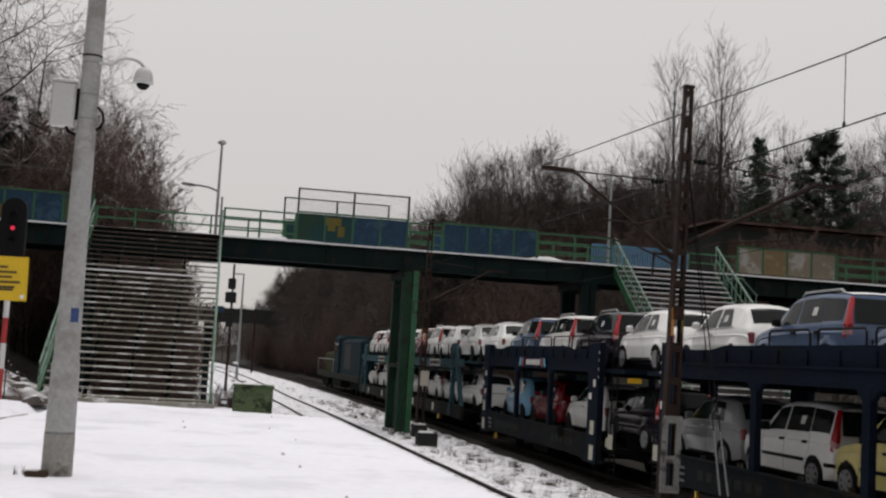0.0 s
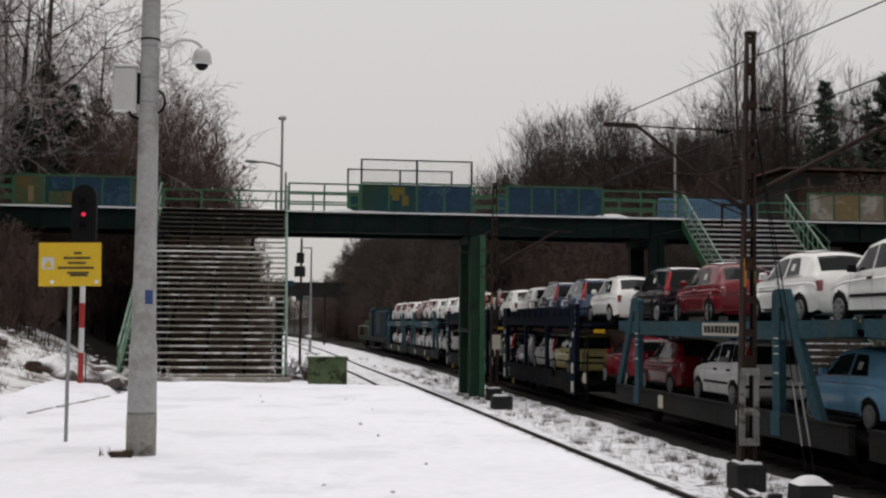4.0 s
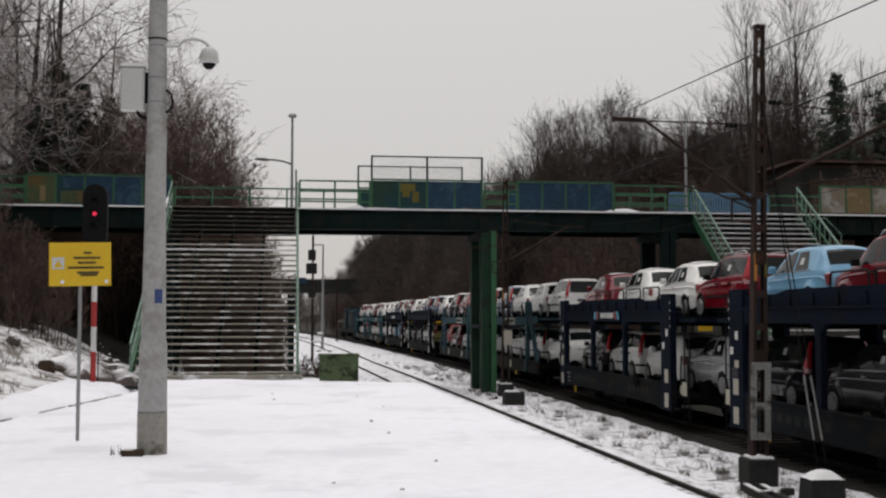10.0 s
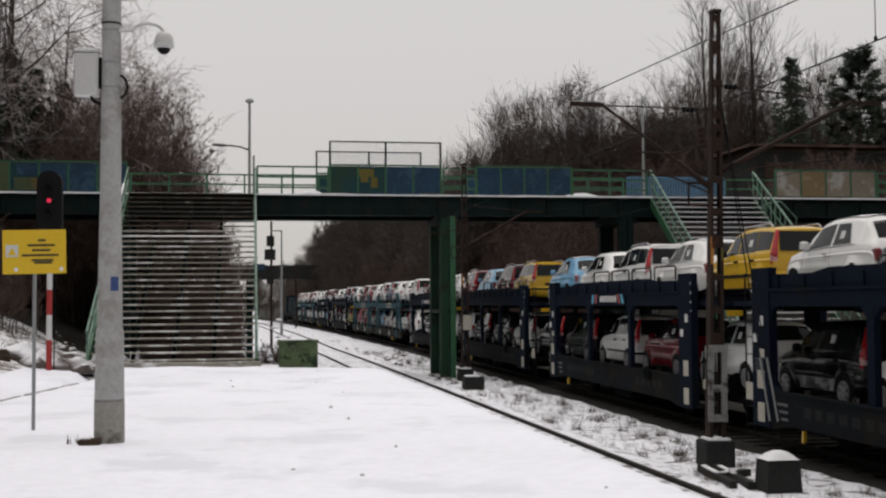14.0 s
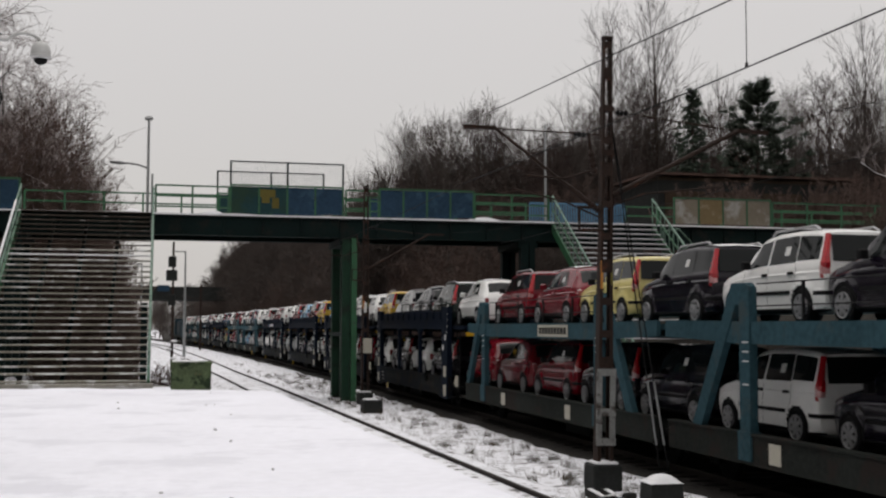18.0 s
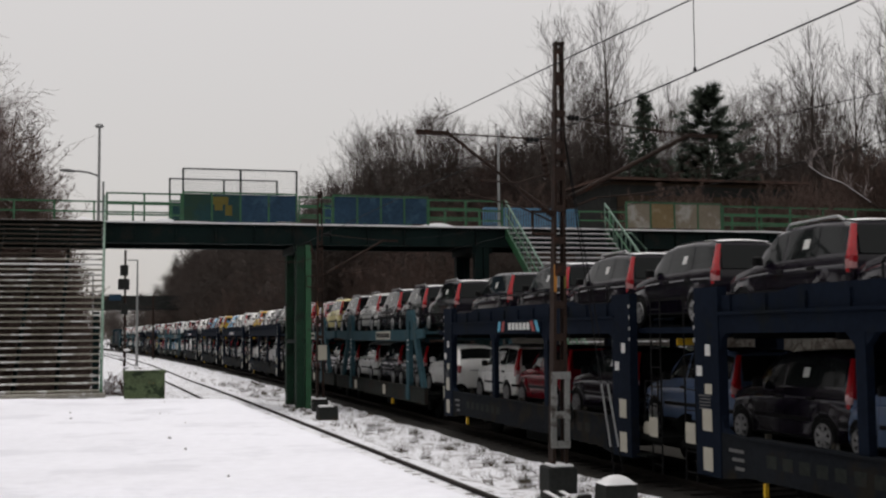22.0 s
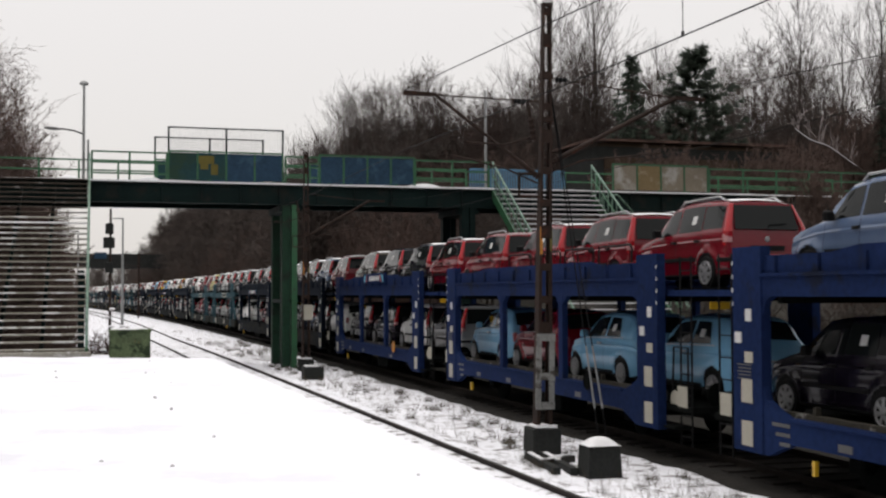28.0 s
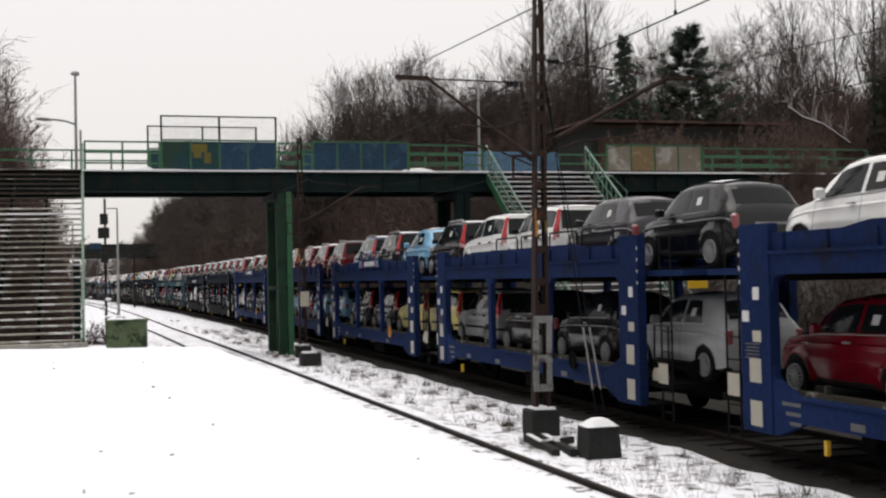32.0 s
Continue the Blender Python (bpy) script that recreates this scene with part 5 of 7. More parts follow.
    for i in range(14):
        y = 214 + 9.0 * i
        upto(deep[i % 2], 14.5, 16.2 + bend(y) + rng.uniform(0, 3.5), y, rng.uniform(7, 10))
    # a snow-covered limb leaning out of the slope beyond the train
    limb = thing("fallen_branch", pose(0, 0, 0), "thin leaning bare branch with a line of snow on it", "branch")
    run = [(33.4, 43.2, land(33.4, 43.2) - 0.1), (31.6, 42.6, 6.35), (30.2, 42.2, 6.86), (28.8, 42.0, 7.6), (27.9, 42.0, 7.85), (27.25, 42.0, 8.25)]
    part("limb", Shape().path(run, 0.026, 6), BARK, limb)
    part("snow_line", Shape().path([(x, y - 0.01, z + 0.035) for x, y, z in run[2:]], 0.017, 5), SNOW_CAP, limb, "line of snow on the limb")
    twigs = Shape()
    for k in range(16):
        a, b = run[2 + k % 3], run[3 + k % 3]
        c = Vector(a).lerp(Vector(b), rng.random())
        grow(twigs, rng, c, (rng.uniform(-0.6, 0.3), rng.uniform(-0.2, 0.2), rng.uniform(0.3, 1.0)), rng.uniform(0.5, 1.1), 0.014, 1, 0.6, 0.05, (4,), 3, fine=0.008)
    part("twig_spray", twigs, TWIG_FROST, limb, "snowy twigs", clean=False)
    for t in trees + deep + bushes + [thicket, tall, birch, mature, pine, spruce]:
        for o in (*t.children_recursive, t):
            bpy.data.objects.remove(o)


build_woods()


def build_weeds():
    rng = random.Random(8)
    s = Shape()
    for k in range(620):
        y = 10 + 62 * rng.random() ** 1.5
        x = rng.uniform(6.55, 9.0) + bend(y)
        z = land(x, y)
        thick = rng.random() < 0.22
        for j in range(44 if thick else rng.randint(3, 8)):
            a, h = rng.uniform(0, 2 * math.pi), rng.uniform(0.05, 0.34 if not thick else 0.26)
            b = Vector((x + rng.uniform(-0.12, 0.12), y + rng.uniform(-0.12, 0.12), z - 0.02))
            tip = b + Vector((math.cos(a) * h * 0.5, math.sin(a) * h * 0.5, h))
            e = Vector((0.0045, 0.002, 0))
            s.add([b - e, b + e, tip], [(0, 1, 2)])
    for x, y in ((-2.40, 15.65), (-2.30, 15.72)):
        for k in range(9):
            b = Vector((x + rng.uniform(-0.03, 0.03), y + rng.uniform(-0.05, 0.05), -0.02))
            tip = b + Vector((rng.uniform(-0.03, 0.03), 0, rng.uniform(0.06, 0.17)))
            s.add([b - Vector((0.007, 0, 0)), b + Vector((0.007, 0, 0)), tip], [(0, 1, 2)])
    for k in range(260):
        y = rng.uniform(20, 46)
        x = -6.3 - 7.0 * rng.random()
        z = land(x, y)
        for j in range(rng.randint(4, 12)):
            a, h = rng.uniform(0, 2 * math.pi), rng.uniform(0.1, 0.5)
            b = Vector((x + rng.uniform(-0.2, 0.2), y + rng.uniform(-0.2, 0.2), z - 0.02))
            s.add([b - Vector((0.008, 0, 0)), b + Vector((0.008, 0, 0)), b + Vector((math.cos(a) * h * 0.6, math.sin(a) * h * 0.6, h))], [(0, 1, 2)])
    w = tagged(part("dry_weeds", s, GRASS, clean=False), "thin dry weeds poking through the snow", "weeds", kind="stuff")
    s = Shape()

    def clod(x, y, r, flat):
        rows = []
        for i in range(6):
            f = math.pi * 0.5 * i / 5
            row = []
            for j in range(10):
                a = 2 * math.pi * j / 10
                d = Vector((math.cos(a) * math.cos(f), math.sin(a) * math.cos(f), math.sin(f) * flat))
                q = r * (1 + 0.35 * noise.noise(d * 1.6 + Vector((x * 3.1, y * 2.7, r))))
                row.append((x + d.x * q, y + d.y * q, land(x, y) - 0.12 * r + d.z * q))
            rows.append(row + [row[0]])
        s.grid(rows)
    for k in range(80):
        y = rng.uniform(19, 46)
        x = -6.3 - 7.5 * rng.random() ** 1.3
        clod(x, y, (0.04 + 0.16 * rng.random() ** 2) * (1.3 if y > 30 else 1.0), rng.uniform(0.6, 1.1))
    for x, y, r in ((-4.9, 34.6, 0.5), (-4.45, 35.0, 0.4), (-5.2, 35.4, 0.6), (-5.9, 35.0, 0.55), (-6.6, 35.6, 0.6), (-4.7, 34.0, 0.3), (-5.4, 34.4, 0.4), (-6.1, 34.2, 0.35)):
        clod(x, y, r, 0.9)
    tagged(part("rubble", s, CLODS, clean=False, smooth=True), "snow-dusted brown clods and rubble on the bank", "rubble", kind="stuff")
    s = Shape()
    for k in range(150):
        y = 37 + 62 * rng.random() ** 1.2
        x = rng.uniform(3.9, 9.2) + bend(y)
        if abs(abs(x - 5.46 + 0.020 * (min(y, 75.0) - 20) - bend(y)) - 0.75) > 0.14:
            clod(x, y, rng.uniform(0.04, 0.11), rng.uniform(0.5, 0.9))
    tagged(part("ballast_clods", s, CLODS, clean=False, smooth=True), "stones and clods dusted with snow between the tracks", "stones", kind="stuff")
    t = thing("tree_stump", pose(-6.83, 34.0, land(-6.83, 34.0)), "rotten brown tree stump on the snowy bank", "stump")
    sp = Shape()
    for k in range(15):
        y = rng.uniform(9, 33)
        x = 0.9 + 0.04 * (y - 9) + rng.gauss(0, 0.55) if k % 4 else rng.uniform(-3, 3.2)
        r = rng.uniform(0.012, 0.035)
        sp.lathe([(r, -0.02), (r * 0.8, 0.012), (0.004, 0.02)], (x, y, 0.035 * noise.noise(Vector((x * 0.6, y * 0.35, 0))) + 0.005), n=7)
    tagged(part("trampled_clumps", sp, TRAMPLED, clean=False, smooth=True), "small grey clumps of trampled snow on the platform", "snow", kind="stuff")
    st = Shape()
    st.lathe([(0.27, -0.2), (0.23, 0.05), (0.20, 0.24), (0.12, 0.27), (0.02, 0.2)], (0, 0, 0), n=9)
    part("stump", st, WOOD, t, clean=False)
    part("root", Shape().tube((0.1, -0.1, 0.1), (0.42, -0.3, 0.0), 0.07, 0.03, 6), WOOD, t)


build_weeds()


# ---------------------------------------------------------------- cars
# stations from nose to tail: along, underside, sill, waist, belt, roof edge, crown; half widths at sill, waist, belt, roof
BOXY = [(1.77, .26, .32, .48, .60, .64, .02, .56, .62, .60, .44), (1.70, .21, .27, .52, .76, .80, .02, .68, .72, .68, .54),
        (1.45, .19, .24, .55, .84, .89, .03, .75, .78, .71, .58), (0.98, .18, .23, .58, .92, .99, .03, .77, .79, .73, .60),
        (0.70, .18, .23, .58, .94, 1.23, .03, .77, .79, .735, .59), (0.36, .18, .23, .58, .96, 1.44, .03, .77, .79, .74, .57),
        (-0.10, .18, .23, .58, .97, 1.50, .03, .77, .79, .745, .57), (-0.75, .18, .23, .58, .98, 1.51, .03, .77, .79, .745, .57),
        (-1.35, .18, .23, .58, .98, 1.48, .03, .77, .785, .74, .56), (-1.58, .19, .24, .58, .98, 1.43, .02, .76, .78, .735, .55),
        (-1.66, .20, .25, .58, .97, 1.20, .01, .755, .77, .73, .62), (-1.735, .21, .26, .56, .92, .98, .01, .74, .76, .72, .64),
        (-1.755, .23, .28, .50, .72, .78, .01, .73, .75, .71, .64), (-1.77, .26, .30, .42, .52, .56, .0, .70, .72, .70, .62)]
ROUND = [(1.77, .28, .34, .46, .55, .60, .02, .46, .54, .52, .34), (1.70, .22, .28, .52, .72, .78, .03, .62, .68, .62, .44),
         (1.45, .19, .25, .57, .84, .90, .04, .72, .77, .69, .50), (1.05, .18, .24, .60, .90, .98, .04, .76, .80, .72, .52),
         (0.72, .18, .23, .60, .92, 1.22, .05, .77, .81, .73, .54), (0.34, .18, .23, .60, .93, 1.40, .05, .77, .81, .735, .53),
         (-0.10, .18, .23, .60, .94, 1.45, .05, .77, .81, .74, .54), (-0.60, .18, .23, .60, .95, 1.45, .05, .77, .81, .74, .54),
         (-1.00, .18, .23, .60, .96, 1.42, .05, .77, .81, .74, .54), (-1.24, .18, .23, .60, .96, 1.37, .04, .77, .805, .735, .545),
         (-1.34, .18, .23, .60, .96, 1.30, .04, .77, .80, .73, .56), (-1.58, .19, .24, .60, .94, 1.02, .03, .755, .785, .71, .60),
         (-1.68, .20, .26, .58, .88, .93, .02, .74, .76, .68, .60), (-1.75, .23, .29, .52, .70, .78, .01, .71, .73, .66, .56),
         (-1.77, .28, .33, .44, .54, .58, .0, .66, .68, .62, .50)]


def section(table, y):
    """The car's cross-section at a place along it."""
    for a, b in zip(table, table[1:]):
        if a[0] >= y >= b[0]:
            f = (a[0] - y) / (a[0] - b[0])
            return [p + (q - p) * f for p, q in zip(a, b)]
    return list(table[0] if y > 0 else table[-1])


def half_ring(s):
    y, z0, zs, zm, zb, zr, cr, ws, wm, wb, wr = s
    return [(0, z0), (ws * 0.85, z0), (ws, zs), *[(ws + (wm - ws) * i / 11, zs + (zm - zs) * i / 11) for i in range(1, 11)], (wm, zm), *[(wm + (wb + 0.01 - wm) * f, zm + (zb - 0.02 - zm) * f) for f in (0.1, 0.22, 0.5)], (wm + (wb + 0.01 - wm) * 0.62 + 0.014, zm + (zb - 0.02 - zm) * 0.62), (wm + (wb + 0.01 - wm) * 0.70 - 0.002, zm + (zb - 0.02 - zm) * 0.70), (wb + 0.01, zb - 0.02), (wb, zb), (wr + 0.03, zr - 0.05 * min(1, (zr - zb) * 5)), (wr - 0.03, zr), (wr * 0.5, zr + cr * 0.8), (0, zr + cr)]


def car_body(table):
    s = Shape()
    rows = []
    ys = []
    for a, b in zip(table, table[1:]):
        ys += [a[0], (a[0] + b[0]) / 2] if a[0] - b[0] > 0.3 else [a[0]]
    ys.append(table[-1][0])
    for c in (1.14, -1.16):
        ys += [c + 0.032 * i for i in range(-12, 13)]
    doors = (0.80, -0.03, -0.92) if table is BOXY else (0.82, -0.26)
    ys = [y for y in ys if min(abs(y - d) for d in doors) > 0.02] + [d + e for d in doors for e in (0.005, -0.005)]
    ys = sorted(set(round(y, 3) for y in ys), reverse=True)
    ys = [y for i, y in enumerate(ys) if i == 0 or ys[i - 1] - y > 0.008]
    for y in ys:
        h = [(x + (0.032 * max(0.0, 1 - abs(math.hypot(y - c, z - 0.29) - 0.35) / 0.09) if x > 0.5 else 0.0), z)
             for c in (1.14 if y > 0 else -1.16,) for x, z in half_ring(section(table, y))]
        rows.append([(x, y, z) for x, z in h] + [(-x, y, z) for x, z in h[-2:0:-1]])
    n = len(rows[0])
    s.add([p for r in rows for p in r], [(a * n + b, a * n + (b + 1) % n, (a + 1) * n + (b + 1) % n, (a + 1) * n + b) for a in range(len(rows) - 1) for b in range(n)]
          + [tuple(range(n)), tuple(range(len(rows) * n - 1, (len(rows) - 1) * n - 1, -1))])
    return s


def flank(table, side, y, v, out=0.006):
    s = section(table, y)
    x = s[9] + (s[10] + 0.03 - s[9]) * v
    z = s[4] + (s[5] - 0.05 - s[4]) * v
    return (side * (x + out), y, z + out * 0.3)


def crown_at(table, y, u, out=0.008):
    s = section(table, y)
    return (u * (s[10] - 0.03), y, s[5] + s[6] * (1 - u * u) + out)


def side_pane(table, side, ya, yb, yc, yd, v0=0.06, v1=0.92):
    """A side window between two slanting pillars: bottom from ya to yb, top from yc to yd."""
    rows = []
    for i in range(5):
        f = i / 4
        v = v0 + (v1 - v0) * f
        a, b = ya + (yc - ya) * f, yb + (yd - yb) * f
        rows.append([flank(table, side, a + (b - a) * j / 5, v) for j in range(6)])
    return Shape().grid(rows)


def top_pane(table, ya, yb, u, out=0.008, n=5):
    return Shape().grid([[crown_at(table, ya + (yb - ya) * i / n, u * (j / 4 - 1), out) for j in range(9)] for i in range(n + 1)])


def wheel_shape(r, w):
    return Shape().lathe([(r * 0.66, -w / 2), (r * 0.94, -w / 2), (r, -w * 0.32), (r, w * 0.32), (r * 0.94, w / 2), (r * 0.66, w / 2)], (0, 0, 0), "x", 20)


def rim_mesh(r, side, spokes):
    """A bright spoked rim over a flat dark disc, which paints in the shaded hollow."""
    s = Shape()
    rings = [(0.70, 0.0), (0.68, 0.028), (0.61, 0.022), (0.59, 0.0)]
    n = 20
    for q, d in rings:
        s.v += [(d * side, q * r * math.cos(2 * math.pi * i / n), q * r * math.sin(2 * math.pi * i / n)) for i in range(n)]
    for k in range(3):
        s.f += [(k * n + i, k * n + (i + 1) % n, (k + 1) * n + (i + 1) % n, (k + 1) * n + i) for i in range(n)]
    for k in range(spokes):
        m = Matrix.Rotation(2 * math.pi * k / spokes, 4, "X")
        w0, w1 = (0.016, 0.011) if spokes > 8 else (0.026, 0.034)
        s.add([m @ Vector(p) for p in ((0.03 * side, -w0, 0.03), (0.03 * side, w0, 0.03), (0.024 * side, w1, r * 0.61), (0.024 * side, -w1, r * 0.61),
                                       (0.005 * side, -w0, 0.03), (0.005 * side, w0, 0.03), (0.005 * side, w1, r * 0.61), (0.005 * side, -w1, r * 0.61))],
              [(0, 1, 2, 3), (0, 3, 7, 4), (1, 5, 6, 2)])
    s.lathe([(0.055, 0.0), (0.05, 0.035 * side), (0.02, 0.04 * side)], (0, 0, 0), "x", 10)
    dark = len(s.f)
    s.add([(0.003 * side, q * math.cos(2 * math.pi * i / n), q * math.sin(2 * math.pi * i / n)) for q in (0.62 * r,) for i in range(n)], [tuple(range(n))])
    me = s.mesh("rim", RIM)
    me.materials.append(TYRE)
    me.polygons[dark].material_index = 1
    return me


WHEEL_PARTS = {}


def add_wheels(car, base, fine, spokes, r=0.285):
    for side in (-1, 1):
        if (side, spokes) not in WHEEL_PARTS:
            t = part("tyre", wheel_shape(r, 0.175), TYRE, smooth=True)
            WHEEL_PARTS[side, spokes] = (t.data, rim_mesh(r, side, spokes))
            bpy.data.objects.remove(t)
        for y in base:
            t, m = WHEEL_PARTS[side, spokes]
            w = new("wheel", t)
            w.parent, w.location = car, (side * 0.728, y, r)
            if fine and side < 0:
                k = new("rim", m)
                k.parent, k.location = w, (side * 0.085, 0, 0)


def bumper_wrap(z_out, reach=-1.815, wide=0.79):
    """A strip wrapped round the tail from wheel arch to wheel arch, at heights with an outward offset each."""
    plan = [(wide, -1.50), (wide + 0.004, -1.62), (wide - 0.05, reach + 0.055), (wide - 0.17, reach + 0.012), (0.3, reach), (0.0, reach - 0.004)]
    plan = plan + [(-x, y) for x, y in plan[-2::-1]]
    rows = []
    for z, out in z_out:
        rows.append([(x * (1 + out / 0.8), y - out * (1 if y < -1.7 else 0.3), z) for x, y in plan])
    return Shape().grid(rows)


def tail_strip(side, z0, z1, n, out):
    """A lens wrapped round the rear corner of the boxy car between two heights."""
    rows = []
    for i in range(n):
        z = z0 + (z1 - z0) * i / (n - 1)
        f = min(1, max(0, (z - 0.98) / 0.45))
        yr = -1.755 + 0.155 * f + 0.02 * (z < 0.95) - out
        xs = 0.752 - 0.165 * f + out
        wide = 0.105 if z < 1.0 else 0.085 - 0.035 * f
        rows.append([(side * (xs + 0.006), yr + wide, z), (side * (xs + 0.010), yr + 0.02, z), (side * (xs - 0.03), yr - 0.014, z), (side * (xs - wide), yr - 0.018, z)])
    return Shape().grid(rows)


def make_car(boxy, colour, snow, rails, fine, top):
    table = BOXY if boxy else ROUND
    kind = "boxy hatchback" if boxy else "rounded retro hatchback"
    c = thing("hatchback_car", pose(0, 0, -60), f"new {WORDS[colour]} {kind}{', snowy roof,' if snow else ''} on a transporter wagon", "car", "new cars on the train")
    body = part("body", car_body(table), PAINTS[colour], c, smooth=True)
    body.data.set_sharp_from_angle(angle=radians(27))
    # the wheel arches, the sill and the door gaps are black
    doors = (0.80, -0.03, -0.92) if boxy else (0.82, -0.26)
    body.data.materials.append(BLACK)
    for p in body.data.polygons:
        q = p.center
        if abs(q.x) > 0.6 and (min((q.y - 1.14) ** 2, (q.y + 1.16) ** 2) + (q.z - 0.29) ** 2 < 0.112 or q.z < 0.25 or (0.30 < q.z < 0.95 and min(abs(q.y - d) for d in doors) < 0.005)):
            p.material_index = 1
    for side in (-1, 1):
        if boxy:
            part("front_side_window", side_pane(table, side, 0.76, 0.005, 0.41, 0.00, 0.03, 0.94), GLASS, c, clean=False)
            part("rear_side_window", side_pane(table, side, -0.055, -0.90, -0.055, -0.85, 0.03, 0.94), GLASS, c, clean=False)
            part("quarter_window", side_pane(table, side, -0.925, -1.56, -0.875, -1.50, 0.08, 0.93), GLASS, c, clean=False)
            part("tail_light", tail_strip(side, 0.72, 1.42, 7, 0.0), TAIL, c, "tall red tail light", clean=False)
            part("reversing_lens", tail_strip(side, 0.78, 0.91, 4, 0.004), TAIL_PALE, c, "pale reversing lens", clean=False)
            if fine and side < 0:
                part("door_moulding", Shape().box(side * 0.79 - 0.012, side * 0.79 + 0.012, -0.78, 0.76, 0.49, 0.55), BLACK, c)
                for y in (0.04, -0.80):
                    part("door_handle", Shape().block(side * 0.785 - 0.025, side * 0.785 + 0.02, y - 0.075, y + 0.075, 0.80, 0.85, 0.01), BLACK, c)
            if rails:
                part("roof_rail", Shape().path([(side * 0.52, 0.22, 1.47), (side * 0.52, 0.10, 1.56), (side * 0.52, -1.15, 1.57), (side * 0.52, -1.32, 1.49)], 0.02), RIM, c, "silver roof rail")
        else:
            part("front_side_window", side_pane(table, side, 0.74, -0.22, 0.40, -0.24), GLASS, c, clean=False)
            part("rear_side_window", side_pane(table, side, -0.30, -0.96, -0.32, -0.76, 0.06, 0.90), GLASS, c, clean=False)
            part("tail_surround", Shape().block(side * 0.645 - 0.065, side * 0.645 + 0.065, -1.745, -1.57, 0.63, 0.88, 0.03), RIM, c, "chrome surround of the tail light")
            part("tail_lens", Shape().block(side * 0.65 - 0.060, side * 0.65 + 0.062, -1.758, -1.57, 0.645, 0.868, 0.02), LENS_FADED, c, "faded red tail lens")
            if side < 0:
                part("chrome_handle", Shape().block(side * 0.80 - 0.03, side * 0.80 + 0.015, -0.18, -0.02, 0.82, 0.85, 0.008), RIM, c)
                if fine:
                    part("waist_trim", Shape().path([flank(table, side, y, 0.0, 0.012) for y in (0.84, 0.4, 0.0, -0.4, -0.8, -1.1)], 0.009, 5), RIM, c, "bright chrome waist line")
                    part("sill_trim", Shape().box(side * 0.785 - 0.01, side * 0.785 + 0.006, -0.72, 0.66, 0.27, 0.31), BLACK, c)
        part("mirror", Shape().block(min(side * 0.76, side * 0.93), max(side * 0.76, side * 0.93), 0.52, 0.62, 0.94, 1.09, 0.03), BLACK if boxy else PAINTS[colour], c)
        if top:
            part("headlight", Shape().block(side * 0.55 - 0.10, side * 0.55 + 0.12, 1.50, 1.70, 0.62, 0.78, 0.04), RIM, c)
    add_wheels(c, (1.14, -1.16), fine, 7 if boxy else 14)
    part("windscreen", top_pane(table, 0.94, 0.40, 0.93), GLASS, c, clean=False)
    if boxy:
        part("rear_window", Shape().grid([[(x, -1.755 + 0.155 * f - 0.012, 0.99 + 0.41 * f) for x in [(0.60 - 0.06 * f) * (j / 4 - 1) for j in range(9)]] for f in (0, 0.33, 0.66, 1.0)]), GLASS, c, clean=False)
        part("rear_bumper", bumper_wrap(((0.24, -0.03), (0.28, 0.0), (0.40, 0.008), (0.54, 0.004), (0.58, -0.02), (0.585, -0.06))), PAINTS[colour], c, smooth=True, clean=False)
        if fine:
            part("bumper_strip", bumper_wrap(((0.455, 0.006), (0.46, 0.016), (0.52, 0.016), (0.525, 0.006))), BLACK, c, "black bumper strip", clean=False)
            part("rear_wiper", Shape().path([(0.0, -1.765, 1.0), (0.04, -1.755, 1.06), (0.36, -1.745, 1.09)], 0.012, 4), BLACK, c)
        part("plate_recess", Shape().box(-0.30, 0.30, -1.80, -1.74, 0.64, 0.72), BLACK, c)
        part("badge", Shape().lathe([(0.045, -0.004), (0.035, 0.006)], (0, 0, 0), "x", 12), RIM, c).matrix_basis = pose(0, -1.765, 0.83, 0, 0, -90)
    else:
        part("rear_window", top_pane(table, -1.30, -1.57, 0.96), GLASS, c, clean=False)
        part("chrome_trim", Shape().box(-0.32, 0.32, -1.765, -1.72, 0.70, 0.735), RIM, c, "chrome boot trim")
    part("paper_sticker", side_pane(table, -1, -0.50, -0.66, -0.50, -0.66, 0.30, 0.60), WHITE, c, "white paper sheet on the window", clean=False).location.x = -0.004
    if snow:
        s = top_pane(table, 0.25, -1.5 if boxy else -1.0, 0.93, 0.022, 8)
        part("roof_snow", s, SNOW_CAP, c, "thin layer of snow", clean=False, smooth=True)
    return c


# ---------------------------------------------------------------- wagons
WHEELSET_MESH = []


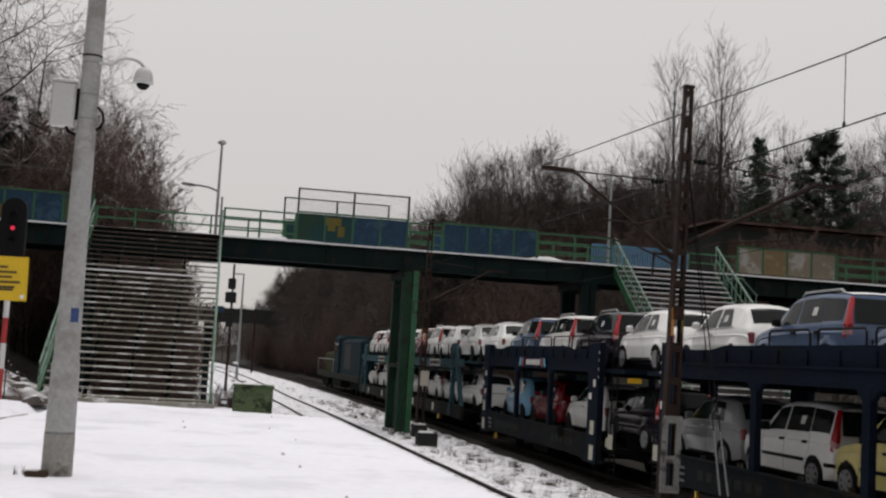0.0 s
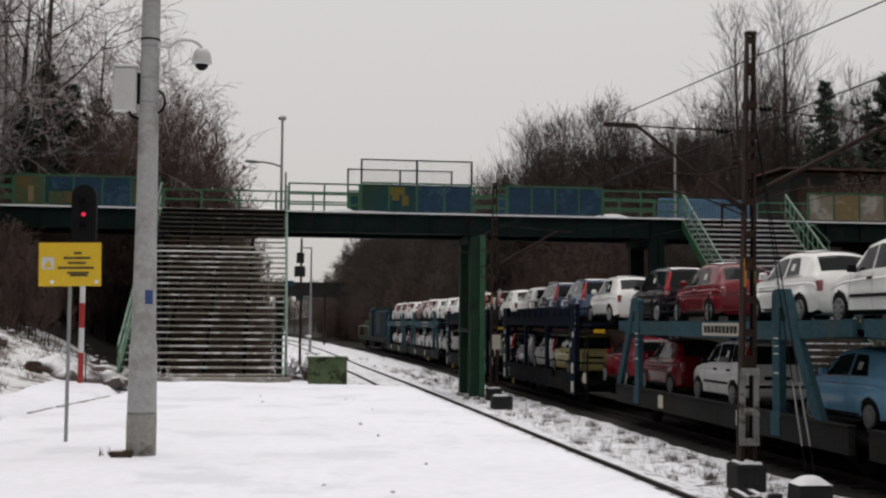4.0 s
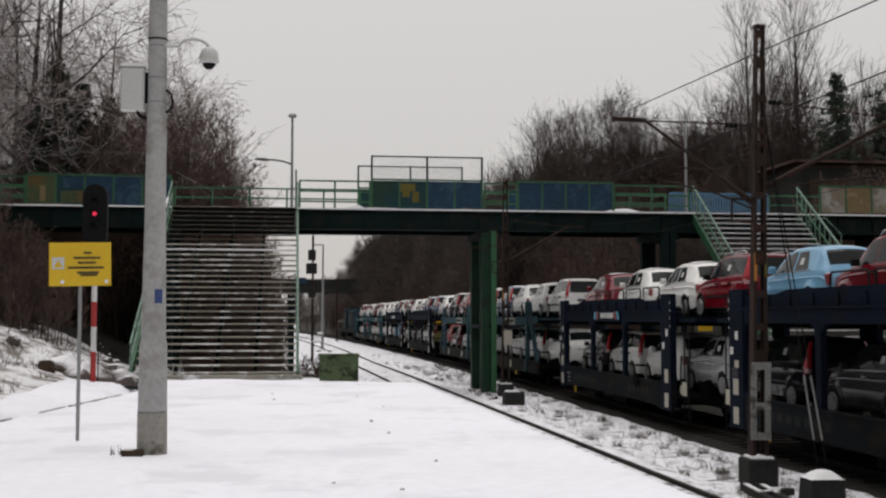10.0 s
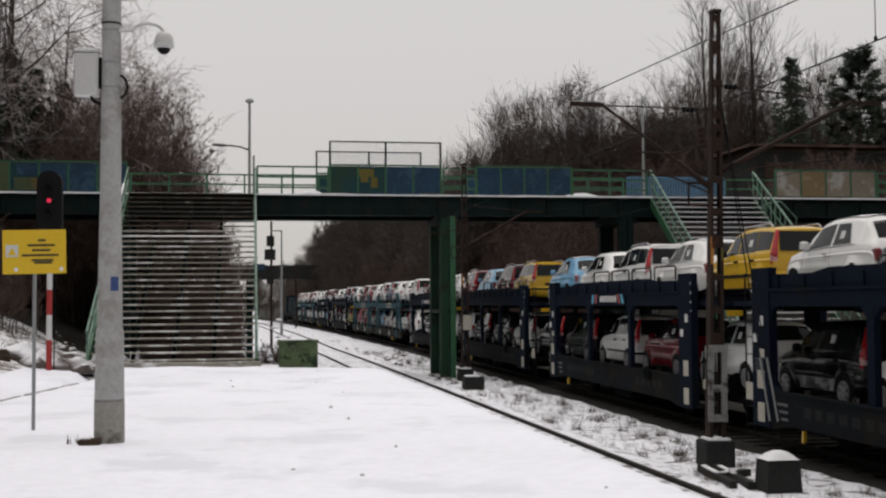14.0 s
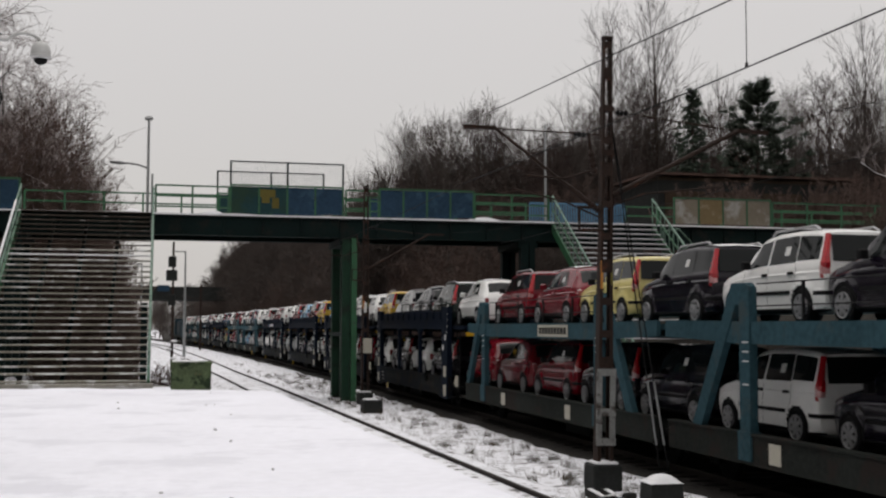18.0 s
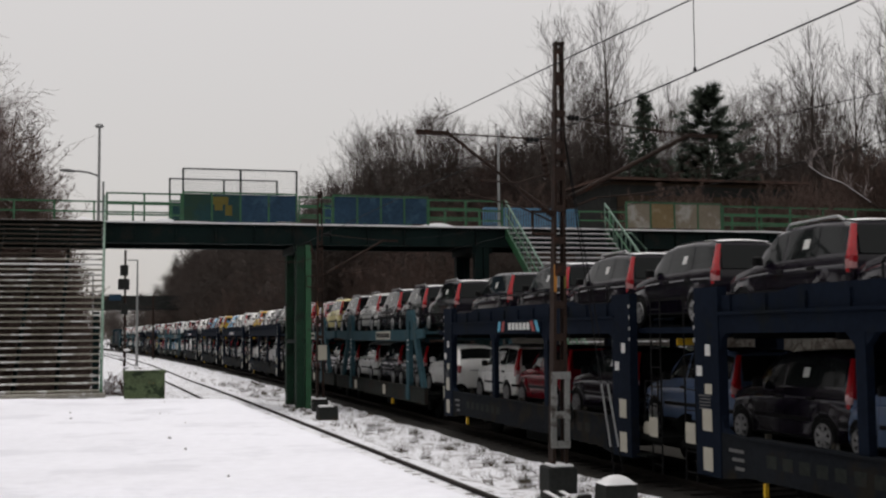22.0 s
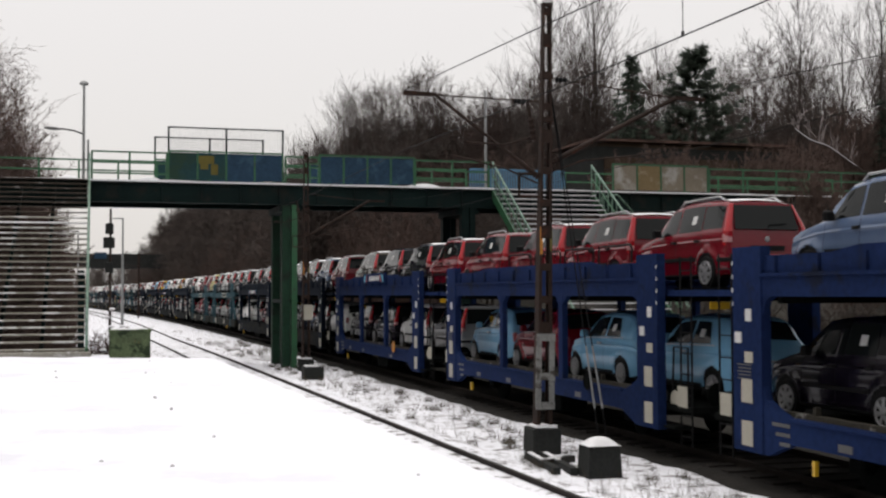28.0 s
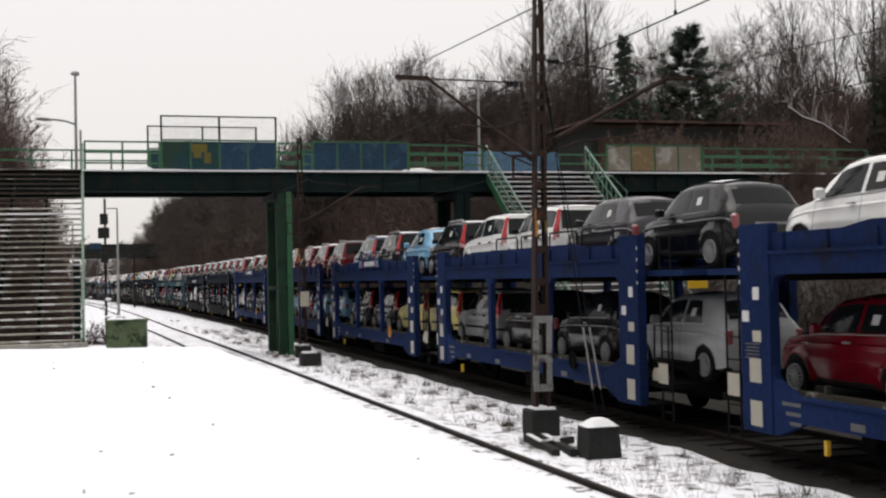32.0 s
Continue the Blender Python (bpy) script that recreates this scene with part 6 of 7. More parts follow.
def add_wheelset(w, y):
    if not WHEELSET_MESH:
        s = Shape().tube((-0.95, 0, 0), (0.95, 0, 0), 0.08, n=10)
        for side in (-1, 1):
            s.lathe([(0.40, -0.07), (0.42, -0.06), (0.42, 0.05), (0.30, 0.03), (0.12, 0.06), (0.10, 0.09)], (side * 0.75, 0, 0), "x", 20)
            for k in range(3):
                s.box(side * 0.75 + 0.03, side * 0.75 + 0.06, -0.03, 0.03, 0.1, 0.36, Matrix.Rotation(2 * math.pi * k / 3, 4, "X"))
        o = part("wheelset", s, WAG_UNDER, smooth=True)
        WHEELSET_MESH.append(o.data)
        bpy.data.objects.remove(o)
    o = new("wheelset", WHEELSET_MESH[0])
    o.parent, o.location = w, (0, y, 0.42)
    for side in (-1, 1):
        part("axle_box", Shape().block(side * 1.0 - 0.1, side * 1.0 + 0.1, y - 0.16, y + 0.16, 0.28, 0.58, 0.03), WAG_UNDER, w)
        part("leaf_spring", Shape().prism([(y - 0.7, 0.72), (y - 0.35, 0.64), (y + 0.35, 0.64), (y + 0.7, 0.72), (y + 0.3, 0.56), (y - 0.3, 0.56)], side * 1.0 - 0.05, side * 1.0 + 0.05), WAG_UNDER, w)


def plate(w, x, y0, y1, z0, z1, mat, name="label_plate", label=""):
    """A thin plate on the wagon's flank that faces the platform."""
    return part(name, Shape().box(x - 0.006, x, y0, y1, z0, z1), mat, w, label)


def box_wagon(paint, word, logo, seed, named):
    """A short two-axle two-deck wagon with panelled sides."""
    rng = random.Random(seed)
    w = thing("transporter_wagon", pose(0, 0, -60), f"{word} double-deck car transporter wagon with framed side openings", "wagon", "wagons of the train")
    h, X = 6.25, 1.5
    part("lower_deck", Shape().box(-1.4, 1.4, -h - 0.9, h + 0.9, 0.70, 0.80), WAG_UNDER, w)
    part("centre_sill", Shape().box(-0.4, 0.4, -h - 0.6, h + 0.6, 0.45, 0.72), WAG_UNDER, w)
    part("upper_deck", Shape().box(-1.38, 1.38, -h - 1.3, h + 1.3, 2.60, 2.70), paint, w, "upper deck plate")
    for i in range(5):
        part("deck_rib", Shape().box(-1.38, 1.38, -h + 0.7 + i * 2.7, -h + 0.80 + i * 2.7, 2.50, 2.60), WAG_UNDER, w)
    for side in (-1, 1):
        a, b = side * X - 0.06, side * X + 0.06
        lo, hi = (0.58, 0.92) if logo == "blue" else (0.45, 1.04)
        sill = [(-h, 0.36), (-h + 0.9, 0.36), (-h + 1.5, lo), (h - 1.5, lo), (h - 0.9, 0.36), (h, 0.36), (h, 1.08), (h - 1.0, 1.06), (h - 1.4, hi), (-h + 1.4, hi), (-h + 1.0, 1.06), (-h, 1.08)]
        part("side_sill", Shape().prism(sill, a, b), paint if logo == "blue" else WAG_SILL, w, "grimy lower side girder")
        part("sill_flange", Shape().box(a - 0.025, b + 0.025, -h + 1.45, h - 1.45, hi - 0.03, hi + 0.012), paint if logo == "blue" else WAG_SILL, w)
        for e in (-1, 1):
            y0, y1 = sorted((e * h, e * (h - 0.78)))
            part("end_post", Shape().box(a - 0.02, b + 0.02, y0, y1, 0.36, 3.32), paint, w, "broad end post")
            g = e * (h - 0.78)
            for z0, z1, s in ((2.62, 2.34, 1), (1.05, 1.33, 1)) if side < 0 else ():
                part("corner_gusset", Shape().prism([(g, z0), (g - e * 0.28, z0), (g - e * 0.08, (z0 * 0.7 + z1 * 0.3)), (g, z1)], a + 0.01, b - 0.01), paint, w)
        for y in (-1.85, 1.85):
            part("side_post", Shape().box(a, b, y - 0.11, y + 0.11, hi - 0.02, 2.62), paint, w)
            for e in (-1, 1) if side < 0 else ():
                part("corner_gusset", Shape().prism([(y + e * 0.11, 2.62), (y + e * 0.34, 2.62), (y + e * 0.11, 2.42)], a + 0.01, b - 0.01), paint, w)
        part("upper_girder", Shape().box(a, b, -h + 0.78, h - 0.78, 2.60, 2.92), paint, w)
        part("girder_flange", Shape().box(a - 0.04, b + 0.03, -h + 0.7, h - 0.7, 2.88, 2.93), paint, w)
        panel = [(-h + 0.7, 2.92), (h - 0.7, 2.92), (h - 0.7, 3.18), (h - 2.4, 3.18), (h - 3.0, 3.26), (-h + 3.0, 3.26), (-h + 2.4, 3.18), (-h + 0.7, 3.18)]
        part("side_panel", Shape().prism(panel, side * X - 0.02, side * X + 0.02), paint, w)
        for i in range(11) if side < 0 else ():
            y = -h + 1.1 + i * (2 * h - 2.2) / 10
            part("panel_rib", Shape().box(a, b, y - 0.025, y + 0.025, 2.93, 3.17), paint, w)
        for y in (-4.4, -2.7, -1.0, 0.7):
            x = side * X
            loop = [(x, y - 0.72, 3.2), (x, y - 0.72, 3.46), (x, y - 0.66, 3.52), (x, y + 0.66, 3.52), (x, y + 0.72, 3.46), (x, y + 0.72, 3.2)]
            part("guard_loop", Shape().path(loop, 0.02), BLACK, w, "black tubular guard loop")
        for y in (-h - 0.62, h + 0.62):
            part("buffer", Shape().lathe([(0.07, -0.3), (0.07, 0.1), (0.20, 0.12), (0.21, 0.16)], (0, 0, 0), "x", 14), WAG_UNDER, w).matrix_basis = pose(side * 0.87, y, 0.98, 0, 0, 90 if y > 0 else -90)
        part("end_handrail", Shape().path([(side * 1.35, -h - 0.1, 1.0), (side * 1.35, -h - 0.15, 1.75), (side * 1.35, -h - 0.65, 1.75), (side * 1.35, -h - 0.65, 0.85)], 0.018), BLACK, w)
    part("end_ramp", Shape().box(-1.2, 1.2, -h - 1.3, -h + 0.1, 2.70, 2.74), WAG_UNDER, w, "hinged end plate")
    part("yellow_plate", Shape().box(-1.30, -0.95, -h - 1.32, -h - 1.3, 2.39, 2.51), PAINTS["yellow"], w, "yellow warning plate")
    part("step", Shape().box(-1.55, -1.2, -h - 0.55, -h - 0.15, 0.42, 0.46), WAG_UNDER, w)
    for side in (-1, 1):
        x = side * 1.27
        part("wheel_trough", Shape().box(x - 0.05, x + 0.05, -h + 0.3, h - 0.3, 0.80, 0.985 if logo == "blue" else 0.90), TROUGH, w, "grimy snow-dusted wheel trough")
    for y in (-4.9, -3.3, -1.0, 0.6, 2.9, 4.6):
        part("wheel_chock", Shape().box(-1.31, -1.22, y - 0.03, y + 0.03, 0.9, 1.10), TROUGH, w)
    for e in (-1, 1):
        lad = Shape()
        for d in (0.42, 0.80):
            lad.tube((-1.36, e * (h + d), 0.15), (-1.36, e * (h + d), 3.25), 0.018, n=5)
        for k in range(9):
            lad.tube((-1.36, e * (h + 0.42), 0.3 + 0.34 * k), (-1.36, e * (h + 0.80), 0.3 + 0.34 * k), 0.014, n=4)
        part("end_ladder", lad, BLACK, w, "black end ladder")
    # labels on the flank
    f = -X - 0.082
    for e in (-1, 1):
        c = e * (h - 0.36)
        plate(w, f, c - 0.17, c + 0.13, 1.06, 1.40, CREAM)
        plate(w, f, c - 0.17, c + 0.13, 0.44, 0.80, CREAM)
        plate(w, f, c + 0.12, c + 0.30, 1.92, 2.08, WHITE)
        plate(w, f, c - 0.16, c + 0.0, 2.24, 2.42, WHITE)
        if e > 0 or logo == "blue":
            plate(w, f, c - 0.19, c + 0.03, 1.64, 1.80, CREAM)
        marks = Shape()
        for k in range(4):
            marks.box(f - 0.006, f, c + e * 0.36 - 0.012, c + e * 0.36 + 0.012, 2.46 + k * 0.2, 2.52 + k * 0.2)
        part("edge_marks", marks, WHITE, w, "row of white edge marks")
        part("round_label", Shape().lathe([(0.15, -0.004), (0.15, 0.004)], (0, 0, 0), "x", 16), CREAM, w).matrix_basis = pose(-X + 0.15, e * (h + 0.18), 0.88)
        plate(w, -X + 0.1, min(e * (h + 0.38), e * (h + 0.72)), max(e * (h + 0.38), e * (h + 0.72)), 0.78, 1.12, CREAM)
    # small unreadable lettering, shown as bars
    bars = Shape()
    g = -X - 0.064
    for k in range(7):
        bars.box(g, g + 0.006, 3.9 - k * 0.42, 4.16 - k * 0.42, 0.66, 0.84)
    for k in range(5):
        bars.box(g, g + 0.006, -2.6 - k * 0.42, -2.34 - k * 0.42, 0.66, 0.84)
    if logo == "grey":
        tagged(part("lettering", bars, WAG_DIRT, w, "faint stencilled lettering"), kind="stuff")
    else:
        for y in (-2.9, 1.2, 3.4):
            plate(w, g + 0.006, y, y + 0.30, 0.62, 0.72, STEEL, "small_plate")
    bars = Shape()
    for k in range(3):
        bars.box(f + 0.012, f + 0.018, h - 1.46, h - 1.02 - 0.09 * k, 0.80 - k * 0.13, 0.85 - k * 0.13)
    for k in range(5):
        bars.box(f - 0.006, f, h - 0.50, h - 0.12 - 0.03 * (k % 2), 1.60 - k * 0.05, 1.618 - k * 0.05)
    tagged(part("lettering", bars, STEEL, w, "small pale lettering"), kind="stuff")
    # maker's board, on one unit of each pair
    if named:
        z, y0 = (2.63, -1.62) if logo == "grey" else (3.02, -1.95)
        pale, red, sky = WHITE, LOGO_RED, LOGO_BLUE
        board = plate(w, -X - 0.10, y0, y0 + 3.0, z, z + 0.30, paint, "name_board", "name board with pale lettering between coloured slashes")
        part("board_frame", Shape().box(-X - 0.095, -X + 0.02, y0, y0 + 3.0, z - 0.02, z + 0.32), paint, w)
        for k in range(6):
            y = y0 + 2.12 - k * 0.255
            part("text_bar", Shape().box(-X - 0.114, -X - 0.107, y - 0.18, y, z + 0.07, z + 0.23), pale, board, "pale letter-sized bar")
        for y, m in ((y0 + 2.82, sky), (y0 + 2.53, red), (y0 + 0.47, red), (y0 + 0.18, sky)):
            d = 0.06 if y > y0 + 1.5 else -0.06
            part("logo_slash", Shape().prism([(y - 0.11 + d, z + 0.03), (y + 0.07 + d, z + 0.03), (y + 0.11 - d, z + 0.27), (y - 0.07 - d, z + 0.27)], -X - 0.112, -X - 0.107), m, board)
    wheel = Shape().lathe([(0.178, 0.0), (0.19, 0.02), (0.21, 0.02), (0.222, 0.0), (0.21, -0.02), (0.19, -0.02), (0.178, 0.0)], (0, 0, 0), "x", 18)
    for k in range(3):
        a = 2 * math.pi * k / 3
        wheel.tube((0, 0, 0), (0, 0.2 * math.cos(a), 0.2 * math.sin(a)), 0.014, n=4)
    part("brake_handwheel", wheel, ORANGE if logo == "blue" and named else WAG_UNDER, w, "orange brake handwheel" if logo == "blue" and named else "").matrix_basis = pose(-X - 0.14, -3.4, 0.98) @ Matrix.Scale(0.8, 4)
    part("brake_lever", Shape().box(-X - 0.03, -X + 0.03, h - 1.98, h - 1.92, 0.22, 0.42), PAINTS["yellow"], w, "yellow lever")
    part("battery_box", Shape().box(-1.3, -0.7, -1.2, 0.2, 0.2, 0.5), WAG_UNDER, w)
    part("brake_gear", Shape().box(0.2, 1.2, -0.8, 1.0, 0.18, 0.48), WAG_UNDER, w)
    for y in (-4.0, 4.0):
        add_wheelset(w, y)
    return w


def open_wagon(seed):
    """A long teal wagon of two halves with open A-shaped stanchions."""
    w = thing("transporter_wagon", pose(0, 0, -60), "teal double-deck car transporter wagon with open A-shaped stanchions", "wagon", "wagons of the train")
    h, X = 14.4, 1.5
    part("lower_deck", Shape().box(-1.4, 1.4, -h, h, 0.72, 0.80), WAG_UNDER, w)
    part("centre_sill", Shape().box(-0.45, 0.45, -h, h, 0.42, 0.72), WAG_UNDER, w)
    part("upper_deck", Shape().box(-1.38, 1.38, -h + 0.3, h - 0.3, 2.62, 2.70), WAG_TEAL, w, "upper deck plate")
    for i in range(9):
        part("deck_rib", Shape().box(-1.38, 1.38, -h + 0.8 + i * 3.2, -h + 0.92 + i * 3.2, 2.50, 2.62), WAG_UNDER, w)
    for side in (-1, 1):
        a, b = side * X - 0.06, side * X + 0.06
        for c in (-1, 1):
            y0, y1 = sorted((c * 0.35, c * h))
            part("side_sill", Shape().box(a, b, y0, y1, 0.50, 0.98), WAG_DIRT, w, "grimy lower girder")
            part("sill_flange", Shape().box(a - 0.03, b + 0.03, y0, y1, 0.96, 1.0), WAG_DIRT, w)
            part("upper_girder", Shape().box(a + 0.02, b - 0.02, *sorted((c * 3.3, c * 12.4)), 2.40, 2.76), WAG_TEAL, w)
            e0, e1 = c * 12.4, c * (h - 0.2)
            part("upper_girder", Shape().prism([(e0, 2.40), (e1, 2.52), (e1, 2.78), (e0, 2.76)], a + 0.02, b - 0.02), WAG_TEAL, w)
            part("upper_girder", Shape().prism([(c * 3.3, 2.40), (c * 0.2, 2.5), (c * 0.2, 2.8), (c * 3.3, 2.76)], a + 0.02, b - 0.02), WAG_TEAL, w)
            for y, d in ((c * 12.4, c), (c * 3.3, -c)):
                part("stanchion", Shape().box(a - 0.01, b + 0.01, y - 0.17, y + 0.17, 0.98, 3.30), WAG_TEAL, w, "upright leg")
                part("stanchion_foot", Shape().box(a - 0.035, b + 0.035, y - 0.21, y + 0.21, 0.56, 1.02), WAG_TEAL, w)
                part("stanchion_brace", Shape().prism([(y + d * 0.12, 3.34), (y + d * 0.45, 3.34), (y + d * 1.95, 1.0), (y + d * 1.60, 1.0)], a, b), WAG_TEAL, w, "slanted leg")
                part("stanchion_head", Shape().prism([(y - d * 0.17, 3.02), (y - d * 0.13, 3.32), (y - d * 0.02, 3.38), (y + d * 0.42, 3.38), (y + d * 0.65, 3.05)], a - 0.012, b + 0.012), WAG_TEAL, w)
                if side < 0:
                    rungs = Shape()
                    for z in (2.42, 2.27, 2.12, 1.75):
                        rungs.box(a - 0.03, a - 0.012, y - 0.14, y + 0.04, z, z + 0.022)
                    part("rung_marks", rungs, WHITE, w, "short white rungs")
            for z in (3.0, 3.35):
                part("guard_cable", Shape().tube((side * X, c * 3.6, z), (side * X, c * 12.1, z), 0.012, n=5), BLACK, w)
            for k in range(4):
                y = c * (5.0 + 2.1 * k)
                part("guard_post", Shape().box(side * X - 0.02, side * X + 0.02, y - 0.02, y + 0.02, 2.76, 3.36), BLACK, w)
        for y in (-h - 0.5, h + 0.5):
            part("buffer", Shape().lathe([(0.07, -0.5), (0.07, 0.1), (0.20, 0.12), (0.21, 0.16)], (0, 0, 0), "x", 14), WAG_UNDER, w).matrix_basis = pose(side * 0.87, y, 0.98, 0, 0, 90 if y > 0 else -90)
    for y in (6.3, -8.8):
        board = plate(w, -X - 0.045, y - 1.1, y + 1.1, 2.44, 2.72, CREAM, "name_board", "pale board with dark lettering")
        for k in range(9):
            part("text_bar", Shape().box(-X - 0.058, -X - 0.052, y + 0.98 - k * 0.225 - 0.17, y + 0.98 - k * 0.225, 2.50, 2.66), BLACK, board, "dark letter-sized bar")
    for y in (10.2, -4.4, -9.2, 5.0):
        plate(w, -X - 0.066, y, y + 0.36, 0.58, 0.90, CREAM)
    part("brake_lever", Shape().box(-X - 0.05, -X + 0.03, -10.1, -10.02, 0.3, 0.75), PAINTS["yellow"], w, "yellow lever")
    for y in (-13.2, -1.2, 1.2, 13.2):
        add_wheelset(w, y)
    for y in (-9, 5):
        part("brake_gear", Shape().box(-1.1, 1.1, y, y + 1.6, 0.2, 0.46), WAG_UNDER, w)
    return w


def locomotive():
    """The hood locomotive that leads the train: a tall blue cab section and a low olive hood ahead of it."""
    w = thing("locomotive", pose(0, 0, -60), "blue diesel locomotive with a low olive front hood", "locomotive")
    part("underframe", Shape().block(-1.45, 1.45, -11.8, 11.8, 0.95, 1.35, 0.05), WAG_DIRT, w, "grimy frame with buffers")
    part("hood", Shape().block(-1.3, 1.3, -11.3, -1.6, 1.35, 3.75, 0.22), LOCO_BLUE, w, "tall blue engine hood")
    cab = part("cab", Shape().block(-1.45, 1.45, -1.6, 1.4, 1.35, 4.05, 0.25), LOCO_BLUE, w, "blue cab")
    part("front_hood", Shape().block(-1.1, 1.1, 1.4, 9.2, 1.35, 2.85, 0.2), LOCO_GREEN, w, "low olive hood")
    for side in (-1, 1):
        part("cab_window", Shape().box(side * 1.452 - 0.006, side * 1.452 + 0.006, -1.2, 1.0, 2.7, 3.5), GLASS, cab)
        part("grille", Shape().box(side * 1.302 - 0.008, side * 1.302 + 0.008, -6.8, -3.6, 1.7, 3.4), BLACK, w, "dark radiator grille")
        part("handrail", Shape().path([(side * 1.4, 1.6, 1.35), (side * 1.4, 1.6, 2.3), (side * 1.4, 11.5, 2.3), (side * 1.4, 11.5, 1.35)], 0.025), GALV, w)
        part("fuel_tank", Shape().block(side * 0.9 - 0.4, side * 0.9 + 0.4, -2.4, 2.4, 0.4, 0.95, 0.1), WAG_UNDER, w)
        for y in (-12.1, 12.1):
            part("buffer", Shape().lathe([(0.07, -0.3), (0.07, 0.1), (0.20, 0.12), (0.21, 0.16)], (0, 0, 0), "x", 14), WAG_UNDER, w).matrix_basis = pose(side * 0.87, y, 1.05, 0, 0, 90 if y > 0 else -90)
    for y in (-8.2, 8.2):
        part("bogie_frame", Shape().box(-1.15, 1.15, y - 2.0, y + 2.0, 0.45, 0.85), WAG_UNDER, w)
        for d in (-1.3, 1.3):
            add_wheelset(w, y + d)
    return w


# ---------------------------------------------------------------- the train
TRAIN = []   # thing, place along the train, height over the rail


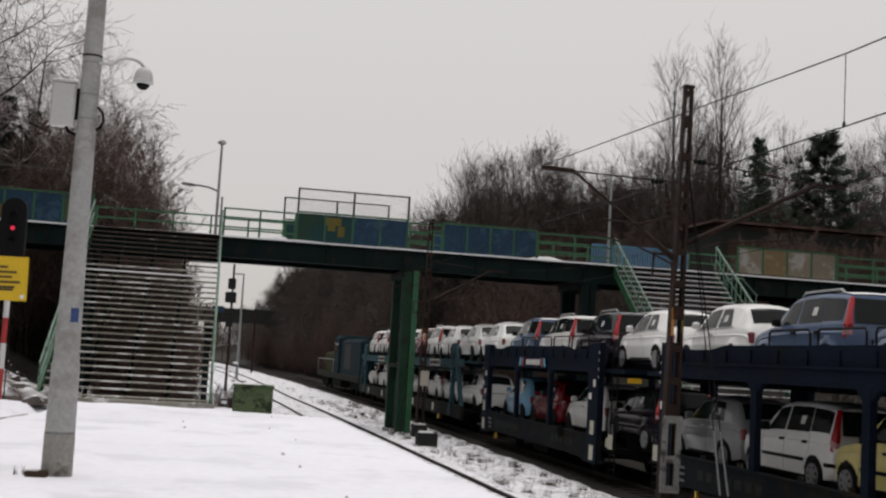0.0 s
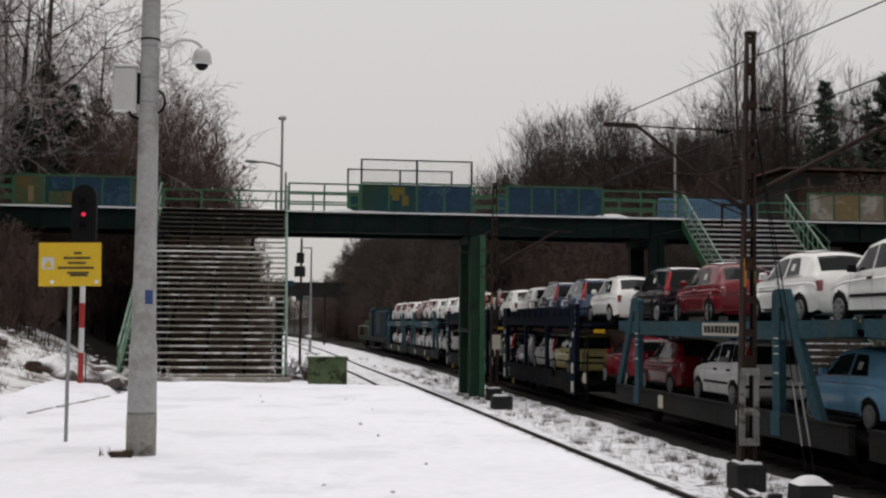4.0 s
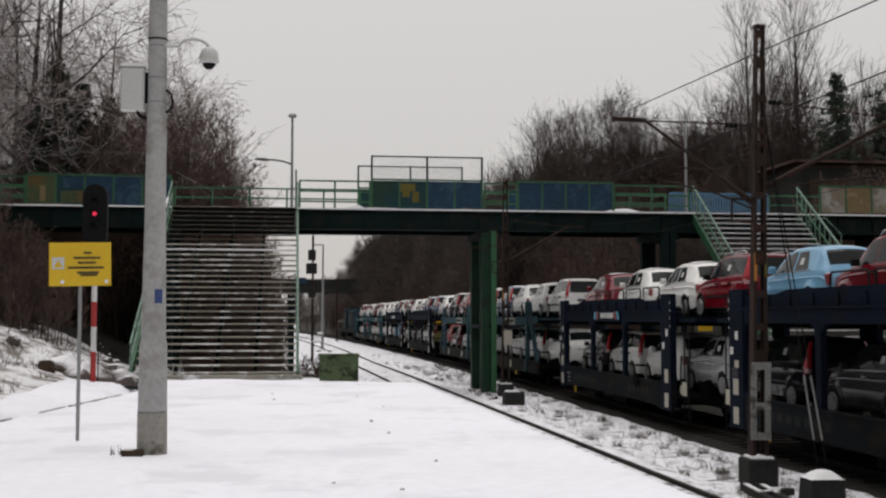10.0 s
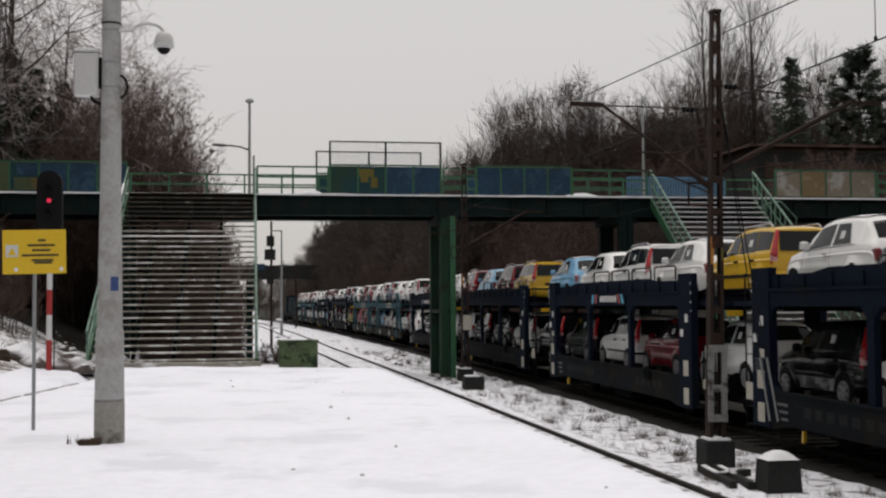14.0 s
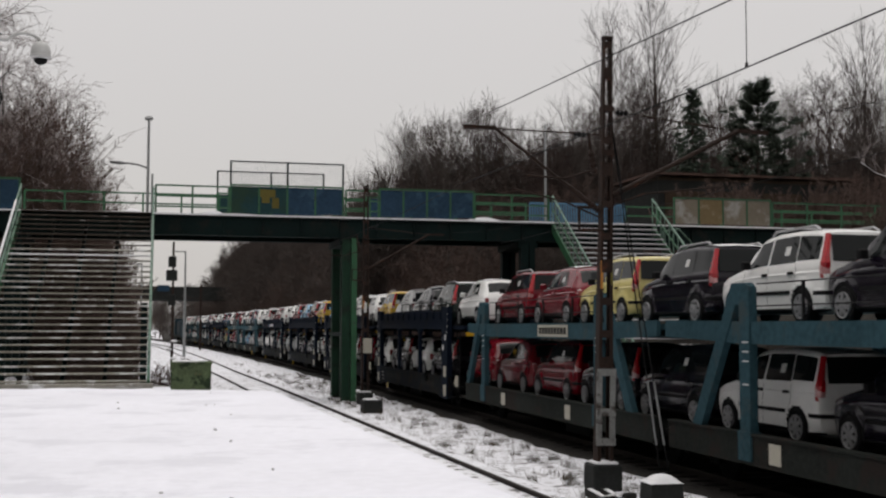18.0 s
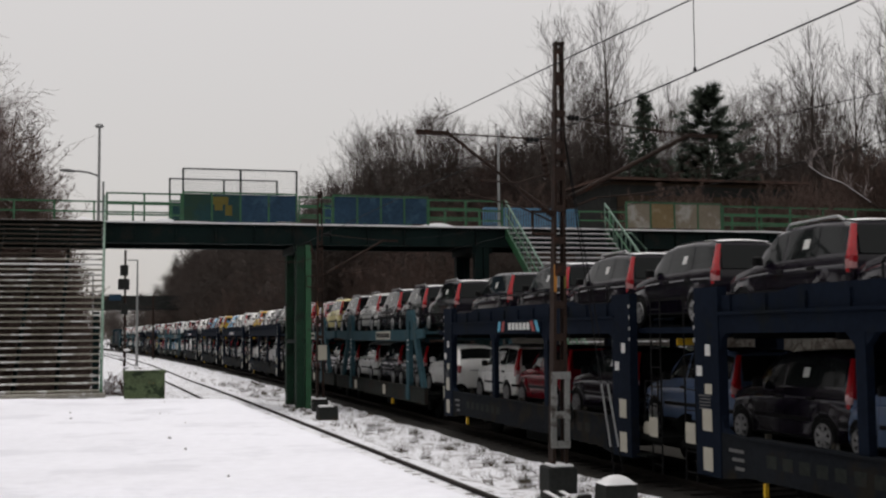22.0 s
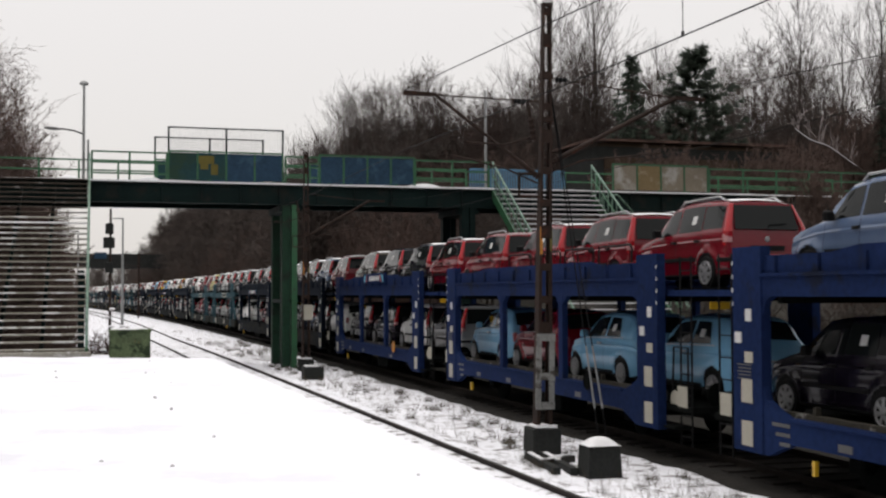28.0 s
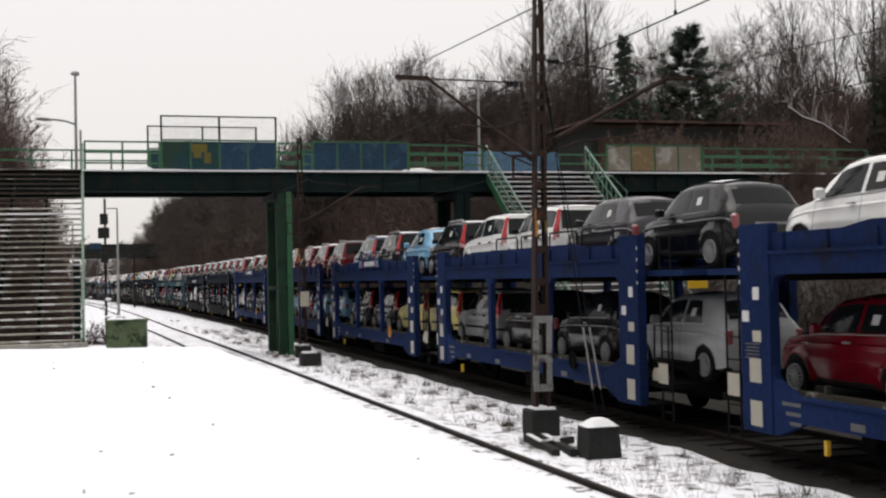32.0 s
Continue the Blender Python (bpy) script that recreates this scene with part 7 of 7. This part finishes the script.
def build_train():
    grey = box_wagon(WAG_GREY, "slate blue-grey", "grey", 4, True)
    plain = box_wagon(WAG_GREY, "plain slate blue-grey", "grey", 1, False)
    blue = box_wagon(WAG_BLUE, "bright blue", "blue", 2, True)
    bare = box_wagon(WAG_BLUE, "plain bright blue", "blue", 2, False)
    teal = open_wagon(3)
    groups = ((teal, (58.3, -8.1, -104.6)), (grey, (33.9, -33.2, -65.9, -127.7)), (plain, (17.3, -49.8, -81.6, -142.7)),
              (blue, (-158.2, -188.6, -219.4)), (bare, (-173.6, -203.5)))
    for src, places in groups:
        for k, q in enumerate(places):
            one = src if k == 0 else copy_thing(src, pose(0, 0, 0))
            TRAIN.append((one, q, 0.0))
    TRAIN.append((locomotive(), 85.9, 0.0))
    made = {}
    rng = random.Random(17)
    names = {"w": "white", "d": "dark", "k": "black", "b": "blue", "s": "sky", "r": "red", "y": "yellow", "c": "cream", "o": "olive", "v": "silver", "g": "grey", "e": "green"}
    # colour letter, p for boxy or 5 for rounded, and the place of the tail along the train
    upper = """wp71.6 wp67.8 wp64.1 w560.4 r556.6 wp52.8 w549.0 w545.0 w541.2 bp36.6 wp32.8 dp29.0 w525.3 w521.2 bp17.5 bp13.3 w59.1 dp4.3 r50.3 w5-4.8 wp-8.8 bp-12.8
    w5-16.6 w5-20.6 wp-24.3 r5-30.6 w5-34.8 w5-38.9 rp-42.4 s5-46.5 rp-50.3 yp-53.9 s5-59.6 w5-63.5 wp-66.8 w5-70.8 yp-74.5 w5-78.4 g5-81.8 ep-85.3 w5-89.3 rp-94.0 r5-97.8
    cp-101.4 dp-105.1 wp-108.9 dp-112.4 dp-116.0 dp-119.8 dp-124.7 dp-128.6 dp-132.1 dp-135.6 dp-139.5 dp-143.0 bp-146.4 rp-150.0 op-155.0 dp-158.8 dp-162.4 rp-165.8 rp-169.6
    rp-173.4 rp-177.0 rp-180.7 bp-186.0 dp-189.6 s5-193.6 dp-196.9 wp-200.4 wp-203.9 g5-207.8 k5-211.5 w5-216.4 wp-220.2 wp-224.0"""
    lower = """wp71.0 wp67.2 r563.4 wp59.6 w555.6 wp51.8 w548.0 w544.2 s537.0 r533.4 w529.6 dp25.8 v521.4 wp17.8 cp14.4 r57.3 r53.2 wp-1.2 s5-7.6 w5-12.0
    wp-16.4 wp-20.1 w5-24.3 dp-30.2 wp-33.9 w5-37.8 v5-41.6 dp-45.6 g5-49.8 wp-53.8 dp-57.8 dp-61.8 wp-65.8 r5-69.7 w5-73.8 kp-78.0 w5-81.6 dp-85.4 r5-90.6 r5-94.2
    rp-97.8 dp-101.4 dp-105.0 wp-108.7 dp-112.5 dp-116.0 w5-119.8 wp-125.2 rp-128.7 dp-132.3 bp-136.2 dp-139.4 bp-142.6 dp-146.0 w5-149.8 dp-154.3 dp-158.2 wp-162.3 vp-166.0 s5-170.2
    r5-173.6 s5-177.3 s5-180.9 dp-185.4 dp-189.2 cp-192.9 cp-196.4 vp-199.8 k5-203.6 k5-207.2 v5-211.2 r5-216.2 dp-220.0 wp-224.0"""
    for text, level, top in ((upper, 2.71, True), (lower, 0.81, False)):
        for k, word in enumerate(text.split()):
            boxy, q = word[1] == "p", float(word[2:])
            colour = names[word[0]]
            snow = top and rng.random() < 0.75
            rails = boxy and top and (rng.random() < (0.8 if colour in ("dark", "red", "blue", "cream") else 0.45))
            key = (boxy, colour, snow, rails, q < 28, top)
            if key in made:
                one = copy_thing(made[key], pose(0, 0, 0))
            else:
                one = made[key] = make_car(*key)
            TRAIN.append((one, q + 1.72, level))


build_train()


def travelled(t):
    """How far the train has run after t seconds, speeding up a little."""
    ts, vs = (0, 4, 9, 14, 19, 24, 29, 32.5), (6.6, 6.85, 7.05, 7.1, 7.1, 7.3, 7.6, 7.7)
    s = 0.6 * max(0.0, 1 - t / 3) ** 2
    for a, b, v, w in zip(ts, ts[1:], vs, vs[1:]):
        if t <= a:
            break
        e = min(t, b)
        s += (e - a) * (v + v + (w - v) * (e - a) / (b - a)) / 2
    return s


def motions():
    times = [1.0 * i for i in range(33)]
    for ob, q, z in TRAIN:
        rows = []
        for t in times:
            y = q + travelled(t)
            rows.append((t, pose(10.90 + bend(y), y, RAIL_Z + z, 0, 0, heading(y))))
        walk(ob, rows)
    steps = [i / 15 for i in range(481)]
    turns = [-math.degrees(travelled(t) / 0.42) for t in steps]
    seen = [o for ob, q, z in TRAIN for o in ob.children if o.name.startswith("wheelset")]
    for o in seen:
        p = o.location.copy()
        walk(o, [(t, pose(p.x, p.y, p.z, a, 0, 0)) for t, a in zip(steps, turns)])


motions()
